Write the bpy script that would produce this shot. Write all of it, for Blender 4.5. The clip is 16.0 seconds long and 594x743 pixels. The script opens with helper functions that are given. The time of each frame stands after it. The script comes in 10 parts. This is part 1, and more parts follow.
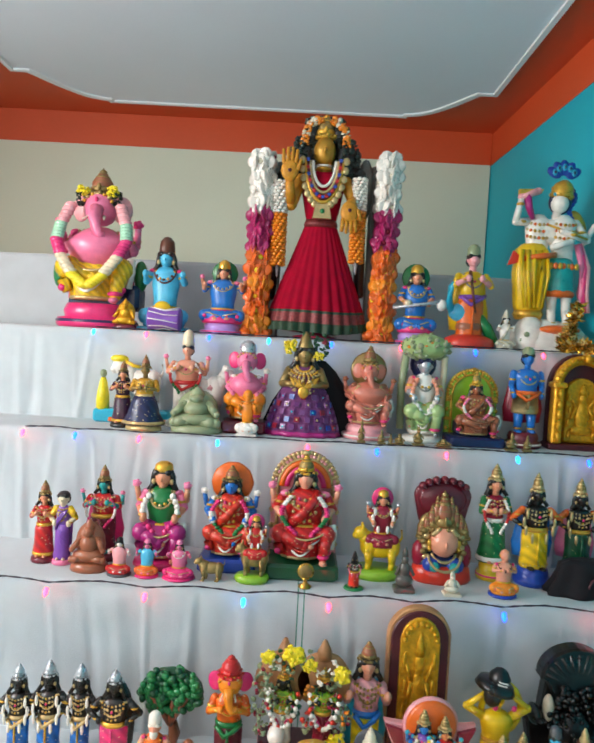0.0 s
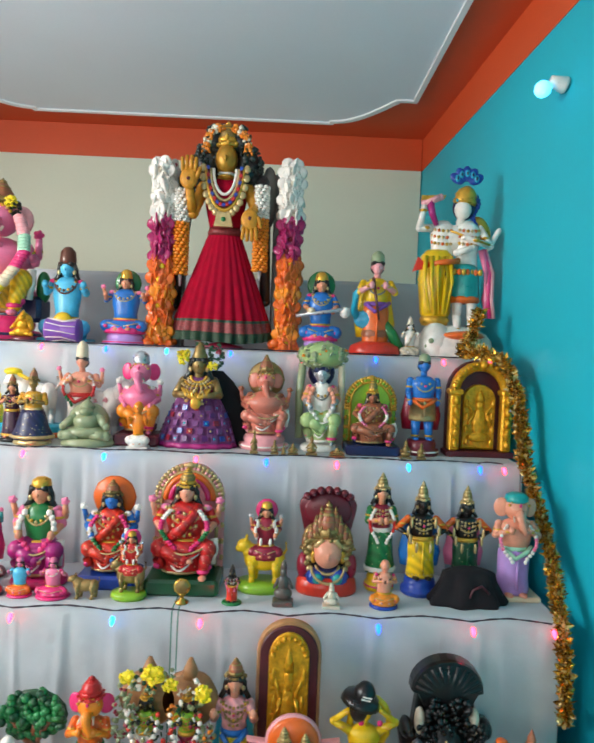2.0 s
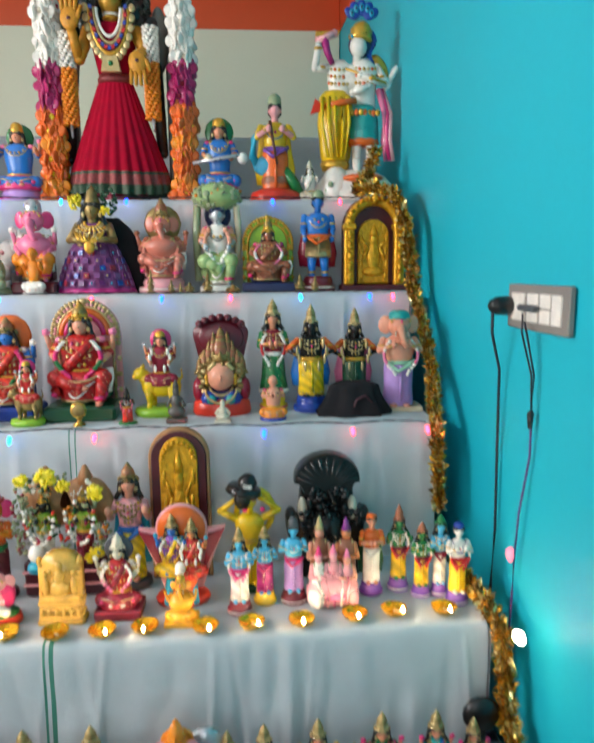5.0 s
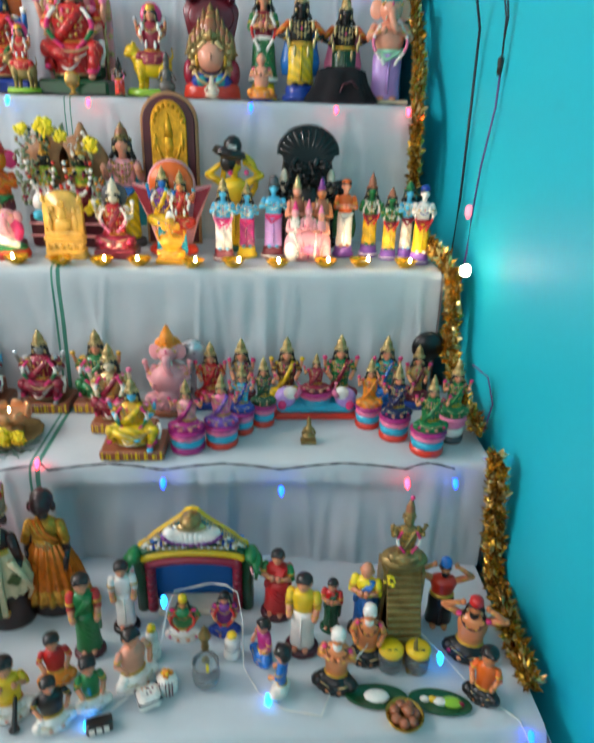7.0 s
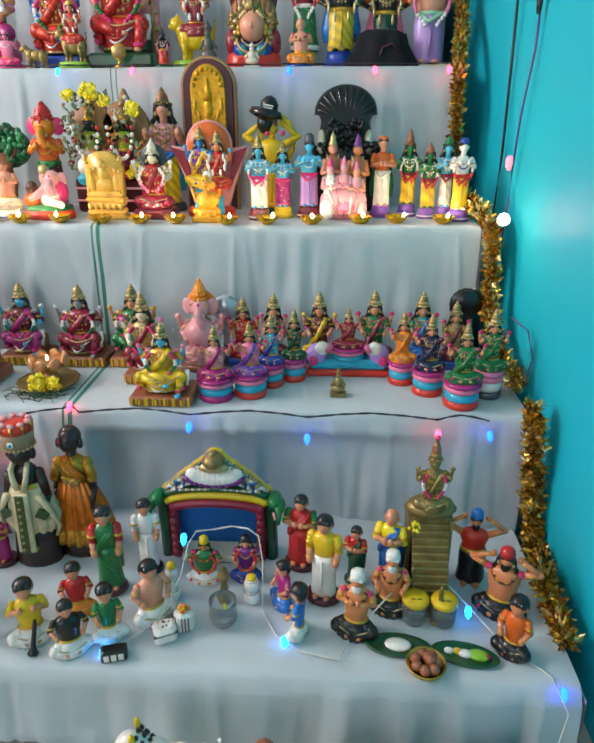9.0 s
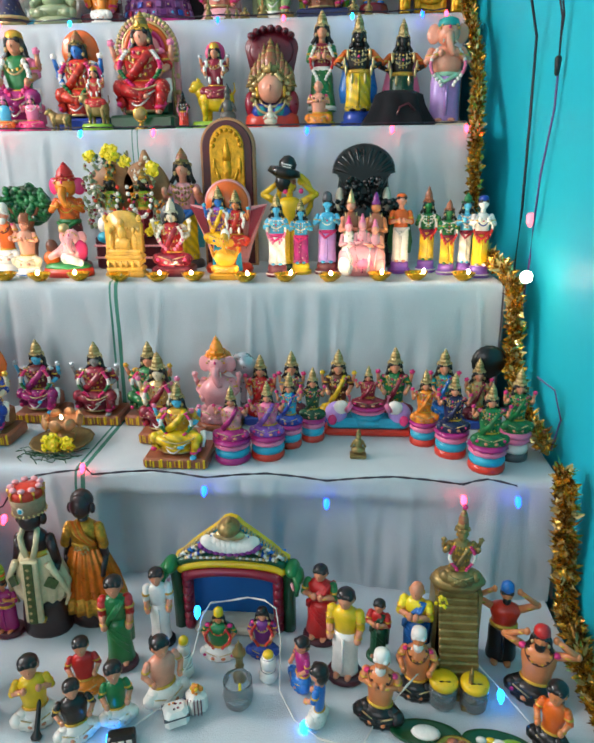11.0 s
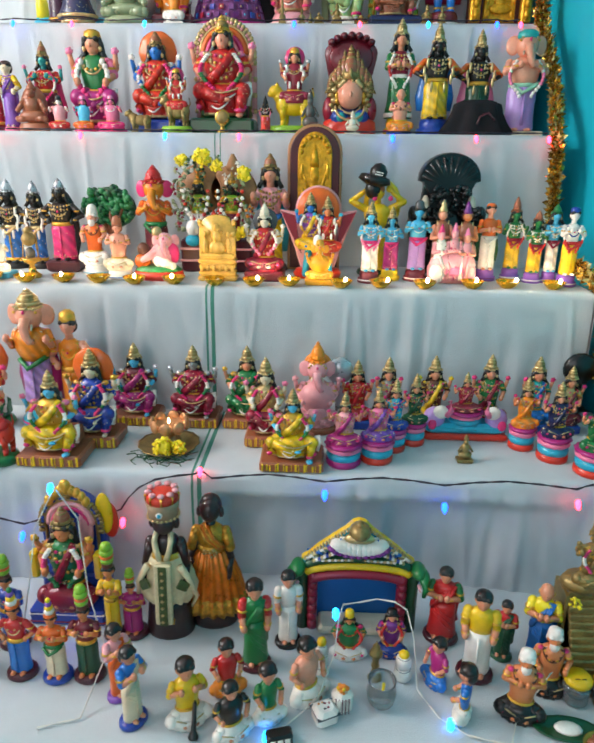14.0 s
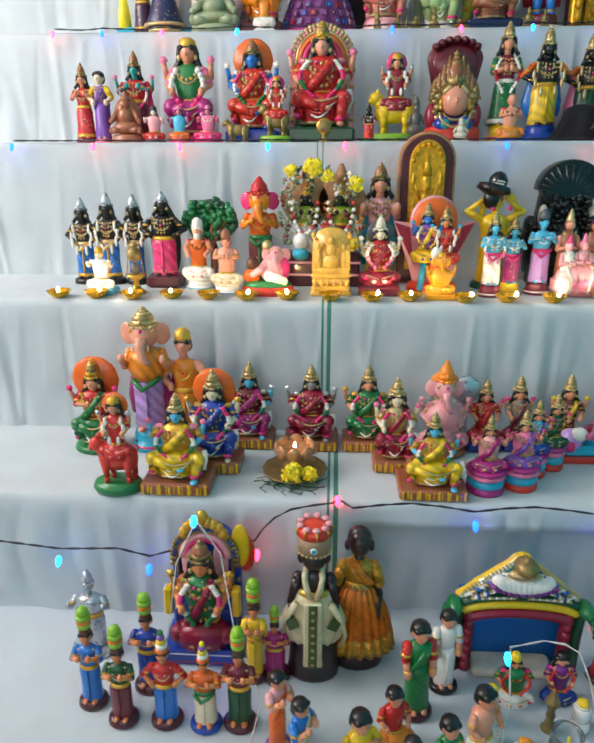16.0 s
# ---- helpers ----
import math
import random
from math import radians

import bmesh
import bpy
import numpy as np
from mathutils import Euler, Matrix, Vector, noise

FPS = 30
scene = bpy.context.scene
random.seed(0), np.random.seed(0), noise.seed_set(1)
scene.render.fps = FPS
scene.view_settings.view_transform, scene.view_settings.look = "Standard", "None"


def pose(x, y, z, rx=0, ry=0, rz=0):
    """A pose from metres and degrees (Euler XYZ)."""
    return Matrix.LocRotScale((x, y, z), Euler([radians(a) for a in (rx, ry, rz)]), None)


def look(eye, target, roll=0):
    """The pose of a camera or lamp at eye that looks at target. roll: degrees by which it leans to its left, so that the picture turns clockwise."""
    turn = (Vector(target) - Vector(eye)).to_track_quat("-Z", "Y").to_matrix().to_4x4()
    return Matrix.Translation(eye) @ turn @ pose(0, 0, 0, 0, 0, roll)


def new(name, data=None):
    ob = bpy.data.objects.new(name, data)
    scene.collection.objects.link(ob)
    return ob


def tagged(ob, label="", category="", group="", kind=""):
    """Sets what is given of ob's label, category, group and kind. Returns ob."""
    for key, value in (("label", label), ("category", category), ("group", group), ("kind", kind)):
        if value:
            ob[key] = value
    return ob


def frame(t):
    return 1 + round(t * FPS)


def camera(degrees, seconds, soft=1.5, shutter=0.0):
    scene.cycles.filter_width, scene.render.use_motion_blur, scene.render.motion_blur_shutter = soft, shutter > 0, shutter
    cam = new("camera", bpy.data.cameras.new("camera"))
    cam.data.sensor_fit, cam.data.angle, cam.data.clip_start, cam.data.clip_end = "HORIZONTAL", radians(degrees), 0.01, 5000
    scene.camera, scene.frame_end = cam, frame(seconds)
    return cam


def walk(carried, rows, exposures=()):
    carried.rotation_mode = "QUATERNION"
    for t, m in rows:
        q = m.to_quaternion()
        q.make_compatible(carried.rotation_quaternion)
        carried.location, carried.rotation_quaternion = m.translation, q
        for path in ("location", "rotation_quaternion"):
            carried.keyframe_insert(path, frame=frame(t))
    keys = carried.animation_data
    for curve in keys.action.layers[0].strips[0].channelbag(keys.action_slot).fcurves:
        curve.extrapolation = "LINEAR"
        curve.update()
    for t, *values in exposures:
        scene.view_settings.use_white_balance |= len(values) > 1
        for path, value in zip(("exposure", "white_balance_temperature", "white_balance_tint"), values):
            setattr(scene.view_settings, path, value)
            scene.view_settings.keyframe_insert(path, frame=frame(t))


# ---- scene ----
cam = camera(51.8, 16.0, soft=2.2, shutter=0.6)
PATH = [
    (0, (0.125, 0.096, 1.764), (0.12, 2.094, 1.668), 3.1),
    (0.5, (0.197, 0.071, 1.767), (0.191, 2.069, 1.679), 1.7),
    (1, (0.247, 0.107, 1.78), (0.272, 2.105, 1.679), 1.8),
    (1.5, (0.319, 0.111, 1.788), (0.341, 2.109, 1.698), 2.2),
    (2, (0.381, 0.115, 1.787), (0.424, 2.113, 1.711), 2.3),
    (2.5, (0.416, 0.121, 1.792), (0.504, 2.117, 1.717), 2.7),
    (3, (0.469, 0.129, 1.783), (0.605, 2.123, 1.725), 2.5),
    (3.2, (0.468, 0.12, 1.787), (0.648, 2.111, 1.72), 2.8),
    (5.3, (0.599, -0.009, 1.509), (0.748, 1.947, 1.12), -1.1),
    (5.5, (0.592, -0.053, 1.48), (0.778, 1.89, 1.043), -1.2),
    (6, (0.567, -0.162, 1.41), (0.785, 1.735, 0.817), 0.1),
    (6.5, (0.587, -0.203, 1.326), (0.758, 1.673, 0.655), -0.8),
    (7, (0.643, -0.202, 1.22), (0.755, 1.613, 0.386), 1.8),
    (7.5, (0.675, -0.217, 1.142), (0.768, 1.576, 0.262), 2.2),
    (8, (0.714, -0.229, 1.083), (0.778, 1.525, 0.124), 0.4),
    (8.5, (0.707, -0.246, 1.097), (0.656, 1.564, 0.247), 0.1),
    (9, (0.712, -0.241, 1.09), (0.62, 1.596, 0.305), -0.1),
    (9.2, (0.714, -0.23, 1.091), (0.621, 1.611, 0.316), -0.2),
    (11.3, (0.697, -0.202, 1.117), (0.54, 1.685, 0.473), -0.4),
    (11.5, (0.684, -0.213, 1.126), (0.516, 1.672, 0.478), -0.2),
    (12, (0.636, -0.214, 1.129), (0.439, 1.661, 0.46), -0.2),
    (12.5, (0.572, -0.223, 1.137), (0.395, 1.652, 0.463), 0.2),
    (13, (0.507, -0.236, 1.139), (0.367, 1.644, 0.473), 0.8),
    (13.5, (0.477, -0.226, 1.134), (0.369, 1.657, 0.47), 0.5),
    (14, (0.44, -0.233, 1.139), (0.366, 1.65, 0.471), 0.6),
    (14.5, (0.387, -0.241, 1.137), (0.248, 1.634, 0.456), 0.1),
    (15, (0.323, -0.205, 1.143), (0.22, 1.676, 0.473), 0.1),
    (15.5, (0.248, -0.182, 1.137), (0.141, 1.707, 0.491), 0.1),
    (16, (0.199, -0.171, 1.138), (0.084, 1.72, 0.496), -0.1),
]
walk(cam, [(t, look(eye, target, roll)) for t, eye, target, roll in PATH],
     exposures=[(0.0, -0.3), (1.5, -0.22), (3.2, -0.1), (5.3, -0.12), (7.0, -0.05), (8.5, -0.04), (12.5, 0.06), (15.0, -0.12), (16.0, -0.16)])

# ---------------------------------------------------------------- world and light
world = bpy.data.worlds.new("world")
scene.world = world
world.use_nodes = True
wn = world.node_tree.nodes
sky = wn.new("ShaderNodeTexSky")
sky.sky_type, sky.sun_disc = "NISHITA", False
sky.sun_elevation, sky.sun_rotation = radians(40), radians(200)
world.node_tree.links.new(sky.outputs[0], wn["Background"].inputs[0])
wn["Background"].inputs[1].default_value = 0.1


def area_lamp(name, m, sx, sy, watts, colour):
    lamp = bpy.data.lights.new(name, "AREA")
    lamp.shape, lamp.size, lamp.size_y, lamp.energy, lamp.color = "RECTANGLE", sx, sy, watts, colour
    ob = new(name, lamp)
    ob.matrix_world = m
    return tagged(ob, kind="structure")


# daylight through the two windows behind and beside the camera, and an unseen tube lamp added high on the left-hand
# wall
area_lamp("window_light", look((-0.6, -2.45, 1.75), (0.2, 1.0, 2.75)), 2.2, 1.4, 20, (1.0, 0.972, 0.985))
area_lamp("window_light", look((-1.95, 0.2, 1.95), (1.0, 1.3, 2.1)), 1.4, 1.0, 43, (0.98, 1.0, 1.0))
area_lamp("added_tube_lamp", look((-1.9, 1.0, 2.45), (0.6, 1.3, 1.6)), 1.2, 0.04, 50, (1.0, 0.99, 0.96))

# ---------------------------------------------------------------- materials
MATS = {}


def srgb(hexed):
    out = []
    for i in (0, 2, 4):
        c = int(hexed[i:i + 2], 16) / 255
        out.append(c / 12.92 if c <= 0.04045 else ((c + 0.055) / 1.055) ** 2.4)
    return (*out, 1)


def surface(name, colour, rough=0.5, metal=0.0, vary=0.12, scale=30.0, bump=0.15, fine=220.0, coat=0.0, depth=0.002):
    """A surface with stains at one scale, grain at another, and fine relief."""
    if name in MATS:
        return MATS[name]
    mat = bpy.data.materials.new(name)
    mat.use_nodes = True
    n, l = mat.node_tree.nodes, mat.node_tree.links
    p = n["Principled BSDF"]
    where = n.new("ShaderNodeTexCoord")
    info = n.new("ShaderNodeObjectInfo")
    shift = n.new("ShaderNodeVectorMath")
    l.new(where.outputs["Object"], shift.inputs[0])
    l.new(info.outputs["Location"], shift.inputs[1])
    big = n.new("ShaderNodeTexNoise")
    big.inputs["Scale"].default_value, big.inputs["Detail"].default_value = scale, 5
    small = n.new("ShaderNodeTexNoise")
    small.inputs["Scale"].default_value, small.inputs["Detail"].default_value = fine, 3
    l.new(shift.outputs[0], big.inputs["Vector"])
    l.new(shift.outputs[0], small.inputs["Vector"])
    add = n.new("ShaderNodeMath")
    add.operation = "MULTIPLY_ADD"
    l.new(small.outputs[0], add.inputs[0])
    add.inputs[1].default_value = 0.35
    l.new(big.outputs[0], add.inputs[2])
    ramp = n.new("ShaderNodeMapRange")
    ramp.inputs[1].default_value, ramp.inputs[2].default_value = 0.42, 0.95
    ramp.inputs[3].default_value, ramp.inputs[4].default_value = 1 - vary, 1 + vary
    l.new(add.outputs[0], ramp.inputs[0])
    hsv = n.new("ShaderNodeHueSaturation")
    hsv.inputs["Color"].default_value = srgb(colour)
    l.new(ramp.outputs[0], hsv.inputs["Value"])
    l.new(hsv.outputs[0], p.inputs["Base Color"])
    rr = n.new("ShaderNodeMapRange")
    rr.inputs[3].default_value, rr.inputs[4].default_value = max(rough - 0.12, 0.03), min(rough + 0.15, 1)
    l.new(big.outputs[0], rr.inputs[0])
    l.new(rr.outputs[0], p.inputs["Roughness"])
    p.inputs["Metallic"].default_value = metal
    p.inputs["Coat Weight"].default_value = coat
    bm = n.new("ShaderNodeBump")
    bm.inputs["Strength"].default_value, bm.inputs["Distance"].default_value = bump, depth
    l.new(add.outputs[0], bm.inputs["Height"])
    l.new(bm.outputs[0], p.inputs["Normal"])
    MATS[name] = mat
    return mat


def glow(name, colour, strength, base="ffffff"):
    if name in MATS:
        return MATS[name]
    mat = bpy.data.materials.new(name)
    mat.use_nodes = True
    p = mat.node_tree.nodes["Principled BSDF"]
    p.inputs["Base Color"].default_value = srgb(base)
    p.inputs["Emission Color"].default_value = srgb(colour)
    p.inputs["Emission Strength"].default_value = strength
    MATS[name] = mat
    return mat


def glass(name, colour, rough=0.05):
    if name in MATS:
        return MATS[name]
    mat = bpy.data.materials.new(name)
    mat.use_nodes = True
    p = mat.node_tree.nodes["Principled BSDF"]
    p.inputs["Base Color"].default_value = srgb(colour)
    p.inputs["Roughness"].default_value = rough
    p.inputs["Transmission Weight"].default_value = 0.9
    MATS[name] = mat
    return mat


PAINT = dict(
    white="ece6dc", cream="e0cfae", skin="d98f6c", peach="e2997c", tan="d8834f", pink="e8799e", hotpink="dd2f74", rose="e8a0a4",
    red="c4201f", scarlet="d2341f", maroon="6a1526", crimson="8f1330", wine="4a1220", orange="e2661a", saffron="ec8a1c", yellow="e8be16",
    lemon="f0d820", lime="8ab82c", green="17743a", darkgreen="0d4a2a", sage="8f9b76", teal="1f9a96", turq="26a7c4", sky="4fb6da",
    blue="1f6fc0", royal="1c3f9c", navy="17204c", purple="75257c", violet="7d4ba8", lilac="b48fd0", magenta="a81f72", black="14110f",
    brown="5a2f1c", clay="9a5a3c", darkskin="2c1718", grey="8a8a86", slate="4a4d52", stone="55524c", plum="3a1230", mint="9fd0b0", ivory="d8cfb8")


def brocade(name):
    """Painted cloth on a figurine: its colour, with small gold sprigs and pleat shade put into it."""
    key = "painted_brocade_" + name
    if key in MATS:
        return MATS[key]
    mat = surface(key, PAINT[name], 0.34, 0, 0.2, 45, 0.3, 260, coat=0.2)
    n, l = mat.node_tree.nodes, mat.node_tree.links
    p = n["Principled BSDF"]
    where = [q for q in n if q.bl_idname == "ShaderNodeVectorMath"][0]
    base = p.inputs["Base Color"].links[0].from_socket
    # shade of folds that wander over the cloth, put into the colour as darker valleys, and a few small gilt sprigs
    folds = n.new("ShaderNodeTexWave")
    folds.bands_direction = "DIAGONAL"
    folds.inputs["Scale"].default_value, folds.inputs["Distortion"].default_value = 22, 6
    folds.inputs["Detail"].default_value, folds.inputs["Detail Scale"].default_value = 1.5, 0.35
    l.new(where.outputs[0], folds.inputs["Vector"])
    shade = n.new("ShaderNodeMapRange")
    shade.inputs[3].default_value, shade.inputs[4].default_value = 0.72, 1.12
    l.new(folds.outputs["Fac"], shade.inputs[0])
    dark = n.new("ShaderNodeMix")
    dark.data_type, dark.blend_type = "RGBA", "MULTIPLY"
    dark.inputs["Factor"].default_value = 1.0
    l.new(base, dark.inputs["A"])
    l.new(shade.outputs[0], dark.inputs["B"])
    cells = n.new("ShaderNodeTexVoronoi")
    cells.inputs["Scale"].default_value = 105
    l.new(where.outputs[0], cells.inputs["Vector"])
    dot = n.new("ShaderNodeMapRange")
    dot.inputs[1].default_value, dot.inputs[2].default_value = 0.09, 0.17
    dot.inputs[3].default_value, dot.inputs[4].default_value = 1.0, 0.0
    l.new(cells.outputs["Distance"], dot.inputs[0])
    mix = n.new("ShaderNodeMix")
    mix.data_type = "RGBA"
    l.new(dot.outputs[0], mix.inputs["Factor"])
    l.new(dark.outputs["Result"], mix.inputs["A"])
    mix.inputs["B"].default_value = srgb("ecd9a4")
    l.new(mix.outputs["Result"], p.inputs["Base Color"])
    return mat


def paint(name):
    """Glazed colour on clay: shiny, with brushed unevenness."""
    if name.endswith("*"):
        return brocade(name[:-1]) if name[:-1] in PAINT else paint(name[:-1])
    if name == "gold":
        return surface("gold_paint", "d8a63e", 0.3, 0.5, 0.25, 60, 0.35)
    if name == "palegold":
        return surface("pale_gold_paint", "c9b07c", 0.32, 0.6, 0.25, 80, 0.35)
    if name == "silver":
        return surface("silver_paint", "c0c4c8", 0.28, 0.6, 0.2, 60, 0.3)
    if name == "brass":
        return surface("brass", "c09844", 0.28, 0.8, 0.3, 40, 0.2)
    if name == "oldbrass":
        return surface("old_brass", "98804e", 0.4, 0.55, 0.35, 50, 0.35)
    if name == "leafgold":
        return surface("gilded_relief", "dca222", 0.32, 0.5, 0.3, 90, 0.8, 160, depth=0.004)
    if name == "wood":
        return surface("dark_red_wood", "4d1620", 0.42, 0, 0.25, 25, 0.2)
    if name == "jelly":
        return surface("amber_resin", "e4b04c", 0.2, 0, 0.25, 40, 0.5, coat=0.5)
    if name == "gloss":
        return surface("black_gloss", "0a0a0b", 0.3, 0, 0.2, 30, 0.2, coat=0.2)
    return surface("painted_clay_" + name, PAINT[name], 0.32, 0, 0.13, 45, 0.25, 260, coat=0.25)


# ---------------------------------------------------------------- mesh kit
def unit_ball(nu, nv):
    vs, fs = [(0, 0, 1)], []
    for i in range(1, nv):
        a = math.pi * i / nv
        for j in range(nu):
            b = 2 * math.pi * j / nu
            vs.append((math.sin(a) * math.cos(b), math.sin(a) * math.sin(b), math.cos(a)))
    vs.append((0, 0, -1))
    last = len(vs) - 1
    for j in range(nu):
        k = (j + 1) % nu
        fs.append((0, 1 + j, 1 + k))
        for i in range(nv - 2):
            fs.append((1 + i * nu + j, 1 + (i + 1) * nu + j, 1 + (i + 1) * nu + k, 1 + i * nu + k))
        fs.append((last, 1 + (nv - 2) * nu + k, 1 + (nv - 2) * nu + j))
    return np.array(vs), fs


BALL, BALL_F = unit_ball(12, 8)
SMALL, SMALL_F = unit_ball(8, 5)


class Shape:
    """Collects solids into one mesh, each with its own material."""

    def __init__(self):
        self.v, self.f, self.m, self.mats, self.flat, self.n = [], [], [], [], [], 0

    def slot(self, mat):
        mat = paint(mat) if isinstance(mat, str) else mat
        if mat not in self.mats:
            self.mats.append(mat)
        return self.mats.index(mat)

    def add(self, verts, faces, mat, flat=False):
        s = self.slot(mat)
        verts = np.asarray(verts, float)
        self.v.append(verts)
        for f in faces:
            self.f.append(tuple(i + self.n for i in f))
            self.m.append(s)
            self.flat.append(flat)
        self.n += len(verts)
        return self

    def ball(self, c, r, mat, turn=None, small=False):
        b, f = (SMALL, SMALL_F) if small else (BALL, BALL_F)
        r = (r, r, r) if np.isscalar(r) else r
        v = b * np.array(r)
        if turn is not None:
            v = v @ np.array(Euler([radians(a) for a in turn]).to_matrix()).T
        return self.add(v + np.array(c), f, mat)

    def lathe(self, profile, mat, c=(0, 0, 0), sx=1.0, sy=1.0, seg=16, ripple=0.0, lobes=0, tilt=None, phase=0.0):
        vs, fs, n = [], [], len(profile)
        for k, (r, z) in enumerate(profile):
            for j in range(seg):
                a = 2 * math.pi * j / seg + phase
                rr = r * (1 + (ripple * math.cos(lobes * a) * (1 - k / max(n - 1, 1) * 0.6) if lobes else 0))
                vs.append((rr * math.cos(a) * sx, rr * math.sin(a) * sy, z))
        for k in range(n - 1):
            for j in range(seg):
                i = (j + 1) % seg
                fs.append((k * seg + j, k * seg + i, (k + 1) * seg + i, (k + 1) * seg + j))
        fs.append(tuple(range(seg - 1, -1, -1)))
        fs.append(tuple((n - 1) * seg + j for j in range(seg)))
        v = np.array(vs)
        if tilt is not None:
            v = v @ np.array(Euler([radians(a) for a in tilt]).to_matrix()).T
        return self.add(v + np.array(c), fs, mat)

    def tube(self, pts, r, mat, seg=8, r1=None):
        pts = [Vector(p) for p in pts]
        vs, fs, n = [], [], len(pts)
        for k, p in enumerate(pts):
            d = (pts[min(k + 1, n - 1)] - pts[max(k - 1, 0)]).normalized()
            u = d.cross(Vector((0, 0, 1)))
            u = d.cross(Vector((0, 1, 0))) if u.length < 0.05 else u
            u.normalize()
            w = d.cross(u)
            rr = r if r1 is None else r + (r1 - r) * k / max(n - 1, 1)
            for j in range(seg):
                a = 2 * math.pi * j / seg
                vs.append(tuple(p + u * (rr * math.cos(a)) + w * (rr * math.sin(a))))
        for k in range(n - 1):
            for j in range(seg):
                i = (j + 1) % seg
                fs.append((k * seg + j, k * seg + i, (k + 1) * seg + i, (k + 1) * seg + j))
        fs.append(tuple(range(seg - 1, -1, -1)))
        fs.append(tuple((n - 1) * seg + j for j in range(seg)))
        return self.add(vs, fs, mat)

    def limb(self, a, b, r0, r1, mat):
        self.tube([a, b], r0, mat, 8, r1)
        self.ball(a, r0 * 1.03, mat, small=True)
        return self.ball(b, r1 * 1.05, mat, small=True)

    def box(self, c, size, mat, bevel=0.08, turn=None):
        x, y, z = (s / 2 for s in size)
        b = min(size) * bevel
        vs, fs = [], []
        for zz, inset in ((-z, b), (-z + b, 0), (z - b, 0), (z, b)):
            for sx, sy in ((-1, -1), (1, -1), (1, 1), (-1, 1)):
                ex, ey = x - inset, y - inset
                vs.append((sx * (ex - b), sy * ey, zz))
                vs.append((sx * ex, sy * (ey - b), zz))
        order = [0, 2, 3, 5, 4, 6, 7, 1]
        for k in range(3):
            for j in range(8):
                i = (j + 1) % 8
                fs.append((k * 8 + order[j], k * 8 + order[i], (k + 1) * 8 + order[i], (k + 1) * 8 + order[j]))
        fs.append(tuple(order[::-1]))
        fs.append(tuple(24 + o for o in order))
        v = np.array(vs)
        if turn is not None:
            v = v @ np.array(Euler([radians(a) for a in turn]).to_matrix()).T
        return self.add(v + np.array(c), fs, mat, True)

    def slab(self, outline, y0, y1, mat, flat=True):
        """An upright slab: an outline in x and z, from y0 (front) to y1, with a softened front edge."""
        n = len(outline)
        o = np.array(outline, float)
        mid = o.mean(0)
        inner = mid + (o - mid) * 0.96
        e = (y1 - y0) * 0.25
        rings = [(inner, y0), (o, y0 + e), (o, y1)]
        vs = [(p[0], y, p[1]) for ring, y in rings for p in ring]
        fs = [tuple(range(n)), tuple(range(3 * n - 1, 2 * n - 1, -1))]
        for k in range(2):
            for j in range(n):
                i = (j + 1) % n
                fs.append((k * n + i, k * n + j, (k + 1) * n + j, (k + 1) * n + i))
        return self.add(vs, fs, mat, flat)

    def scatter(self, c, r, count, size, mat, rng, flat=0.5):
        """Small petals or beads over a rounded body."""
        for _ in range(count):
            d = Vector((rng.gauss(0, 1), rng.gauss(0, 1), rng.gauss(0, 1))).normalized()
            p = (c[0] + d.x * r[0], c[1] + d.y * r[1], c[2] + d.z * r[2])
            s = size * rng.uniform(0.7, 1.2)
            self.ball(p, (s, s, s * flat), mat, (rng.uniform(0, 180), rng.uniform(0, 180), 0), small=True)
        return self

    def ring(self, c, r, mat, flat=0.4):
        """A bangle: a flattened bead round a limb."""
        return self.ball(c, (r, r, r * flat), mat, small=True)

    def mesh(self, name):
        me = bpy.data.meshes.new(name)
        v = np.concatenate(self.v)
        me.from_pydata(v.tolist(), [], self.f)
        for m in self.mats:
            me.materials.append(m)
        me.polygons.foreach_set("material_index", self.m)
        me.polygons.foreach_set("use_smooth", [not x for x in self.flat])
        me.update()
        return me

    def thing(self, name, at, label, category, group="", kind="", turn=0.0, lean=0.0):
        ob = new(name, self.mesh(name))
        ob.matrix_world = pose(*at, lean, 0, turn)
        return tagged(ob, label, category, group, kind)

    def part(self, name, parent, label="", at=(0, 0, 0), turn=0.0):
        ob = new(name, self.mesh(name))
        ob.parent = parent
        ob.matrix_basis = pose(*at, 0, 0, turn)
        return tagged(ob, label)


def arc(cx, cz, rx, rz, a0, a1, n):
    return [(cx + rx * math.cos(radians(a0 + (a1 - a0) * k / (n - 1))), cz + rz * math.sin(radians(a0 + (a1 - a0) * k / (n - 1)))) for k in range(n)]


def holder(name, at, label, category, group="", kind="", turn=0.0):
    ob = new(name)
    ob.empty_display_size = 0.05
    ob.matrix_world = pose(*at, 0, 0, turn)
    return tagged(ob, label, category, group, kind)

# ---------------------------------------------------------------- the room
FLOOR, CEIL, BACK = 0.16, 2.862, 3.232
LEFT, FRONT = -2.0, -2.6


def right_x(y):
    return 1.035 + 0.04 * (BACK - y)


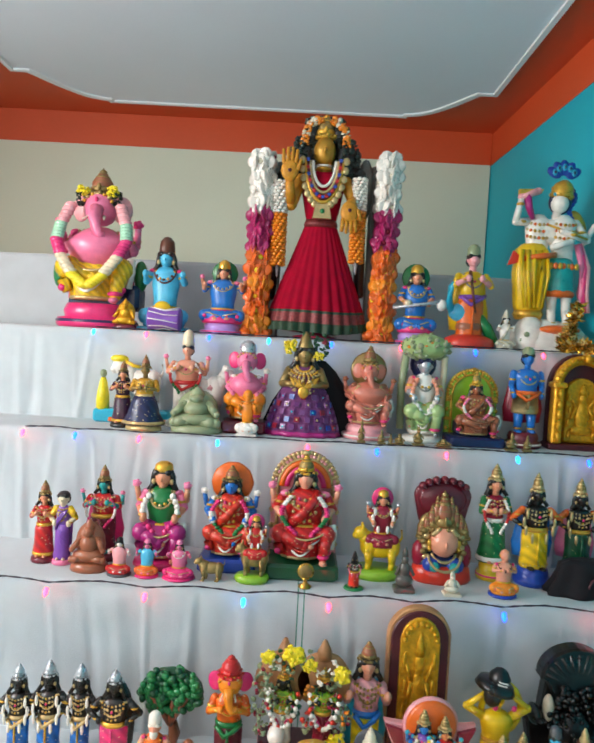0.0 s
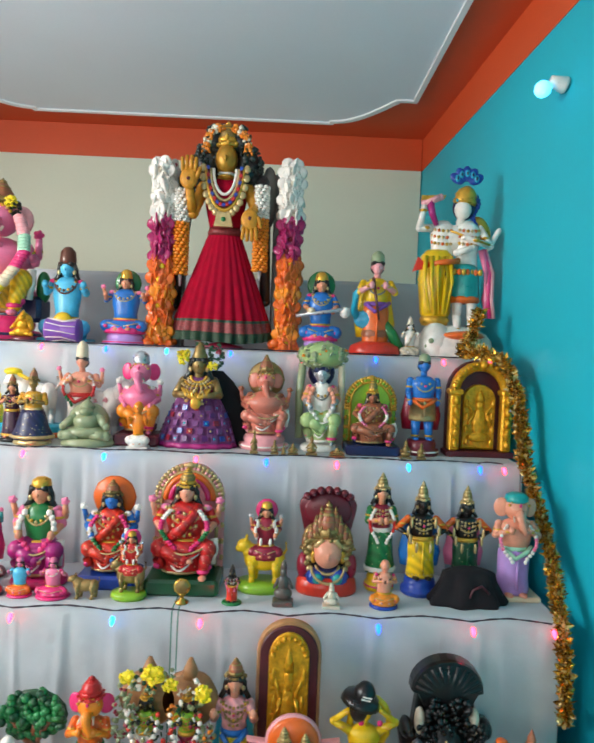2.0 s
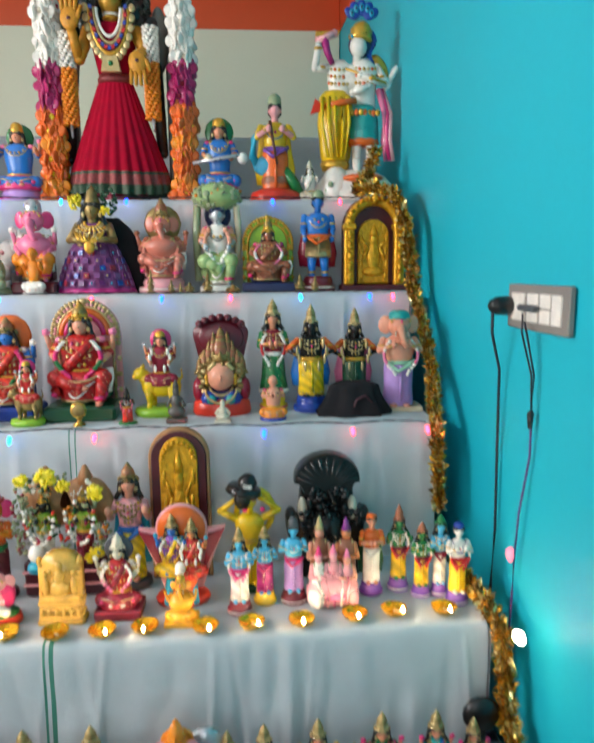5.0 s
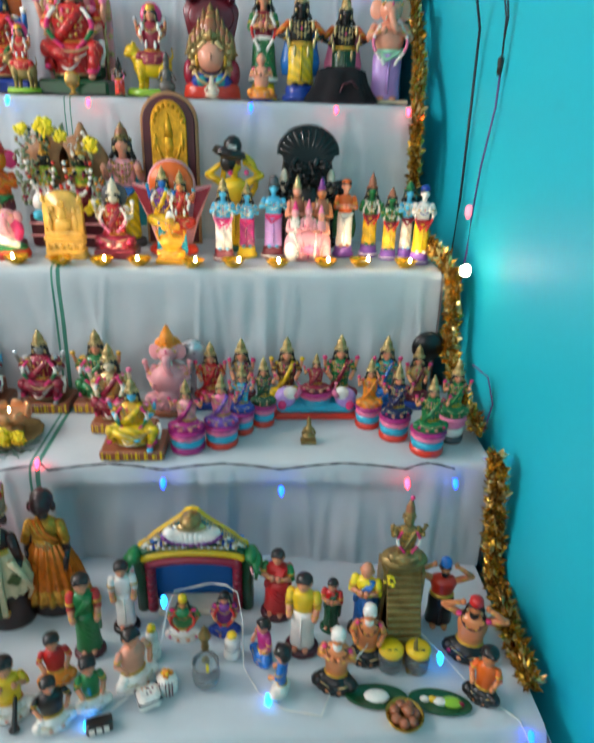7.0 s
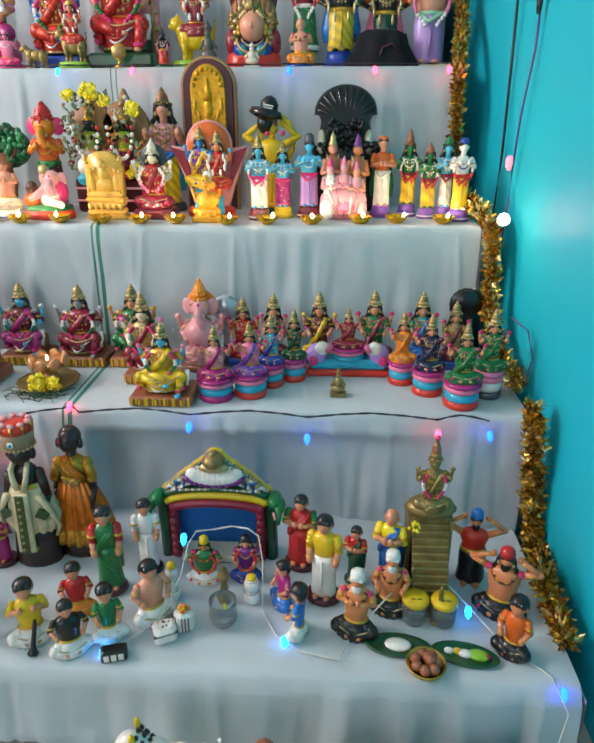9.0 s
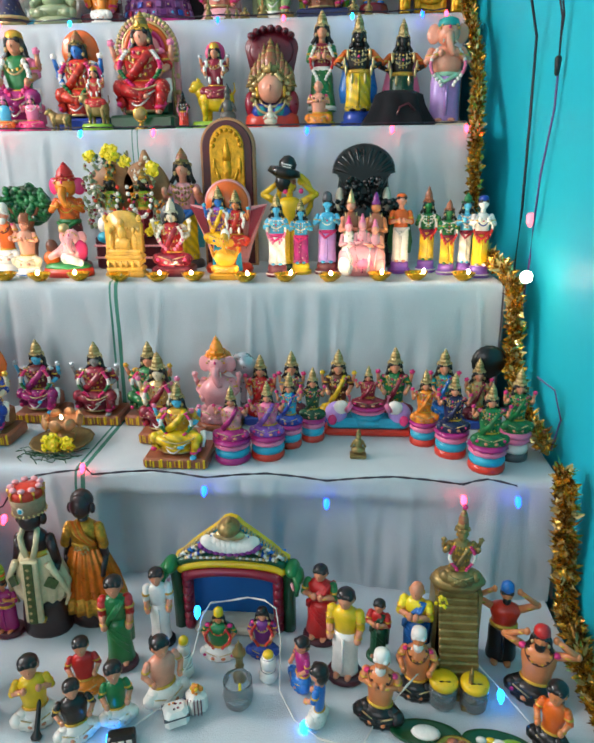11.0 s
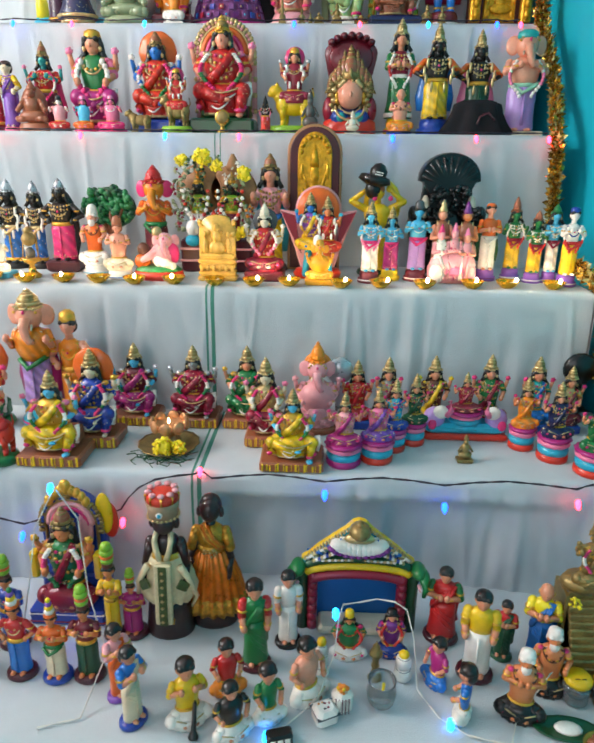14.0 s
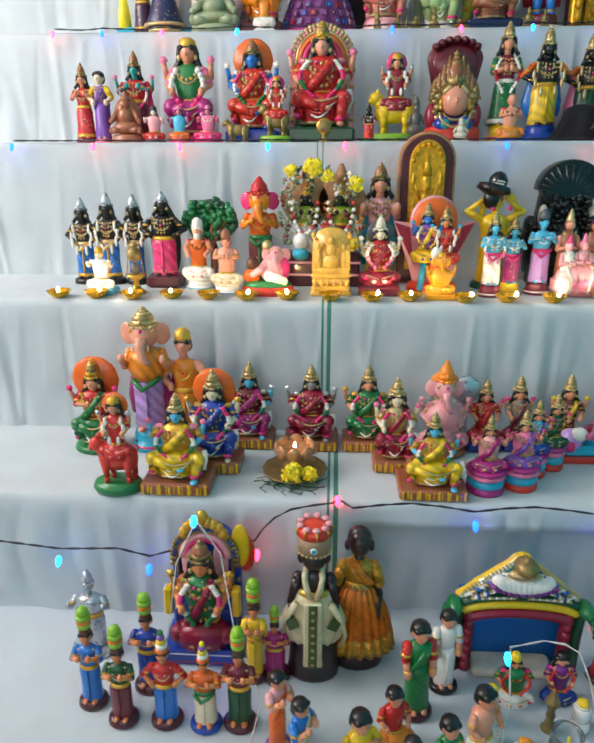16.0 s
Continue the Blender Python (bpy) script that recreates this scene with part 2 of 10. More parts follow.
beige = surface("beige_wall_paint", "d6dac4", 0.75, 0, 0.04, 2.5, 0.12, 90)
orange_paint = surface("orange_wall_paint", "d25328", 0.55, 0, 0.06, 3, 0.1, 90)
cyan = surface("turquoise_wall_paint", "12b4c8", 0.5, 0, 0.05, 2.0, 0.15, 70)
ceiling_paint = surface("white_ceiling_paint", "e8edf4", 0.8, 0, 0.03, 2, 0.08, 90)
floor_mat = surface("pale_stone_floor", "b4b0a6", 0.4, 0, 0.15, 6, 0.1, 120)


def wall(name, x0, y0, x1, y1, z0, z1, t, mat):
    """A wall from one corner to another, its thickness t to the left of that way."""
    d = Vector((x1 - x0, y1 - y0, 0)).normalized()
    o = Vector((-d.y, d.x, 0)) * t
    a, b = Vector((x0, y0, 0)), Vector((x1, y1, 0))
    vs = [tuple(p + Vector((0, 0, z))) for z in (z0, z1) for p in (a, b, b + o, a + o)]
    s = Shape().add(vs, [(0, 3, 2, 1), (4, 5, 6, 7), (0, 1, 5, 4), (1, 2, 6, 5), (2, 3, 7, 6), (3, 0, 4, 7)], mat, True)
    ob = new(name, s.mesh(name))
    return tagged(ob, kind="structure")


BAND = 2.705
wall("wall_back", right_x(BACK), BACK, LEFT, BACK, FLOOR, BAND, -0.15, beige)
wall("wall_back_band", right_x(BACK) + 0.0, BACK - 0.003, LEFT, BACK - 0.003, BAND, CEIL, -0.15, orange_paint)
wall("wall_right", right_x(BACK), BACK + 0.15, right_x(FRONT), FRONT, FLOOR, BAND, 0.15, cyan)
wall("wall_right_band", right_x(BACK) - 0.003, BACK + 0.15, right_x(FRONT) - 0.003, FRONT, BAND, CEIL, 0.15, orange_paint)
# left wall and front wall, each with a window opening for the daylight
wall("wall_left", LEFT, FRONT, LEFT, -0.55, FLOOR, CEIL, 0.15, beige)
wall("wall_left", LEFT, 0.95, LEFT, BACK, FLOOR, CEIL, 0.15, beige)
wall("wall_left", LEFT, -0.55, LEFT, 0.95, FLOOR, 1.05, 0.15, beige)
wall("wall_left", LEFT, -0.55, LEFT, 0.95, 2.45, CEIL, 0.15, beige)
wall("wall_front", right_x(FRONT), FRONT, 0.6, FRONT, FLOOR, CEIL, 0.15, cyan)
wall("wall_front", -1.8, FRONT, LEFT, FRONT, FLOOR, CEIL, 0.15, cyan)
wall("wall_front", 0.6, FRONT, -1.8, FRONT, FLOOR, 0.75, 0.15, cyan)
wall("wall_front", 0.6, FRONT, -1.8, FRONT, 2.35, CEIL, 0.15, cyan)
s = Shape()
s.add([(LEFT - 0.2, FRONT - 0.2, FLOOR - 0.1), (1.5, FRONT - 0.2, FLOOR - 0.1), (1.5, BACK + 0.2, FLOOR - 0.1), (LEFT - 0.2, BACK + 0.2, FLOOR - 0.1),
       (LEFT - 0.2, FRONT - 0.2, FLOOR), (1.5, FRONT - 0.2, FLOOR), (1.5, BACK + 0.2, FLOOR), (LEFT - 0.2, BACK + 0.2, FLOOR)],
      [(0, 3, 2, 1), (4, 5, 6, 7), (0, 1, 5, 4), (1, 2, 6, 5), (2, 3, 7, 6), (3, 0, 4, 7)], floor_mat, True)
tagged(new("floor", s.mesh("floor")), kind="structure")
# ceiling: an orange margin, and a white field with notched, hollowed corners and a raised white edge
s = Shape()
s.box(((LEFT + 1.5) / 2, (BACK + FRONT) / 2, CEIL + 0.06), (3.9, BACK - FRONT + 0.5, 0.12), orange_paint, 0.01)
tagged(new("ceiling_margin", s.mesh("ceiling_margin")), kind="structure")
fx1, fy1, fx0, fy0 = 0.905, 3.05, -1.17, -2.3


def corner(cx, cy, sx, sy):
    """The field's corner at (cx, cy): a small notch, a hollow curve, a small notch."""
    pts = [(cx, cy - 0.296 * sy), (cx - 0.07 * sx, cy - 0.296 * sy)]
    for k in range(1, 9):
        a = k / 9
        pts.append((cx - sx * (0.07 + 0.25 * a), cy - sy * (0.296 - 0.27 * math.sin(a * math.pi / 2))))
    return pts + [(cx - 0.335 * sx, cy - 0.02 * sy), (cx - 0.335 * sx, cy)]


def field(grow):
    pts = corner(fx1, fy1, 1, 1) + corner(fx0, fy1, -1, 1)[::-1] + corner(fx0, fy0, -1, -1) + corner(fx1, fy0, 1, -1)[::-1]
    c = ((fx0 + fx1) / 2, (fy0 + fy1) / 2)
    return [(x + grow * (1 if x > c[0] else -1), y + grow * (1 if y > c[1] else -1)) for x, y in pts]


s = Shape()
o, i = field(0.0), field(-0.02)
n = len(o)
s.add([(x, y, CEIL - 0.006) for x, y in i], [tuple(range(n))[::-1]], ceiling_paint, True)
tagged(new("ceiling", s.mesh("ceiling")), kind="structure")
s = Shape()
s.add([(x, y, CEIL) for x, y in o] + [(x, y, CEIL - 0.014) for x, y in o] + [(x, y, CEIL - 0.014) for x, y in i] + [(x, y, CEIL - 0.004) for x, y in i],
      [(a * n + j, a * n + (j + 1) % n, (a + 1) * n + (j + 1) % n, (a + 1) * n + j) for a in range(3) for j in range(n)],
      surface("white_moulding", "eef0f0", 0.6, 0, 0.03, 4, 0.1), True)
tagged(new("ceiling_trim", s.mesh("ceiling_trim")), kind="structure")

# ---------------------------------------------------------------- the stepped stand, draped in white cloth
cloth = surface("white_cotton_cloth", "c0c8cb", 0.85, 0, 0.06, 13, 0.55, 500, depth=0.007)
stripe = surface("green_woven_stripe", "3f7f6c", 0.85, 0, 0.1, 30, 0.25, 500)
# front edge y, height z, right end x of each step, from the lowest
STEPS = [(0.426, 0.304, 1.10), (0.816, 0.552, 1.105), (1.142, 0.853, 1.05), (1.469, 1.192, 1.03), (1.752, 1.496, 1.03), (1.985, 1.774, 1.03)]
STAND_L = -1.25
# woven green stripes in the cloth: middle x and width, by step
STRIPES = {3: [(0.152, 0.003), (0.166, 0.003)], 2: [(0.176, 0.005), (0.19, 0.009)], 1: [(0.196, 0.005), (0.21, 0.009)]}
stand = holder("tiered_stand", (0, 0, FLOOR), "stepped display stand draped in white cotton cloth", "display stand")


def drape(k):
    """One step: the cloth over its top and hanging down its front in soft folds."""
    y, z, xr = STEPS[k]
    top_back = STEPS[k + 1][0] + 0.03 if k < 5 else 2.42
    z_low = STEPS[k - 1][1] - 0.002 if k else FLOOR + 0.004
    xs = [STAND_L + (xr - STAND_L) * c / 420 for c in range(421)]
    bands = STRIPES.get(k, [])
    for c0, w0 in bands:
        xs += [c0 - w0 / 2, c0 + w0 / 2]
    xs = sorted(set(xs))
    nx = len(xs) - 1
    rows = []
    for v in (0.0, 0.5, 1.0):
        rows.append((top_back + (y + 0.02 - top_back) * v, z, 0.0))
    rows += [(y + 0.006, z - 0.001, 0), (y, z - 0.006, 0.05), (y - 0.001, z - 0.016, 0.2)]
    for v in (0.06, 0.12, 0.18, 0.25, 0.32, 0.4, 0.48, 0.56, 0.64, 0.72, 0.8, 0.88, 0.94, 1.0):
        rows.append((y - 0.002, z - 0.016 + (z_low - z + 0.016) * v, 0.35 + 0.65 * v))
    vs, fs, left, right = [], [], STAND_L, xr
    rng = random.Random(50 + k)
    # sharp pressed folds and pulls in the hanging cloth: place, width, depth, slant
    pulls = [(rng.uniform(STAND_L, xr), rng.uniform(0.007, 0.03), rng.uniform(0.0015, 0.0055) * rng.choice((1, 1, -0.7)), rng.uniform(-0.12, 0.12)) for _ in range(34)]
    m = len(rows)
    for r, (y_row, zz, w) in enumerate(rows):
        for c in range(nx + 1):
            x, yy = xs[c], y_row
            q = Vector((x * 7.0, k * 5.3, 0.3))
            fold = noise.noise(q) * 0.009 + max(0.0, noise.noise(Vector((x * 11, k * 7.7, zz * 3))) - 0.25) * 0.018 + noise.noise(Vector((x * 15, k * 3.1, zz * 7))) * 0.007 + 0.001 * math.sin(x * 31 + k * 2 + 2.5 * noise.noise(Vector((x * 3, k, 0))))
            top = noise.noise(Vector((x * 6, yy * 9, k))) * 0.0012 if r < 4 else 0
            sag = noise.noise(Vector((x * 4, k * 2.0, 9))) * 0.0035 if 3 <= r <= 6 else 0
            # on the second step the cloth's hem hangs free over a part that lies further back
            if k == 1 and r >= 8:
                u = min(max((x - 0.235) / 0.03, 0), 1) * min(max((0.98 - x) / 0.35, 0), 1)
                yy = yy + 0.04 * u
            if r > 4:
                fold = abs(fold) + sum(d0 * max(0.0, 1 - abs(x - x0 - sl * (z - zz)) / w0) for x0, w0, d0, sl in pulls)
            else:
                fold = abs(fold)
            crease = 0.0035 * max(0, 1 - abs(zz - (z - 0.11 - 0.02 * math.sin(3 * x + k))) / 0.006) if r > 7 else 0
            vs.append((x, yy - crease - fold * w * 1.4 - 0.012 * w * (1 if k else 1.6), zz + top + sag * (0.4 if r < 4 else 1) - FLOOR))
    for r in range(m - 1):
        for c in range(nx):
            a = r * (nx + 1) + c
            fs.append((a, a + nx + 1, a + nx + 2, a + 1))
    woven = [any(abs((xs[c] + xs[c + 1]) / 2 - c0) < w0 / 2 for c0, w0 in bands) for c in range(nx)]
    s = Shape().add(vs, [f for q, f in enumerate(fs) if not woven[q % nx]], cloth)
    if bands:
        s.add(vs, [f for q, f in enumerate(fs) if woven[q % nx]], stripe)
    # the right-hand side hangs down too
    side, b = [], []
    ys = [top_back + 0.1 + (y - 0.012 - top_back - 0.1) * j / 12 for j in range(13)]
    for j, yy in enumerate(ys):
        f = 0.004 * math.sin(j * 1.7 + k)
        side += [(xr - 0.004, yy, z - FLOOR), (xr + 0.004, yy, z - 0.012 - FLOOR), (xr + 0.007 + f, yy, z_low - FLOOR)]
    for j in range(12):
        for q in range(2):
            b.append((j * 3 + q, (j + 1) * 3 + q, (j + 1) * 3 + q + 1, j * 3 + q + 1))
    s.add(side, b, cloth)
    ob = s.part("step_cloth", stand)
    return ob


for k in range(6):
    drape(k)
# wooden frame under the cloth
for y, z, xr in STEPS:
    Shape().box((-0.1, y + 0.27, (z - FLOOR - 0.03) / 2), (xr * 2 - 0.3, 0.36, z - FLOOR - 0.04), surface("rough_plank", "7a6248", 0.7), 0.02).part("step_board", stand)
# the grey cloth over the ledge behind the top step
s = Shape()
vs, fs = [], []
for r, zz in enumerate((1.74, 1.8, 1.88, 1.96, 2.03, 2.046, 2.05)):
    for c in range(101):
        x = LEFT + 0.02 + (right_x(2.44) - 0.02 - LEFT) * c / 100
        w = noise.noise(Vector((x * 3, zz * 5, 4))) * 0.012
        vs.append((x, 2.44 - abs(w) + (0.05 if r == 6 else 0.0), zz + (noise.noise(Vector((x * 2, 1, 7))) * 0.006 if r > 3 else 0)))
for r in range(6):
    for c in range(100):
        a = r * 101 + c
        fs.append((a, a + 1, a + 102, a + 101))
s.add(vs, fs, cloth)
s.box(((LEFT + 1.0) / 2, 2.84, 1.95), (2.95, 0.74, 0.16), cloth, 0.05)
s.thing("ledge_cloth", (0, 0, 0), "greyish white cloth over the ledge behind the stand", "cloth", kind="structure")

# ---------------------------------------------------------------- figurines: each one plain moulded mesh, h high and w wide, facing -y
RNG = random.Random(7)


def crown_on(s, z, r, top, mat="palegold", kind="tall"):
    """A headdress from z up to top over a head of radius r."""
    d = top - z
    if kind == "tall":
        groove = {"palegold": "oldbrass", "gold": "oldbrass", "oldbrass": "clay"}.get(mat, mat)
        s.lathe([(r * 0.9, z), (r * 0.86, z + d * 0.5), (r * 0.3, z + d * 0.84)], groove, seg=12)
        s.lathe([(r * 1.02, z - d * 0.02), (r * 1.16, z + d * 0.03), (r * 1.14, z + d * 0.1), (r * 0.92, z + d * 0.14)], mat, seg=14)
        for lo, hi, q in ((0.15, 0.37, 1.0), (0.39, 0.57, 0.86), (0.59, 0.73, 0.62), (0.745, 0.83, 0.4)):
            m = (lo + hi) / 2
            s.lathe([(r * q * 0.84, z + d * lo), (r * q, z + d * (lo * 0.7 + m * 0.3)), (r * q * 0.97, z + d * (m * 0.5 + hi * 0.5)), (r * q * 0.76, z + d * hi)], mat, seg=12)
        s.lathe([(r * 0.2, z + d * 0.82), (r * 0.34, z + d * 0.88), (r * 0.12, z + d * 0.94), (0.0005, top)], mat, seg=10)
        for k in range(9):
            a = 2 * math.pi * k / 9
            s.ball((r * 1.12 * math.cos(a), r * 1.12 * math.sin(a), z + d * 0.1), (r * 0.2, r * 0.2, d * 0.07), mat, small=True)
        s.ball((0, -r * 1.02, z + d * 0.3), (r * 0.2, r * 0.14, d * 0.12), mat, small=True)
        for e in (-1, 1):
            s.ball((e * r * 1.2, r * 0.1, z + d * 0.02), (r * 0.24, r * 0.16, r * 0.3), mat, small=True)
    elif kind == "cap":
        s.lathe([(r * 1.05, z), (r * 1.12, z + d * 0.2), (r * 1.0, z + d * 0.7), (r * 0.5, z + d * 0.95), (0.001, top)], mat, seg=12)
    elif kind == "pot":
        s.lathe([(r * 1.05, z), (r * 0.95, z + d * 0.12), (r * 1.0, z + d * 0.26)], "brown", seg=12)
        for lo, hi, q, m in ((0.24, 0.42, 1.16, mat), (0.42, 0.54, 1.2, "orange"), (0.54, 0.72, 1.22, mat)):
            s.lathe([(r * q * 0.92, z + d * lo), (r * q, z + d * (lo * 0.6 + hi * 0.4)), (r * q * 0.95, z + d * hi)], m, seg=14)
        s.lathe([(r * 0.98, z + d * 0.72), (r * 1.02, z + d * 0.82), (r * 0.82, z + d * 0.94), (r * 0.3, top)], mat, seg=14)
    elif kind == "bands":
        cols = ["orange", "white", "yellow", "violet", "lemon", "red", "green"]
        for k in range(5):
            a, b = k / 5, (k + 1) / 5
            ra, rb = r * (1.1 - 0.8 * a), r * (1.1 - 0.8 * b)
            s.lathe([(ra * 0.95, z + d * a), (ra * 1.08, z + d * (a + b) / 2), (max(rb, 0.001), z + d * b)], cols[k] if k < 4 else mat, seg=12)


def head_on(s, c, r, skin, hair="black", long_hair=False):
    """A plain smooth head with a cap of hair that comes down over the brow."""
    x, y, z = c
    s.limb((x, y + r * 0.1, z - r * 1.5), (x, y, z - r * 0.6), r * 0.5, r * 0.45, skin)
    s.ball((x, y, z), (r * 0.82, r * 0.95, r * 1.0), skin)
    s.ball((x, y - r * 0.16, z - r * 0.48), (r * 0.56, r * 0.68, r * 0.58), skin)
    s.ball((x, y - r * 0.9, z - r * 0.14), (r * 0.11, r * 0.18, r * 0.2), skin, small=True)
    if hair:
        s.ball((x, y + r * 0.12, z + r * 0.44), (r * 0.98, r * 0.98, r * 0.72), hair)
        s.ball((x, y + r * 0.46, z - r * 0.1), (r * 0.98, r * 0.66, r * 0.9), hair)
        for e in (-1, 1):
            s.ball((x + e * r * 0.5, y - r * 0.42, z + r * 0.5), (r * 0.42, r * 0.46, r * 0.34), hair, (0, e * 24, 0), small=True)
        if long_hair:
            s.ball((x, y + r * 0.6, z - r * 0.7), (r * 1.15, r * 0.6, r * 1.5), hair)
            for e in (-1, 1):
                s.tube([(x + e * r * 0.72, y - r * 0.3, z + r * 0.62), (x + e * r * 0.95, y + r * 0.02, z - r * 0.1), (x + e * r * 1.05, y + r * 0.1, z - r * 0.9), (x + e * r * 1.5, y - r * 0.2, z - r * 1.6)], r * 0.3, hair, 7, r * 0.3)
                s.ball((x + e * r * 0.88, y - r * 0.35, z - r * 0.45), (r * 0.22, r * 0.16, r * 0.3), "palegold", small=True)
    for e in (-1, 1):
        s.ball((x + e * r * 0.8, y + r * 0.02, z - r * 0.08), (r * 0.14, r * 0.2, r * 0.28), skin if hair else "gold", small=True)


def chest_jewels(s, bw, deep, top, low, size, mats):
    """Rows of small gilt drops laid over the chest, shorter towards the waist."""
    for q in range(4):
        f = q / 3
        n = 9 - 2 * q
        for k in range(n):
            a = math.pi * (1.5 + (k - (n - 1) / 2) * 0.085)
            rr = bw * 1.04
            z = top + (low - top) * f - abs(k - (n - 1) / 2) * -size * 0.55
            s.ball((rr * math.cos(a), rr * deep * math.sin(a), z), (size, size * 0.6, size * 1.15), mats[(k + q) % len(mats)], small=True)


def elephant_head(s, c, r, skin, ear=None):
    x, y, z = c
    s.ball((x, y, z), (r, r * 0.95, r * 1.05), skin)
    for k in range(7):
        a = radians(20 + 140 * k / 6)
        s.ball((x + r * 0.86 * math.cos(a), y - r * 0.62, z + r * (0.12 + 0.62 * math.sin(a))), (r * 0.12, r * 0.1, r * 0.11), ("gold", "palegold")[k % 2], small=True)
    s.ball((x, y - r * 0.9, z + r * 0.38), (r * 0.12, r * 0.1, r * 0.16), "hotpink", small=True)
    pts = [(x, y - r * 0.8, z - r * 0.15), (x + r * 0.02, y - r * 1.15, z - r * 0.7), (x + r * 0.1, y - r * 1.2, z - r * 1.3), (x + r * 0.35, y - r * 1.2, z - r * 1.75), (x + r * 0.65, y - r * 1.15, z - r * 1.7)]
    s.tube(pts, r * 0.42, skin, 10, r * 0.2)
    for e in (-1, 1):
        s.ball((x + e * r * 1.2, y + r * 0.15, z), (r * 0.62, r * 0.14, r * 0.8), ear or skin, (0, 0, e * 18))
        s.limb((x + e * r * 0.45, y - r * 0.8, z - r * 0.6), (x + e * r * 0.6, y - r * 1.25, z - r * 0.85), r * 0.1, r * 0.05, "ivory")


def necklace(s, c, r, drop, mat, thick):
    """A garland that hangs in a U before the chest."""
    pts = []
    for k in range(11):
        a = math.pi * k / 10
        pts.append((c[0] + r * math.cos(a), c[1] - r * 0.35 - abs(math.sin(a)) * r * 0.45, c[2] - math.sin(a) * drop))
    s.tube(pts, thick, mat, 6)


def garland_shoulders(s, sh, z, y, drop, thick, mats):
    """Garlands of small blossoms in coloured lengths that fall from both shoulders and meet before the waist."""
    n = len(mats) * 4
    for e in (-1, 1):
        for k in range(n):
            f = (k + 0.5) / n
            x = e * sh * (0.62 + 0.5 * math.sin(math.pi * min(f * 1.1, 1)) - 0.25 * f * f)
            s.ball((x, y - 0.35 * sh * f, z - drop * f), (thick * 0.82, thick * 0.7, drop / n * 0.72), mats[k // 4], small=True)


def arms_on(s, style, sh, z, h, r, skin, sleeve, y=0.0):
    """Both arms from the shoulders at half-width sh and height z."""
    for e in (-1, 1):
        a = (e * sh, y, z)
        if style == "down":
            b, c = (e * sh * 1.14, y - 0.015 * h, z - 0.15 * h), (e * sh * 1.02, y - 0.07 * h, z - 0.27 * h)
        elif style == "folded":
            b, c = (e * sh * 1.25, y - 0.04 * h, z - 0.13 * h), (e * sh * 0.25, y - 0.14 * h, z - 0.1 * h)
        elif style == "hips":
            b, c = (e * sh * 1.75, y, z - 0.12 * h), (e * sh * 1.0, y - 0.06 * h, z - 0.2 * h)
        elif style == "bless":
            b, c = (e * sh * 1.35, y - 0.03 * h, z - 0.12 * h), (e * sh * 1.3, y - 0.14 * h, z - 0.02 * h)
        elif style == "raised":
            b, c = (e * sh * 2.0, y, z + 0.09 * h), (e * sh * 0.8, y, z + 0.24 * h)
        elif style == "lap":
            b, c = (e * sh * 1.35, y - 0.03 * h, z - 0.14 * h), (e * sh * 0.95, y - 0.17 * h, z - 0.24 * h)
        else:
            b, c = (e * sh * 1.3, y - 0.06 * h, z - 0.1 * h), (e * sh * 0.5, y - 0.15 * h, z - 0.03 * h)
        s.limb(a, b, r * 1.15, r * 0.95, sleeve)
        s.limb(b, c, r * 0.9, r * 0.65, skin)
        s.ball(c, (r * 0.85, r * 0.9, r * 1.1), skin, small=True)
        s.ring((a[0] * 0.5 + b[0] * 0.5, a[1] * 0.5 + b[1] * 0.5, a[2] * 0.5 + b[2] * 0.5), r * 1.35, 'gold')
        s.ring((b[0] * 0.25 + c[0] * 0.75, b[1] * 0.25 + c[1] * 0.75, b[2] * 0.25 + c[2] * 0.75), r * 1.0, 'gold')


def back_arms(s, sh, z, h, r, skin, held):
    """A second pair of arms, raised at the sides, with something held."""
    for e in (-1, 1):
        b = (e * sh * 1.4, 0.0, z - 0.085 * h)
        c = (e * sh * 1.5, -0.05 * h, z + 0.05 * h)
        s.limb((e * sh * 0.9, 0.02 * h, z - 0.03 * h), b, r, r * 0.85, skin)
        s.limb(b, c, r * 0.8, r * 0.65, skin)
        s.ring((b[0], b[1], b[2] + r), r * 1.05, "gold")
        if held:
            q = (c[0], c[1] - 0.01 * h, c[2] + r * 0.9)
            s.ball(q, (r * 0.9, r * 0.75, r * 0.9), held, small=True)
            for k in range(5):
                a = 2 * math.pi * k / 5
                s.ball((q[0] + r * 0.7 * math.cos(a), q[1], q[2] + r * 0.6 * math.sin(a)), (r * 0.5, r * 0.4, r * 0.5), held, small=True)


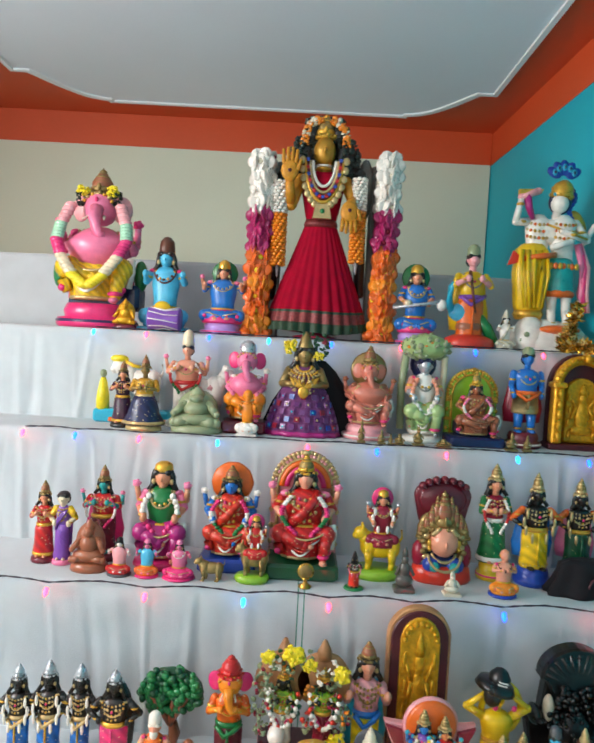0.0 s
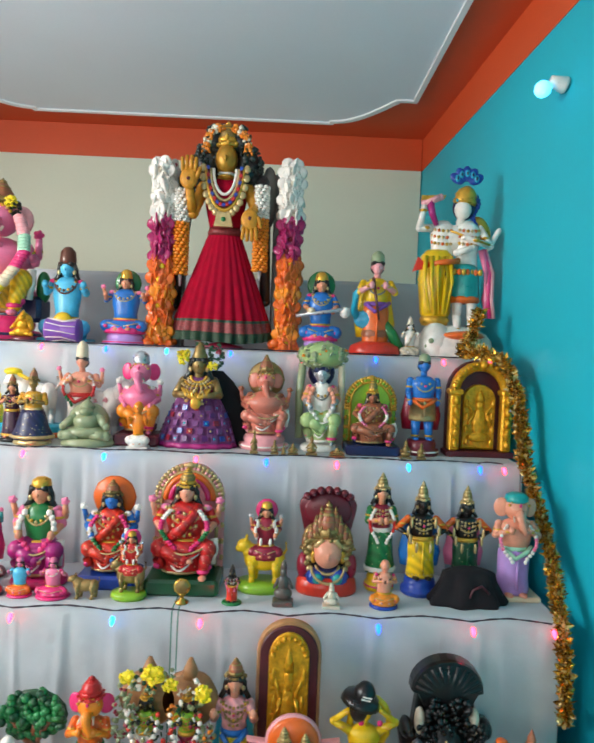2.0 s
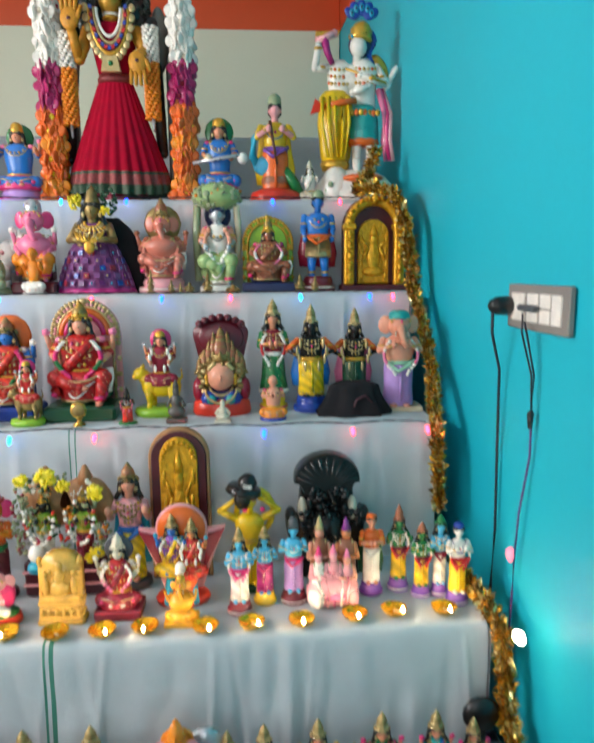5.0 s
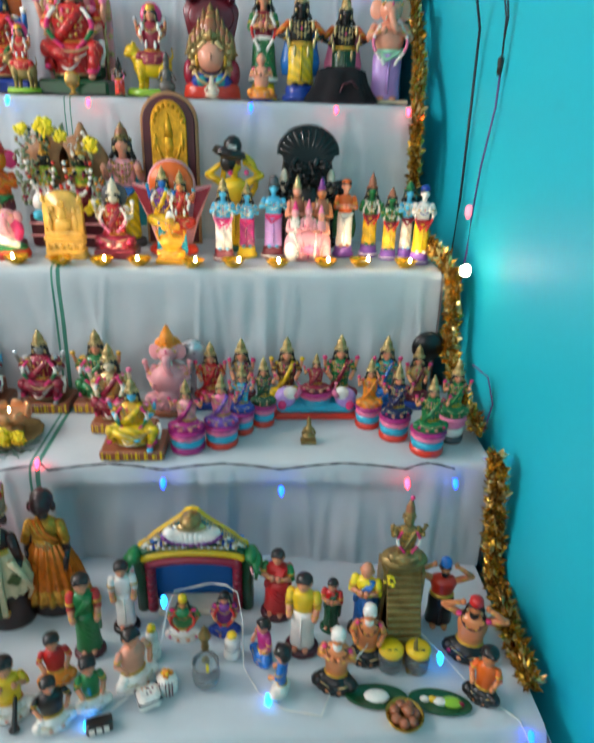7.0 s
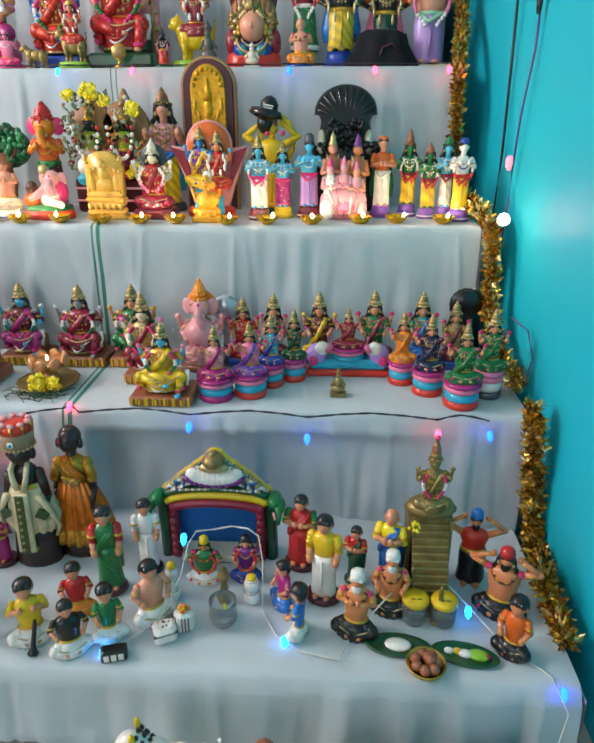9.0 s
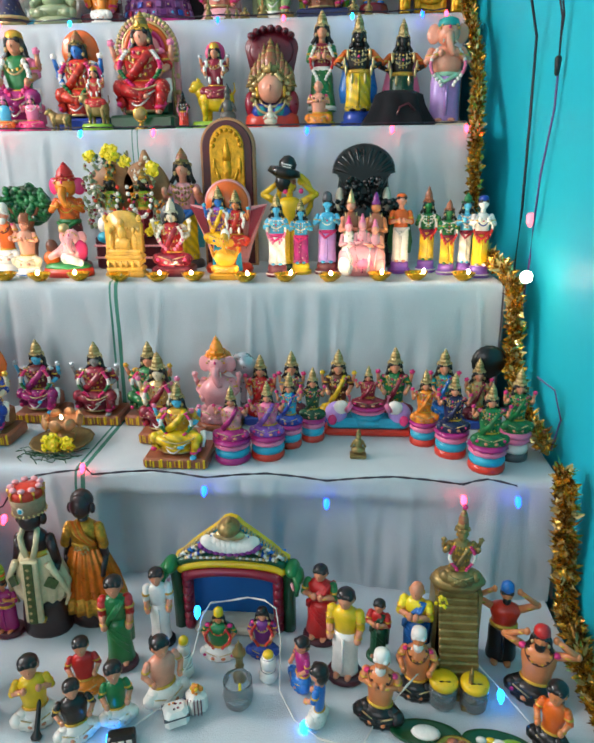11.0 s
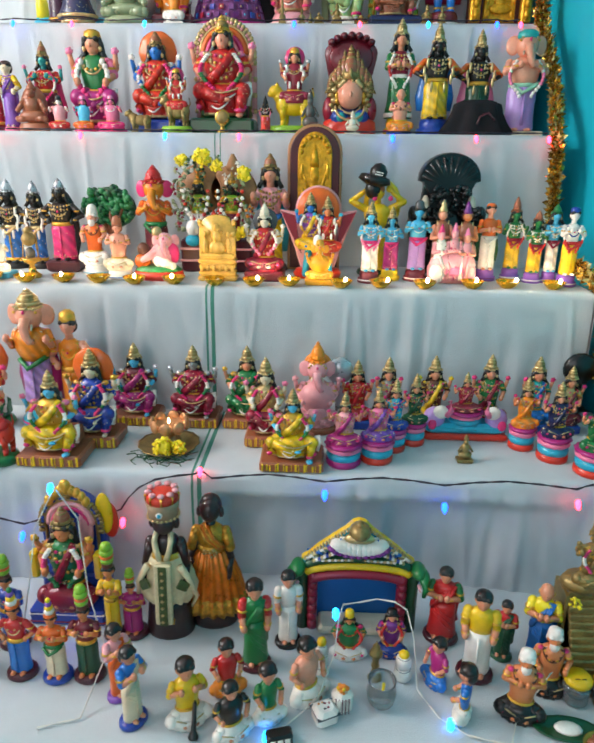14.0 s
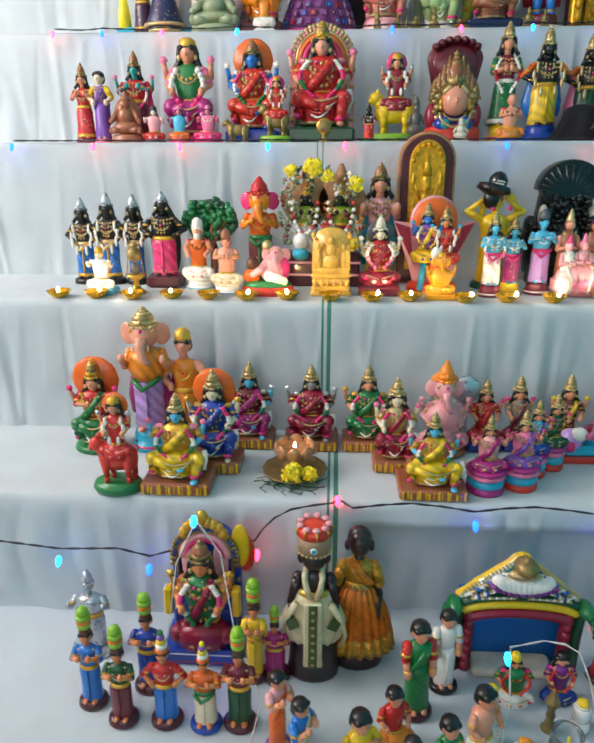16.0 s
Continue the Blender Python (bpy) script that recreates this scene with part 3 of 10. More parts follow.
def base_on(s, kind, w, h, cols):
    """The foot of a figure; gives the height of its top."""
    if kind == "round":
        z = 0.07 * h
        s.lathe([(w * 0.44, 0), (w * 0.48, z * 0.2), (w * 0.46, z * 0.8), (w * 0.4, z)], cols[0], sy=0.85)
    elif kind == "tiers":
        z = 0.15 * h
        s.lathe([(w * 0.42, 0), (w * 0.46, z * 0.15), (w * 0.44, z * 0.4), (w * 0.36, z * 0.45), (w * 0.38, z * 0.7), (w * 0.34, z)], cols[0], sy=0.9)
        s.lathe([(w * 0.452, z * 0.2), (w * 0.46, z * 0.27), (w * 0.452, z * 0.33)], cols[-1], sy=0.9)
    elif kind == "lotus":
        z = 0.3 * h
        s.lathe([(w * 0.44, 0), (w * 0.46, z * 0.1), (w * 0.44, z * 0.3)], cols[0], seg=20)
        s.lathe([(w * 0.42, z * 0.28), (w * 0.45, z * 0.45), (w * 0.41, z * 0.62)], cols[1], seg=20)
        s.lathe([(w * 0.38, z * 0.6), (w * 0.47, z * 0.72), (w * 0.45, z * 0.82), (w * 0.4, z * 0.86)], cols[2], seg=24, ripple=0.03, lobes=10)
        s.lathe([(w * 0.43, z * 0.84), (w * 0.5, z * 0.95), (w * 0.4, z * 1.03)], cols[3] if len(cols) > 3 else cols[2], seg=24, ripple=0.04, lobes=12)
    elif kind == "block":
        z = 0.13 * h
        s.box((0, 0, z / 2), (w * 0.96, w * 0.72, z), cols[0], 0.18)
        if len(cols) > 1:
            n = 15
            for k in range(n):
                s.box((-w * 0.43 + w * 0.86 * (k + 0.25 * math.sin(k * 2.7)) / (n - 1), -w * 0.3605, z * (0.5 + 0.06 * math.sin(k * 1.9))), (w * (0.022 + 0.012 * math.sin(k * 3.3)), 0.003, z * (0.72 + 0.14 * math.sin(k * 5.1))), cols[1], 0.1)
    elif kind == "slab":
        z = 0.05 * h
        s.box((0, 0, z / 2), (w * 0.98, w * 0.6, z), cols[0], 0.2)
    else:
        z = 0.0
    return z


def standing(h, w, skin="skin", top="red", skirt="yellow", sleeve=None, hair="black", crown="palegold", crown_kind="tall", crown_top=0.16, arms="front", base=("round", "maroon"),
             flare=0.0, trim=None, sash=None, beads="palegold", back=None, garlands=None, halo=None, cape=None, four=False, long_hair=False, beard=None, elephant=False, belly=0.0, ear=None, short=False):
    s = Shape()
    z0 = base_on(s, base[0], w, h, base[1:])
    ct = crown_top if crown else 0.0
    hz = h * (1 - ct)
    body = hz - z0
    r = body * 0.084 if crown else body * 0.096
    head_z = hz - r * (0.8 if crown else 1.05)
    if elephant:
        r *= 1.55
        head_z = hz - r * 0.6
    waist, should = z0 + body * 0.5, z0 + body * 0.76
    bw = min(w * 0.34, body * 0.185)
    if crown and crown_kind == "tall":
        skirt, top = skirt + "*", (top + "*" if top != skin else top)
    # garment to the feet: two legs' fullness for a dhoti, one bell for a sari
    fl = 1 + flare
    ripple, lobes = (0.05, 11) if flare else (0.02, 7)
    hem_z = z0
    if short:
        # a cloth to the knee over bare legs with anklets
        z0 += body * 0.24
        for e in (-1, 1):
            s.limb((e * bw * 0.45, -bw * 0.05, z0 + body * 0.04), (e * bw * 0.5, -bw * 0.15, hem_z + body * 0.03), bw * 0.4, bw * 0.26, skin)
            s.ring((e * bw * 0.5, -bw * 0.14, hem_z + body * 0.05), bw * 0.34, "gold")
    s.lathe([(bw * 0.95 * fl, z0), (bw * 1.0 * fl, z0 + body * 0.03), (bw * (0.92 + flare * 0.6), z0 + body * 0.2), (bw * (0.95 + flare * 0.2), waist - body * 0.08), (bw * 0.85, waist + body * 0.02)],
            skirt, sy=0.72, seg=22, ripple=ripple, lobes=lobes)
    if trim:
        s.lathe([(bw * 0.97 * fl * 1.03, z0 + body * 0.015), (bw * 1.0 * fl * 1.05, z0 + body * 0.035), (bw * 0.99 * fl * 1.03, z0 + body * 0.07)], trim, sy=0.73, seg=22, ripple=ripple, lobes=lobes)
    if not flare:
        s.tube([(0, -bw * 0.72, waist - body * 0.03), (0.01 * bw, -bw * 0.74, z0 + body * 0.25), (0, -bw * 0.72, z0 + body * 0.06)], bw * 0.1, trim or skirt, 6)
    z0 = hem_z
    for e in (-1, 1):
        s.ball((e * bw * (0.5 if short else 0.42), -bw * (0.4 if short else 0.7), z0 + body * 0.015), (bw * 0.26, bw * 0.45, body * 0.022), skin, small=True)
    s.lathe([(bw * 0.84, waist - body * 0.02), (bw * (0.8 + belly), waist + body * 0.08), (bw * (0.98 + belly * 0.6), waist + body * 0.18), (bw * 0.95, should - body * 0.01), (bw * 0.45, should + body * 0.04)], top, sy=0.66 + belly * 0.5)
    if crown or sash or trim:
        s.lathe([(bw * 0.88, waist - body * 0.025), (bw * 0.93, waist), (bw * 0.86, waist + body * 0.03)], sash or trim or "gold", sy=0.74)
    elif skirt != "white":
        # the end of the sari over one shoulder and round the hip, with its folds
        for k in range(3):
            s.tube([(bw * (0.75 - 0.2 * k), -bw * 0.2, should + body * 0.02), (bw * (0.5 - 0.2 * k), -bw * 0.66, should - body * 0.07), (-bw * (0.15 + 0.15 * k), -bw * 0.74, waist + body * 0.1), (-bw * 0.86, -bw * 0.4, waist - body * (0.0 + 0.03 * k))], bw * 0.17, skirt, 6, bw * 0.2)
            s.tube([(-bw * 0.7, -bw * 0.5, waist - body * (0.03 + 0.05 * k)), (bw * 0.1, -bw * 0.76, waist - body * (0.1 + 0.08 * k)), (bw * 0.75, -bw * 0.5, waist - body * (0.2 + 0.09 * k))], bw * 0.07, skirt, 5, bw * 0.04)
        s.tube([(bw * 0.9, bw * 0.3, should), (bw * 1.0, bw * 0.45, waist), (bw * 0.9, bw * 0.4, z0 + body * 0.2)], bw * 0.22, skirt, 6, bw * 0.3)
    arms_on(s, arms, bw * 0.98, should - body * 0.02, body, body * (0.041 if crown else 0.047), skin, sleeve or top)
    if four:
        back_arms(s, bw, should, body, body * 0.032, skin, "pink")
    if elephant:
        elephant_head(s, (0, -r * 0.1, head_z), r, skin, ear)
    else:
        head_on(s, (0, -r * 0.1, head_z), r, skin, hair, long_hair or (hair == "black" and crown and crown_kind == "tall"))
    if beard:
        s.ball((0, -r * 0.6, head_z - r * 0.75), (r * 0.6, r * 0.5, r * 0.75), beard)
    if crown:
        crown_on(s, head_z + r * 0.5, r * 0.86, h, crown, crown_kind)
    if beads:
        necklace(s, (0, 0, should + body * 0.01), bw * 0.62, body * 0.09, beads, body * 0.012)
        necklace(s, (0, 0, should + body * 0.01), bw * 0.72, body * 0.16, beads, body * 0.011)
        if crown_kind == "tall" and not elephant:
            chest_jewels(s, bw * 0.95, 0.68, should - body * 0.02, waist + body * 0.08, body * 0.013, (beads, "gold", beads))
        for k in range(3):
            s.ball(((k - 1) * bw * 0.3, -bw * 0.72, should - body * (0.05 + 0.03 * (k == 1))), (bw * 0.1, bw * 0.06, bw * 0.1), "hotpink" if k == 1 else beads, small=True)
    if crown and crown_kind == "tall":
        for k in range(12):
            a = math.pi * (1 + k / 11)
            s.ball((bw * 1.0 * fl * math.cos(a), bw * 0.73 * fl * math.sin(a), z0 + body * 0.05), bw * 0.06, trim or "palegold", small=True)
    if garlands:
        garland_shoulders(s, bw * 1.0, should, -bw * 0.55, body * 0.4, body * 0.026, garlands)
    if sash and not flare:
        s.tube([(-bw * 0.8, -bw * 0.55, waist), (-bw * 0.2, -bw * 0.85, waist - body * 0.09), (bw * 0.5, -bw * 0.78, waist - body * 0.02), (bw * 0.9, -bw * 0.4, waist + body * 0.02)], body * 0.025, sash, 6)
    if cape:
        s.lathe([(bw * 1.35, z0 + body * 0.12), (bw * 1.5, z0 + body * 0.3), (bw * 1.25, waist), (bw * 1.1, should - body * 0.04), (bw * 0.9, should)], cape, c=(0, bw * 0.5, 0), sy=0.35)
    if halo:
        s.lathe([(r * 2.0, 0), (r * 2.1, r * 0.1), (r * 1.9, r * 0.25)], halo, c=(0, r * 0.9, head_z + r * 0.4), tilt=(90, 0, 0), seg=24, ripple=0.03, lobes=16)
    if back:
        s.ball((0, w * 0.2, h * 0.45), (w * 0.42, w * 0.12, h * 0.42), back)
    return s


def seated(h, w, skin="skin", top="red", legs="red", sleeve=None, hair="black", crown="palegold", crown_kind="tall", crown_top=0.2, base=("block", "brown"), four=True, arms="bless", held="hotpink",
           halo=None, halo_r=0.3, beads="palegold", garlands=None, elephant=False, pleats=None, mode="cross", ear=None, arch=None, beard=None, apron=None):
    s = Shape()
    z0 = base_on(s, base[0], w, h, base[1:])
    ct = crown_top if crown else 0.0
    hz = h * (1 - ct)
    body = hz - z0
    r = body * ((0.112 if crown else 0.138) if not elephant else 0.155)
    head_z = hz - r * 0.8
    bw = min(w * 0.28, body * 0.25)
    plain_legs = legs
    hem = "palegold" if beads != "grey" else "white"
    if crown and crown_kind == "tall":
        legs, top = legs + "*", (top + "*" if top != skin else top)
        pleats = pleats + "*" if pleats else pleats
    if mode == "cross":
        lz = z0 + body * 0.13
        s.ball((0, -w * 0.05, lz), (w * 0.38, w * 0.26, body * 0.14), legs)
        for e in (-1, 1):
            s.limb((e * w * 0.14, 0, lz + body * 0.03), (e * w * 0.36, -w * 0.14, lz + body * 0.01), body * 0.12, body * 0.1, legs)
            s.limb((e * w * 0.36, -w * 0.14, lz), (-e * w * 0.06, -w * 0.26, lz - body * 0.03), body * 0.095, body * 0.06, legs)
            s.ball((-e * w * 0.12, -w * 0.3, lz - body * 0.05), (w * 0.06, w * 0.05, body * 0.035), skin, small=True)
            s.tube([(e * w * 0.4, -w * 0.18, lz + body * 0.06), (e * w * 0.24, -w * 0.27, lz + body * 0.05), (e * w * 0.04, -w * 0.31, lz)], body * 0.011, hem, 5)
        # the fan of cloth in front
        s.lathe([(w * 0.38, z0), (w * 0.41, z0 + body * 0.04), (w * 0.36, z0 + body * 0.12), (w * 0.22, z0 + body * 0.25)], pleats or legs, c=(0, -w * 0.06, 0), sy=0.7, seg=40, ripple=0.06, lobes=15)
        waist = z0 + body * 0.24
    else:
        # seated high: one leg folded across, one foot down, a full sari that falls to the base
        seat = z0 + body * 0.27
        s.box((0, w * 0.1, z0 + body * 0.14), (w * 0.66, w * 0.4, body * 0.28), base[1], 0.15)
        # the lap, a pleated fall of cloth between the shins, and its gilt hem
        s.ball((0, -w * 0.04, seat + body * 0.05), (w * 0.3, w * 0.2, body * 0.11), legs)
        s.lathe([(w * 0.23, z0 + body * 0.03), (w * 0.25, z0 + body * 0.06), (w * 0.26, seat - body * 0.04), (w * 0.28, seat + body * 0.04), (w * 0.2, seat + body * 0.12)], legs,
                c=(-w * 0.03, -w * 0.1, 0), sy=0.62, seg=44, ripple=0.06, lobes=11)
        s.lathe([(w * 0.235, z0 + body * 0.03), (w * 0.255, z0 + body * 0.045), (w * 0.255, z0 + body * 0.065)], hem, c=(-w * 0.03, -w * 0.1, 0), sy=0.63, seg=44, ripple=0.06, lobes=11)
        for e in (-1, 1):
            knee = (e * w * 0.31, -w * 0.2, seat + body * 0.045)
            s.limb((e * w * 0.1, -w * 0.02, seat + body * 0.08), knee, body * 0.11, body * 0.1, legs)
            if e < 0:
                # folded across, the foot before the other knee
                s.limb(knee, (w * 0.02, -w * 0.31, seat - body * 0.05), body * 0.09, body * 0.06, legs)
                s.ball((w * 0.09, -w * 0.33, seat - body * 0.06), (w * 0.06, w * 0.04, body * 0.03), skin, small=True)
                s.tube([knee, (-w * 0.33, -w * 0.2, seat - body * 0.08), (-w * 0.28, -w * 0.2, z0 + body * 0.1)], body * 0.07, legs, 7, body * 0.05)
            else:
                foot = (w * 0.27, -w * 0.3, z0 + body * 0.03)
                s.limb(knee, (foot[0], foot[1] + w * 0.04, foot[2] + body * 0.06), body * 0.085, body * 0.06, legs)
                s.ball((foot[0], foot[1] - w * 0.03, foot[2]), (w * 0.055, w * 0.08, body * 0.03), skin, small=True)
                s.ring((foot[0], foot[1] + w * 0.03, foot[2] + body * 0.06), body * 0.075, "hotpink")
                s.tube([(w * 0.38, -w * 0.1, seat + body * 0.14), (w * 0.41, -w * 0.16, seat + body * 0.03), (w * 0.39, -w * 0.17, seat - body * 0.12)], body * 0.045, "white" if plain_legs != "white" else "gold", 7, body * 0.03)
        for k in range(5):
            # brushed folds that sag from one knee to the other, some of them picked out in white
            m = (hem if k == 0 else "white") if k % 2 == 0 and plain_legs not in ("white", "clay", "oldbrass") else legs
            right, left = (w * (0.32 - 0.05 * k), seat + body * (0.1 - 0.04 * k)), (-w * (0.26 - 0.03 * k), seat + body * (0.07 - 0.05 * k))
            pts = []
            for j in range(7):
                f = j / 6
                pts.append((right[0] + (left[0] - right[0]) * f, -w * (0.255 + 0.085 * math.sin(math.pi * f)), right[1] + (left[1] - right[1]) * f - body * 0.07 * math.sin(math.pi * f)))
            s.tube(pts, body * 0.013, m, 5)
        waist = seat + body * 0.1
    should = head_z - r * 1.5
    bl = 1.42 if elephant else 1.0
    s.lathe([(bw * 0.86, waist - body * 0.05), (bw * 0.84 * bl, waist + (should - waist) * 0.25), (bw * 1.0 * bl, waist + (should - waist) * 0.62), (bw * 1.0, should - body * 0.02), (bw * 0.62, should + body * 0.035), (bw * 0.35, should + body * 0.06)], top, sy=0.66 * bl)
    s.lathe([(bw * 0.88, waist), (bw * 0.95, waist + body * 0.02), (bw * 0.88, waist + body * 0.04)], "gold", sy=0.74)
    if not elephant and crown and crown_kind == "tall":
        # the sari's end over one shoulder
        s.tube([(bw * 0.62, -bw * 0.25, should + body * 0.03), (bw * 0.4, -bw * 0.66, should - body * 0.06), (-bw * 0.15, -bw * 0.74, waist + (should - waist) * 0.42), (-bw * 0.75, -bw * 0.5, waist + body * 0.03)], bw * 0.2, legs, 7, bw * 0.3)
    arms_on(s, arms, bw * 1.02, should - body * 0.03, body * 0.95, body * 0.05, skin, sleeve or top)
    if four:
        back_arms(s, bw * 1.05, should, body * 1.05, body * 0.044, skin, held)
    if elephant:
        elephant_head(s, (0, -r * 0.15, head_z), r, skin, ear)
    else:
        head_on(s, (0, -r * 0.1, head_z), r, skin, hair, hair == "black" and bool(crown))
    if beard:
        s.ball((0, -r * 0.6, head_z - r * 0.8), (r * 0.62, r * 0.5, r * 0.8), beard)
    if crown:
        crown_on(s, head_z + r * (0.5 if not elephant else 0.65), r * (0.86 if not elephant else 0.72), h, crown, crown_kind)
    if beads:
        necklace(s, (0, 0, should + body * 0.025), bw * 0.6, body * 0.1, beads, body * 0.019)
        necklace(s, (0, 0, should + body * 0.025), bw * 0.78, body * 0.19, beads, body * 0.014)
        if crown and crown_kind == "tall" and not elephant:
            chest_jewels(s, bw * bl, 0.7 * bl, should - body * 0.04, waist + body * 0.09, body * 0.02, (beads, "gold", beads, "hotpink" if skin not in ("oldbrass", "clay", "white") else beads))
        for k in range(7):
            a = math.pi * (k + 0.5) / 7
            s.ball((bw * 0.68 * math.cos(a), -bw * (0.3 + 0.48 * math.sin(a)), should + body * 0.02 - math.sin(a) * body * 0.145), (body * 0.02, body * 0.012, body * 0.02), beads if k % 2 else "gold", small=True)
        for e in (-1, 1):
            s.ball((e * bw * 0.95, -bw * 0.15, should + body * 0.0), (bw * 0.26, bw * 0.24, bw * 0.17), held or "gold", small=True)
            s.ball((e * w * 0.33, -w * 0.24, z0 + body * 0.13), (w * 0.05, w * 0.045, body * 0.035), "hotpink" if skin != "oldbrass" else skin, small=True)
    if garlands:
        garland_shoulders(s, bw * 1.0, should, -bw * 0.6, body * 0.44, body * 0.042, garlands)
    if apron:
        s.ball((0, -w * 0.24, z0 + body * 0.2), (w * 0.2, w * 0.1, body * 0.14), apron)
    if halo:
        R = h * halo_r
        s.lathe([(R, 0), (R * 1.03, R * 0.06), (R * 0.93, R * 0.16)], halo, c=(0, w * 0.16, head_z + r * 0.1), tilt=(90, 0, 0), seg=28, ripple=0.02, lobes=18)
    if arch:
        arch_back(s, w, h, w * 0.24, *arch)
    return s


def arch_back(s, w, h, y, frame_mat, field_mat, inner_mat=None, z0=0.0, thick=0.018):
    """A round-topped board with a broad rim of carved scales, and coloured bands within it."""
    hw = w * 0.47
    rz = min(hw * 1.05, h * 0.42)
    out = [(-hw, z0), (hw, z0)] + arc(0, h - rz, hw, rz, 0, 180, 17)
    s.slab(out, y, y + thick, field_mat)

    def band(q):
        return [(hw * q, z0 + 0.01), (hw * q, (z0 + h - rz) / 2)] + arc(0, h - rz, hw * q, rz * q, 0, 180, 17) + [(-hw * q, (z0 + h - rz) / 2), (-hw * q, z0 + 0.01)]

    s.tube([(x, y - 0.003, z) for x, z in band(0.8)], w * 0.026, frame_mat, 7)
    for q, size, m in ((0.96, 0.036, frame_mat), (0.88, 0.03, field_mat)):
        for k, (x, z) in enumerate(arc(0, h - rz, hw * q, rz * q, -4, 184, 25)):
            s.ball((x, y - 0.004, z), (w * size, w * 0.03, w * size), m if k % 3 else frame_mat, small=True)
        for e in (-1, 1):
            for k in range(5):
                s.ball((e * hw * q, y - 0.004, z0 + (h - rz - z0) * (k + 0.5) / 5), (w * size, w * 0.03, w * size * 1.1), m if k % 2 else frame_mat, small=True)
    s.ball((0, y - 0.006, h * 0.985), (w * 0.06, w * 0.035, w * 0.05), frame_mat)
    if inner_mat:
        for q, m in ((0.68, inner_mat), (0.55, "hotpink")):
            s.tube([(x, y - 0.004, z) for x, z in band(q)[2:-2]], w * 0.045, m, 7)


def beast(h, w, coat, legs=None, horns=None, mane=None):
    """A plain four-legged animal, side-on, its head to the left."""
    s = Shape()
    L, bz = w, h * 0.52
    s.ball((w * 0.06, 0, bz), (L * 0.38, L * 0.19, h * 0.24), coat)
    s.ball((-w * 0.16, 0, bz + h * 0.03), (L * 0.2, L * 0.2, h * 0.27), coat)
    s.ball((w * 0.3, 0, bz), (L * 0.17, L * 0.19, h * 0.25), coat)
    for ex, ey in ((-0.2, -0.11), (-0.14, 0.1), (0.27, -0.11), (0.33, 0.1)):
        s.limb((w * ex, w * ey, bz - h * 0.06), (w * (ex + 0.02), w * ey, h * 0.2), w * 0.095, w * 0.06, legs or coat)
        s.limb((w * (ex + 0.02), w * ey, h * 0.2), (w * ex, w * ey, h * 0.04), w * 0.06, w * 0.055, legs or coat)
        s.ball((w * (ex - 0.03), w * ey, h * 0.03), (w * 0.075, w * 0.055, h * 0.035), legs or coat, small=True)
    s.limb((-w * 0.2, 0, bz + h * 0.1), (-w * 0.32, -w * 0.02, h * 0.78), w * 0.17, w * 0.13, mane or coat)
    s.ball((-w * 0.36, -w * 0.04, h * 0.8), (w * 0.15, w * 0.13, h * 0.14), coat)
    s.ball((-w * 0.45, -w * 0.07, h * 0.75), (w * 0.08, w * 0.08, h * 0.075), coat)
    for e in (-1, 1):
        s.ball((-w * 0.32, e * w * 0.09, h * 0.93), (w * 0.035, w * 0.03, h * 0.06), horns or coat, small=True)
    s.tube([(w * 0.42, 0, bz + h * 0.1), (w * 0.49, 0, bz + h * 0.2), (w * 0.47, 0, bz + h * 0.36)], w * 0.03, mane or coat, 6, w * 0.02)
    return s


def relief(s, w, h, y, mat, rows=4, rng=RNG, z0=0.0):
    """Raised, rounded moulding like a small crowded relief."""
    s.ball((0, y, z0 + h * 0.42), (w * 0.2, w * 0.07, h * 0.24), mat)
    s.ball((0, y, z0 + h * 0.7), (w * 0.13, w * 0.07, h * 0.1), mat)
    s.lathe([(w * 0.13, z0 + h * 0.76), (w * 0.1, z0 + h * 0.84), (w * 0.02, z0 + h * 0.94)], mat, c=(0, y, 0), sy=0.5, seg=10)
    s.ball((0, y - w * 0.01, z0 + h * 0.2), (w * 0.34, w * 0.07, h * 0.08), mat)
    for e in (-1, 1):
        s.limb((e * w * 0.2, y, z0 + h * 0.55), (e * w * 0.32, y - w * 0.01, z0 + h * 0.4), w * 0.055, w * 0.04, mat)
        s.limb((e * w * 0.2, y, z0 + h * 0.58), (e * w * 0.34, y, z0 + h * 0.7), w * 0.05, w * 0.04, mat)
        for k in range(rows):
            s.ball((e * w * (0.36 + 0.03 * (k % 2)), y, z0 + h * (0.12 + 0.2 * k)), (w * 0.06, w * 0.045, h * 0.07), mat, small=True)
    return s


def place(s, name, at, label, category="figurine", group="", turn=0.0):
    """Puts a shape down as a thing; a set of named shapes becomes a thing with parts."""
    if isinstance(s, Shape):
        return s.thing(name, at, label, category, group, turn=turn)
    ob = holder(name, at, label, category, group, turn=turn)
    for part_name, shape in s:
        shape.part(part_name, ob)
    return ob


# ---------------------------------------------------------------- shapes of single figurines and small things
PAINT["navyg"] = "0b1226"
PAINT["navyleaf"] = "0f1f17"
PAINT["mauve"] = "7d4680"
PAINT["fuchsia"] = "a8185c"
PAINT["amber"] = "e6a11e"
PAINT["redpeach"] = "cf7a66"
PAINT["palegreen"] = "a3bd7c"
PAINT["magentacloth"] = "5c1a66"


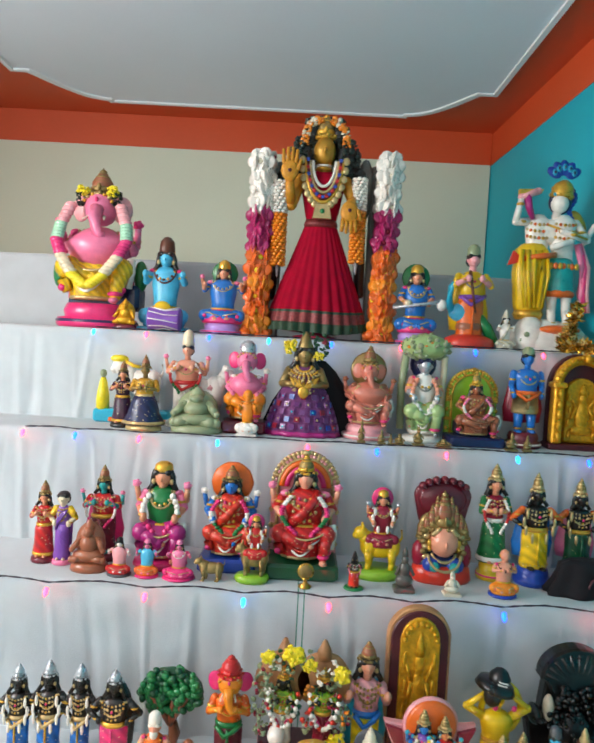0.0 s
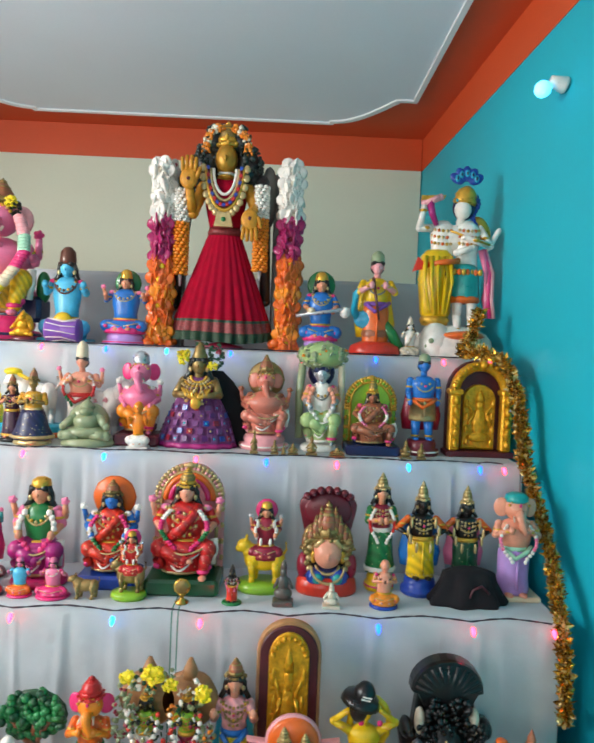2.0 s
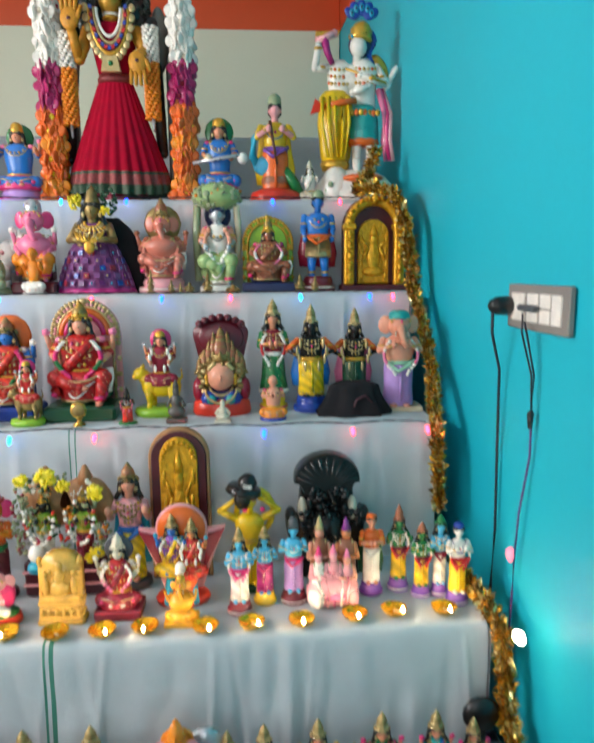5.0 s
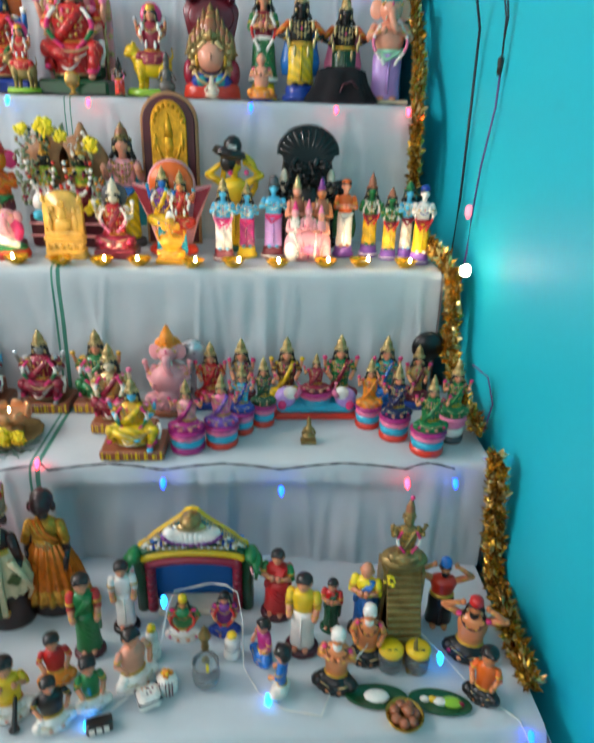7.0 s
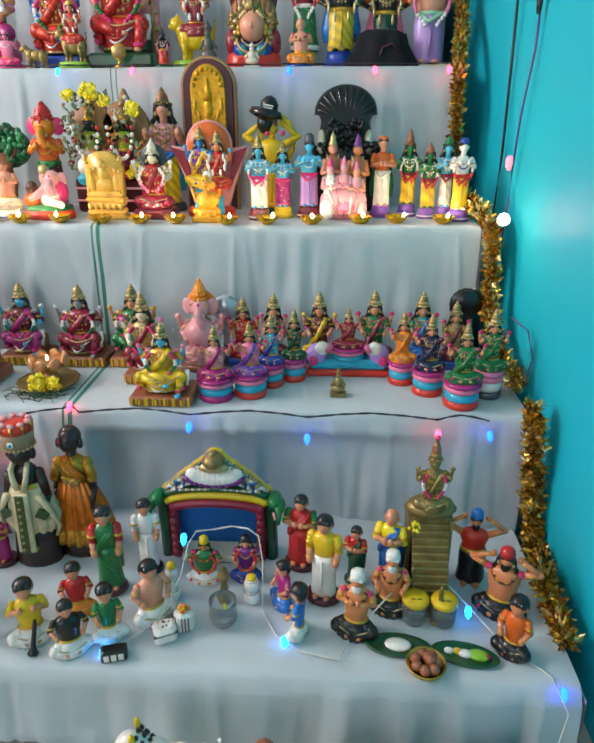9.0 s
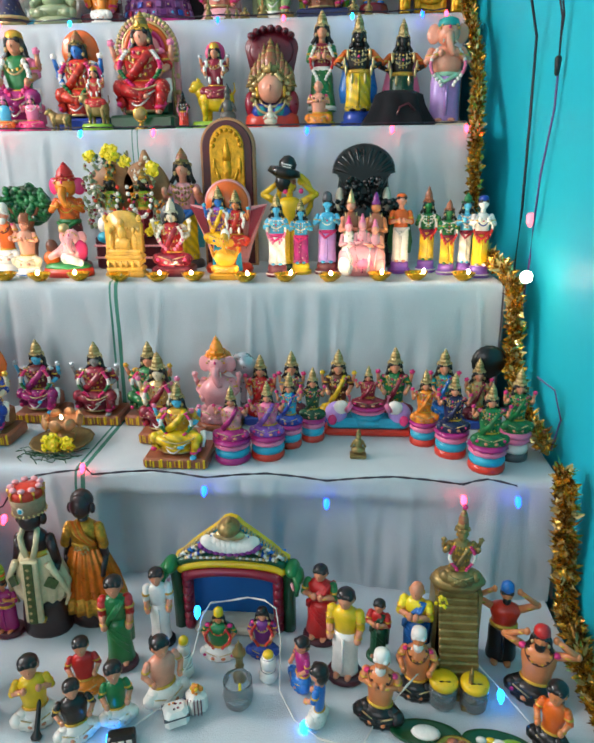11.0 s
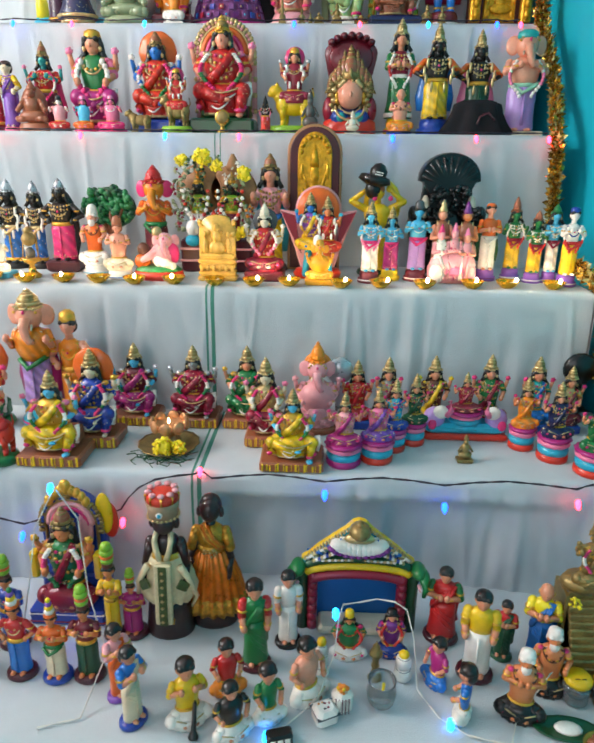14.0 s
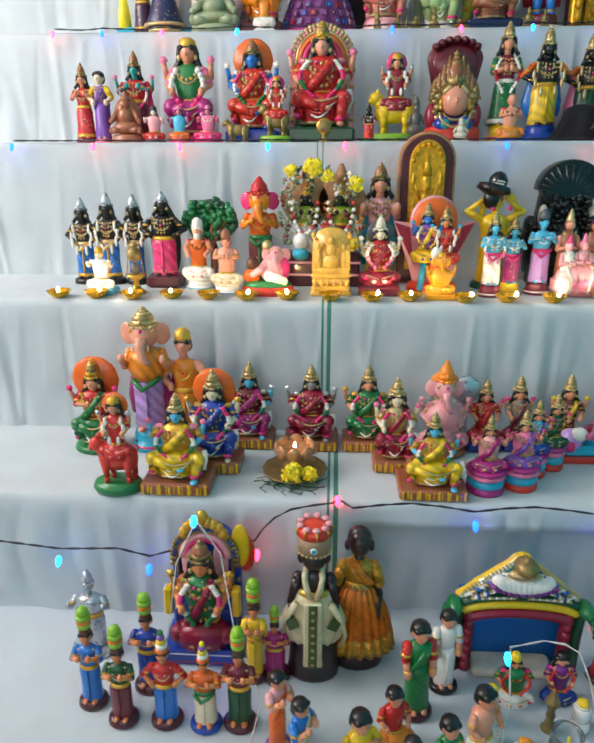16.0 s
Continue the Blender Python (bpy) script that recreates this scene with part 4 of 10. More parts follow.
def relief_block(h, w, mat, foot):
    s = Shape()
    s.lathe([(w * 0.48, 0), (w * 0.5, h * 0.06), (w * 0.46, h * 0.14), (w * 0.4, h * 0.17)], foot, sy=0.7, seg=18)
    s.ball((0, w * 0.05, h * 0.5), (w * 0.4, w * 0.22, h * 0.42), mat)
    s.ball((0, -w * 0.1, h * 0.3), (w * 0.42, w * 0.22, h * 0.14), mat)
    s.ball((0, -w * 0.12, h * 0.52), (w * 0.24, w * 0.17, h * 0.18), mat)
    s.ball((0, -w * 0.14, h * 0.74), (w * 0.14, w * 0.14, h * 0.1), mat)
    s.lathe([(w * 0.15, h * 0.8), (w * 0.13, h * 0.88), (w * 0.05, h * 0.96), (0.001, h)], mat, c=(0, -w * 0.05, 0), seg=10)
    for e in (-1, 1):
        s.limb((e * w * 0.24, -w * 0.08, h * 0.6), (e * w * 0.4, -w * 0.2, h * 0.42), w * 0.09, w * 0.07, mat)
        s.limb((e * w * 0.16, -w * 0.2, h * 0.26), (e * w * 0.4, -w * 0.22, h * 0.24), w * 0.1, w * 0.09, mat)
    return s


def small_idol_shape(h, w, mat):
    s = Shape()
    s.box((0, 0, h * 0.06), (w * 0.95, w * 0.7, h * 0.12), mat, 0.2)
    s.ball((0, 0, h * 0.26), (w * 0.42, w * 0.3, h * 0.15), mat)
    s.ball((0, 0, h * 0.48), (w * 0.26, w * 0.22, h * 0.2), mat)
    s.ball((0, -w * 0.04, h * 0.72), (w * 0.16, w * 0.16, h * 0.1), mat)
    s.lathe([(w * 0.16, h * 0.78), (w * 0.12, h * 0.9), (0.0005, h)], mat, seg=8)
    for e in (-1, 1):
        s.limb((e * w * 0.22, 0, h * 0.56), (e * w * 0.4, -w * 0.1, h * 0.4), w * 0.08, w * 0.07, mat)
    return s


def drum_shape(h, w):
    s = Shape()
    s.lathe([(h * 0.46, -w * 0.46), (h * 0.48, -w * 0.42), (h * 0.36, -w * 0.05), (h * 0.36, w * 0.05), (h * 0.48, w * 0.42), (h * 0.46, w * 0.46)], "violet", c=(0, 0, h * 0.5), tilt=(0, 90, 0), seg=20)
    for k in range(10):
        a, b = 2 * math.pi * k / 10, 2 * math.pi * (k + 0.5) / 10
        r = h * 0.49
        s.tube([(-w * 0.42, r * math.cos(a), h * 0.5 + r * math.sin(a)), (0, h * 0.38 * math.cos((a + b) / 2), h * 0.5 + h * 0.38 * math.sin((a + b) / 2)), (w * 0.42, r * math.cos(b), h * 0.5 + r * math.sin(b))], 0.0016, "white", 5)
    return s


def veena_figure(h, w):
    s = seated(h, w * 0.85, "skin", "blue", "blue", crown="gold", crown_kind="cap", crown_top=0.1, base=("tiers", "lilac", "hotpink"), pleats="hotpink", halo="green", halo_r=0.17, four=False, arms="lap")
    s.tube([(-w * 0.5, -w * 0.32, h * 0.44), (w * 0.1, -w * 0.36, h * 0.5), (w * 0.44, -w * 0.32, h * 0.54)], w * 0.035, "silver", 8)
    s.ball((w * 0.46, -w * 0.3, h * 0.5), (w * 0.1, w * 0.09, h * 0.07), "white")
    s.ball((-w * 0.2, -w * 0.3, h * 0.5), w * 0.08, "cream")
    return s


def peacock_figure(h, w):
    s = standing(h, w * 0.8, "rose", "yellow", "orange", crown="sage", crown_kind="cap", crown_top=0.1, base=("round", "scarlet"), arms="front", cape="yellow", sash="violet", beads="grey")
    s.lathe([(w * 0.5, 0), (w * 0.52, h * 0.03), (w * 0.48, h * 0.09), (w * 0.3, h * 0.13)], "scarlet", sy=0.8)
    s.ball((0, 0, h * 0.2), (w * 0.28, w * 0.2, h * 0.1), "clay")
    s.tube([(-w * 0.3, 0, h * 0.3), (-w * 0.44, -w * 0.05, h * 0.42), (-w * 0.42, -w * 0.06, h * 0.58), (-w * 0.36, -w * 0.1, h * 0.62)], w * 0.09, "turq", 8, w * 0.05)
    s.ball((-w * 0.2, 0, h * 0.34), (w * 0.24, w * 0.16, h * 0.09), "sky")
    s.tube([(w * 0.1, 0, h * 0.33), (w * 0.34, -w * 0.05, h * 0.2), (w * 0.5, -w * 0.05, h * 0.06)], w * 0.12, "green", 8, w * 0.1)
    s.limb((-w * 0.1, -w * 0.22, h * 0.72), (w * 0.02, -w * 0.3, h * 0.34), w * 0.035, w * 0.02, "brown")
    return s


def merge(s, other, dx=0.0, dy=0.0, dz=0.0, turn=0.0):
    """Adds another shape's solids, moved."""
    m = pose(dx, dy, dz, 0, 0, turn)
    r, t = np.array(m.to_3x3()), np.array(m.translation)
    v = np.concatenate(other.v) @ r.T + t
    groups = {}
    for f, k, fl in zip(other.f, other.m, other.flat):
        groups.setdefault((k, fl), []).append(f)
    start = s.n
    for (k, fl), fs in groups.items():
        slot = s.slot(other.mats[k])
        for f in fs:
            s.f.append(tuple(i + start for i in f))
            s.m.append(slot)
            s.flat.append(fl)
    s.v.append(v)
    s.n += len(v)
    return s


def pair_on_rock(h, w):
    """A white crowned figure with a flute leaning against a second body, both on one pale rock."""
    s = Shape()
    rng = random.Random(14)
    s.ball((0, 0, h * 0.05), (w * 0.46, w * 0.28, h * 0.13), "white")
    s.ball((w * 0.18, -w * 0.1, h * 0.06), (w * 0.3, w * 0.2, h * 0.1), "ivory")
    s.ball((-w * 0.2, -w * 0.08, h * 0.07), (w * 0.2, w * 0.18, h * 0.12), "white")
    s.ball((w * 0.1, -w * 0.22, h * 0.12), (w * 0.24, w * 0.12, h * 0.025), "orange")
    s.scatter((w * 0.05, -w * 0.15, h * 0.08), (w * 0.4, w * 0.2, h * 0.06), 14, w * 0.03, "sage", rng, 0.5)
    # the body in a yellow dhoti, its legs crossed under deep folds
    s.lathe([(w * 0.13, h * 0.2), (w * 0.17, h * 0.24), (w * 0.21, h * 0.42), (w * 0.19, h * 0.54), (w * 0.13, h * 0.57)], "yellow", c=(-w * 0.2, 0.0, 0), sy=0.8, seg=30, ripple=0.09, lobes=7)
    for k in range(5):
        s.tube([(-w * (0.36 - 0.07 * k), -w * 0.14, h * 0.53), (-w * (0.38 - 0.08 * k), -w * 0.19, h * 0.4), (-w * (0.3 - 0.05 * k), -w * 0.17, h * 0.23)], w * 0.026, "yellow", 6, w * 0.018)
    s.lathe([(w * 0.15, h * 0.17), (w * 0.18, h * 0.2), (w * 0.16, h * 0.22)], "gold", c=(-w * 0.2, 0, 0), sy=0.8, seg=20)
    for x in (-0.26, -0.13):
        s.limb((w * x, -w * 0.03, h * 0.22), (w * x, -w * 0.06, h * 0.14), w * 0.05, w * 0.045, "white")
    # the body in teal, standing on bare white legs
    s.lathe([(w * 0.16, h * 0.31), (w * 0.18, h * 0.33), (w * 0.17, h * 0.42), (w * 0.15, h * 0.48), (w * 0.12, h * 0.5)], "teal", c=(w * 0.13, -w * 0.02, 0), sy=0.8, seg=24, ripple=0.05, lobes=8)
    s.lathe([(w * 0.165, h * 0.295), (w * 0.19, h * 0.31), (w * 0.175, h * 0.33)], "orange", c=(w * 0.13, -w * 0.02, 0), sy=0.8, seg=24)
    for x in (0.05, 0.22):
        s.limb((w * x, -w * 0.04, h * 0.33), (w * (x - 0.01), -w * 0.08, h * 0.22), w * 0.065, w * 0.05, "white")
        s.limb((w * (x - 0.01), -w * 0.08, h * 0.22), (w * x, -w * 0.1, h * 0.14), w * 0.05, w * 0.042, "white")
        s.ring((w * x, -w * 0.1, h * 0.155), w * 0.055, "gold")
    for k in range(7):
        s.ball((w * (-0.02 + 0.05 * k), -w * (0.14 + 0.02 * math.sin(k)), h * 0.455), (w * 0.03, w * 0.02, h * 0.018), ("gold", "orange")[k % 2], small=True)
    # torsos side by side, arms, and gilt ornaments
    for x, y in ((-0.14, 0.02), (0.14, -0.02)):
        s.lathe([(w * 0.13, h * 0.48), (w * 0.125, h * 0.55), (w * 0.15, h * 0.64), (w * 0.15, h * 0.69), (w * 0.06, h * 0.73)], "white", c=(w * x, w * y, 0), sy=0.72, seg=18)
        for q in range(3):
            for k in range(8):
                a = math.pi * (1.1 + 0.8 * k / 7)
                s.ball((w * (x + 0.14 * math.cos(a)), w * (y + 0.112 * math.sin(a)), h * (0.69 - 0.035 * q - 0.02 * abs(math.sin(a)))), (w * 0.02, w * 0.014, h * 0.009), ("gold", "palegold", "orange")[(k + q) % 3], small=True)
    s.limb((-w * 0.27, 0, h * 0.69), (-w * 0.44, -w * 0.06, h * 0.68), w * 0.05, w * 0.042, "white")
    s.limb((-w * 0.44, -w * 0.06, h * 0.68), (-w * 0.4, -w * 0.1, h * 0.8), w * 0.042, w * 0.034, "white")
    s.ring((-w * 0.41, -w * 0.1, h * 0.77), w * 0.05, "gold")
    s.slab([(-w * 0.44, h * 0.82), (-w * 0.18, h * 0.83), (-w * 0.16, h * 0.85), (-w * 0.44, h * 0.845)], -w * 0.14, -w * 0.08, "gold")
    s.ball((0, 0, h * 0.64), (w * 0.2, w * 0.1, h * 0.07), "white")
    s.limb((-w * 0.4, -w * 0.1, h * 0.81), (-w * 0.22, -w * 0.12, h * 0.84), w * 0.045, w * 0.04, "rose")
    s.tube([(-w * 0.34, -w * 0.1, h * 0.82), (-w * 0.3, -w * 0.09, h * 0.75), (-w * 0.24, -w * 0.06, h * 0.7)], w * 0.05, "magenta", 7, w * 0.03)
    s.limb((w * 0.28, -w * 0.02, h * 0.69), (w * 0.4, -w * 0.08, h * 0.6), w * 0.05, w * 0.042, "white")
    s.limb((w * 0.4, -w * 0.08, h * 0.6), (w * 0.06, -w * 0.2, h * 0.63), w * 0.042, w * 0.032, "white")
    s.limb((-w * 0.02, -w * 0.16, h * 0.55), (w * 0.16, -w * 0.2, h * 0.58), w * 0.04, w * 0.034, "white")
    for p0 in ((-0.36, -0.04, 0.685), (0.34, -0.06, 0.64), (0.2, -0.17, 0.618)):
        s.ring((w * p0[0], w * p0[1], h * p0[2]), w * 0.056, "gold")
    s.limb((-w * 0.1, -w * 0.2, h * 0.66), (w * 0.36, -w * 0.16, h * 0.6), w * 0.014, w * 0.014, "gold")
    for k in range(4):
        s.ball((w * (0.4 + 0.03 * k), -w * 0.04, h * (0.6 + 0.025 * k)), (w * 0.035, w * 0.02, h * 0.03), "white", (0, 30, 0), small=True)
    s.ball((w * 0.32, 0.01, h * 0.69), (w * 0.1, w * 0.05, h * 0.08), "gold", (0, -25, 0))
    # the one head, tilted, under a gold crown with a fan of feathers, dark locks behind
    c = (w * 0.06, -w * 0.06, h * 0.785)
    s.ball((w * 0.09, 0.0, h * 0.8), (w * 0.14, w * 0.1, h * 0.065), "navy")
    s.ball(c, (w * 0.1, w * 0.11, h * 0.05), "white", (0, -12, 0))
    s.limb((w * 0.05, 0, h * 0.72), c, w * 0.05, w * 0.045, "white")
    s.lathe([(w * 0.12, 0), (w * 0.14, h * 0.015), (w * 0.12, h * 0.035), (w * 0.13, h * 0.05), (w * 0.09, h * 0.08), (w * 0.03, h * 0.1)], "gold", c=(w * 0.08, -w * 0.03, h * 0.815), tilt=(0, 10, 0), seg=16)
    for k in range(9):
        s.ball((w * (-0.02 + 0.025 * k), -w * (0.14 - 0.008 * abs(k - 4)), h * (0.83 + 0.003 * k)), (w * 0.02, w * 0.014, h * 0.01), ("turq", "palegold", "hotpink")[k % 3], small=True)
    for k in range(5):
        a = radians(150 - 30 * k)
        q = (w * (0.1 + 0.13 * math.cos(a)), -w * 0.02, h * (0.925 + 0.055 * math.sin(a)))
        s.ball(q, (w * 0.06, w * 0.025, h * 0.042), "royal", (0, 90 - 150 + 30 * k, 0))
        s.ball((q[0], q[1] - w * 0.022, q[2]), (w * 0.03, w * 0.014, h * 0.02), "turq", small=True)
        s.ball((q[0], q[1] - w * 0.032, q[2]), (w * 0.014, w * 0.01, h * 0.01), "navy", small=True)
    for k in range(10):
        s.ball((w * (0.22 + 0.03 * math.sin(k * 0.8)), -w * 0.02, h * (0.86 - 0.018 * k)), (w * 0.035, w * 0.03, h * 0.014), "royal", small=True)
    # the orange sash end and the rose scarf
    s.slab([(-w * 0.5, h * 0.45), (-w * 0.36, h * 0.47), (-w * 0.22, h * 0.5), (-w * 0.36, h * 0.5), (-w * 0.44, h * 0.53)], -w * 0.08, -w * 0.04, "scarlet")
    s.tube([(-w * 0.36, -w * 0.1, h * 0.485), (-w * 0.16, -w * 0.18, h * 0.5), (w * 0.02, -w * 0.16, h * 0.51)], w * 0.035, "orange", 6)
    for k in range(3):
        s.tube([(w * (0.3 + 0.02 * k), -w * 0.06 + 0.004 * k, h * 0.58), (w * (0.38 + 0.03 * k), -w * 0.06, h * 0.46), (w * (0.36 + 0.04 * k), -w * 0.07, h * 0.32), (w * (0.4 + 0.04 * k), -w * 0.06, h * 0.22)], w * 0.04, ("pink", "hotpink", "rose")[k], 7, w * 0.03)
    return s


def cloaked_doll(h, w):
    s = Shape()
    cl = surface("black_velvet", "0d0a10", 0.9, 0, 0.2, 30, 0.3)
    sk = surface("purple_printed_cotton", "73386e", 0.75, 0, 0.4, 140, 0.4)
    cx = -w * 0.08
    # black cloak that spreads on the step
    s.lathe([(w * 0.5, 0), (w * 0.5, h * 0.04), (w * 0.4, h * 0.3), (w * 0.2, h * 0.62), (w * 0.1, h * 0.72)], cl, c=(w * 0.02, w * 0.14, 0), sy=0.25, seg=36, ripple=0.09, lobes=9)
    s.lathe([(w * 0.34, 0), (w * 0.345, h * 0.03), (w * 0.29, h * 0.25), (w * 0.2, h * 0.45), (w * 0.13, h * 0.5)], sk, c=(cx, -w * 0.02, 0), sy=0.5, seg=60, ripple=0.08, lobes=13)
    s.lathe([(w * 0.35, 0.002), (w * 0.355, h * 0.025), (w * 0.345, h * 0.05)], "magenta", c=(cx, -w * 0.02, 0), sy=0.51, seg=60, ripple=0.08, lobes=13)
    s.lathe([(w * 0.13, h * 0.48), (w * 0.16, h * 0.56), (w * 0.15, h * 0.63), (w * 0.06, h * 0.67)], sk, c=(cx, 0, 0), sy=0.7)
    # patchwork of small squares with mirrors
    for row, (rr, zz, n) in enumerate(((0.345, 0.1, 11), (0.325, 0.17, 10), (0.3, 0.24, 9), (0.27, 0.31, 8), (0.235, 0.38, 7))):
        for k in range(n):
            a = math.pi * (1.08 + 0.84 * k / (n - 1))
            x, y = cx + w * (rr + 0.004) * math.cos(a), w * (rr + 0.004) * 0.52 * math.sin(a) - w * 0.02
            s.box((x, y, h * zz), (w * 0.052, w * 0.012, h * 0.05), ("mauve", "magentacloth", "royal", "mauve", "crimson", "magentacloth", "mauve")[(k * 2 + row * 3) % 7], 0.1, (-14, 0, math.degrees(a) + 90))
            if (k + row) % 2:
                s.ball((x, y - 0.002, h * zz), (w * 0.011, w * 0.009, w * 0.011), ("palegold", "turq")[k % 2], small=True)
    c = (cx, -w * 0.03, h * 0.775)
    head_on(s, c, h * 0.088, "oldbrass", "black", True)
    s.lathe([(h * 0.07, h * 0.83), (h * 0.078, h * 0.855), (h * 0.055, h * 0.9), (h * 0.05, h * 0.93), (h * 0.03, h * 0.97), (0.001, h)], "oldbrass", c=(c[0], -w * 0.02, 0), seg=14)
    rng = random.Random(3)
    for e in (-1, 1):
        s.limb((cx + e * w * 0.14, -w * 0.02, h * 0.62), (cx + e * w * 0.2, -w * 0.1, h * 0.5), w * 0.045, w * 0.035, "oldbrass")
        s.limb((cx + e * w * 0.2, -w * 0.1, h * 0.5), (cx + e * w * 0.08, -w * 0.2, h * 0.5), w * 0.035, w * 0.025, "oldbrass")
    # wide gilt collar and the fan of gold at the chest
    for q in range(4):
        r0, z0 = w * (0.07 + 0.025 * q), h * (0.665 - 0.018 * q)
        for k in range(11):
            a = math.pi * (1.0 + k / 10)
            s.ball((cx + r0 * math.cos(a), -w * 0.05 + r0 * 0.8 * math.sin(a), z0 - h * 0.05 * abs(math.sin(a))), (w * 0.016, w * 0.012, h * 0.014), ("gold", "palegold")[q % 2], small=True)
    for k in range(9):
        a = math.pi * (1.05 + 0.9 * k / 8)
        s.tube([(cx, -w * 0.2, h * 0.46), (cx + w * 0.09 * math.cos(a), -w * 0.21, h * 0.5), (cx + w * 0.13 * math.cos(a), -w * 0.18, h * (0.57 + 0.02 * math.sin(a)))], w * 0.018, "gold", 6, w * 0.012)
    s.ball((cx, -w * 0.21, h * 0.43), (w * 0.05, w * 0.02, h * 0.06), "gold")
    s.scatter((cx, -w * 0.19, h * 0.48), (w * 0.12, w * 0.03, h * 0.07), 30, w * 0.014, "palegold", rng)
    for e, z in ((-1, 0.88), (-1.1, 0.82), (1, 0.77), (-1.25, 0.87)):
        s.scatter((c[0] + e * w * 0.13, -0.02, h * z), (w * 0.045, w * 0.03, h * 0.035), 26, w * 0.016, "lemon", rng)
    s.scatter((c[0] + w * 0.15, 0, h * 0.86), (w * 0.07, w * 0.04, h * 0.12), 70, w * 0.016, "darkgreen", rng)
    s.scatter((c[0] + w * 0.18, -0.01, h * 0.9), (w * 0.02, w * 0.02, h * 0.02), 9, w * 0.015, "crimson", rng)
    s.scatter((c[0] + w * 0.02, -0.01, h * 0.97), (w * 0.05, w * 0.03, h * 0.02), 16, w * 0.013, "darkgreen", rng)
    return s


def canopy_figure(h, w):
    s = seated(h * 0.86, w * 0.72, "silver", "white", "palegreen", crown="navy", crown_kind="cap", crown_top=0.1, base=("round", "white"), mode="chair", four=False, arms="lap", beads="grey", sleeve="peach", hair="navy", garlands=["peach", "white"])
    rng = random.Random(5)
    s.tube([(-w * 0.36, 0.02, h * 0.1), (-w * 0.38, 0.02, h * 0.5), (-w * 0.34, 0.0, h * 0.8)], w * 0.07, "sage", 8)
    s.tube([(w * 0.34, 0.02, h * 0.3), (w * 0.36, 0.02, h * 0.6), (w * 0.34, 0.0, h * 0.8)], w * 0.06, "cream", 8)
    s.ball((0, 0.0, h * 0.88), (w * 0.42, w * 0.3, h * 0.12), "palegreen")
    s.scatter((0, 0, h * 0.88), (w * 0.42, w * 0.3, h * 0.115), 90, w * 0.05, "sage", rng, 0.4)
    s.scatter((0, 0, h * 0.9), (w * 0.45, w * 0.32, h * 0.09), 10, w * 0.03, "saffron", rng)
    s.ball((0, 0.03, h * 0.72), (w * 0.24, w * 0.1, h * 0.14), "navy")
    return s


def shrine_arch(h, w):
    s = Shape()
    out_parts = [("plinth", Shape().box((0, 0, h * 0.03), (w, w * 0.34, h * 0.06), "wood", 0.15))]
    hw, rz = w * 0.46, h * 0.34
    out = [(-hw, h * 0.05), (hw, h * 0.05)] + arc(0, h - rz, hw, rz, 0, 180, 17)
    out_parts.append(("back_board", Shape().slab(out, 0.01, 0.035, "wood")))
    for e in (-1, 1):
        s = Shape()
        s.box((e * hw * 0.83, -0.01, h * 0.36), (w * 0.15, 0.035, h * 0.6), "leafgold", 0.15)
        s.box((e * hw * 0.83, -0.012, h * 0.67), (w * 0.2, 0.045, h * 0.06), "leafgold", 0.2)
        for k in range(5):
            s.ball((e * hw * 0.83, -0.03, h * (0.14 + 0.11 * k)), (w * 0.05, 0.012, h * 0.05), "leafgold")
        out_parts.append(("pillar", s))
    s = Shape()
    pts = [(x, -0.005, z) for x, z in arc(0, h - rz * 1.02, hw * 0.83, rz * 0.84, 0, 180, 15)]
    s.tube(pts, w * 0.075, "leafgold", 9)
    for x, z in arc(0, h - rz * 1.02, hw * 0.9, rz * 0.92, 8, 172, 13):
        s.ball((x, -0.025, z), (w * 0.035, 0.014, w * 0.035), "leafgold", small=True)
    s.ball((0, -0.02, h * 0.95), (w * 0.07, 0.02, h * 0.05), "leafgold")
    out_parts.append(("arch", s))
    s = Shape()
    inner = [(-hw * 0.52, h * 0.07), (hw * 0.52, h * 0.07)] + arc(0, h * 0.58, hw * 0.52, h * 0.17, 0, 180, 13)
    s.slab(inner, -0.006, 0.012, "leafgold")
    relief(s, w * 0.5, h * 0.66, -0.012, "leafgold", z0=h * 0.07)
    out_parts.append(("relief", s))
    return out_parts


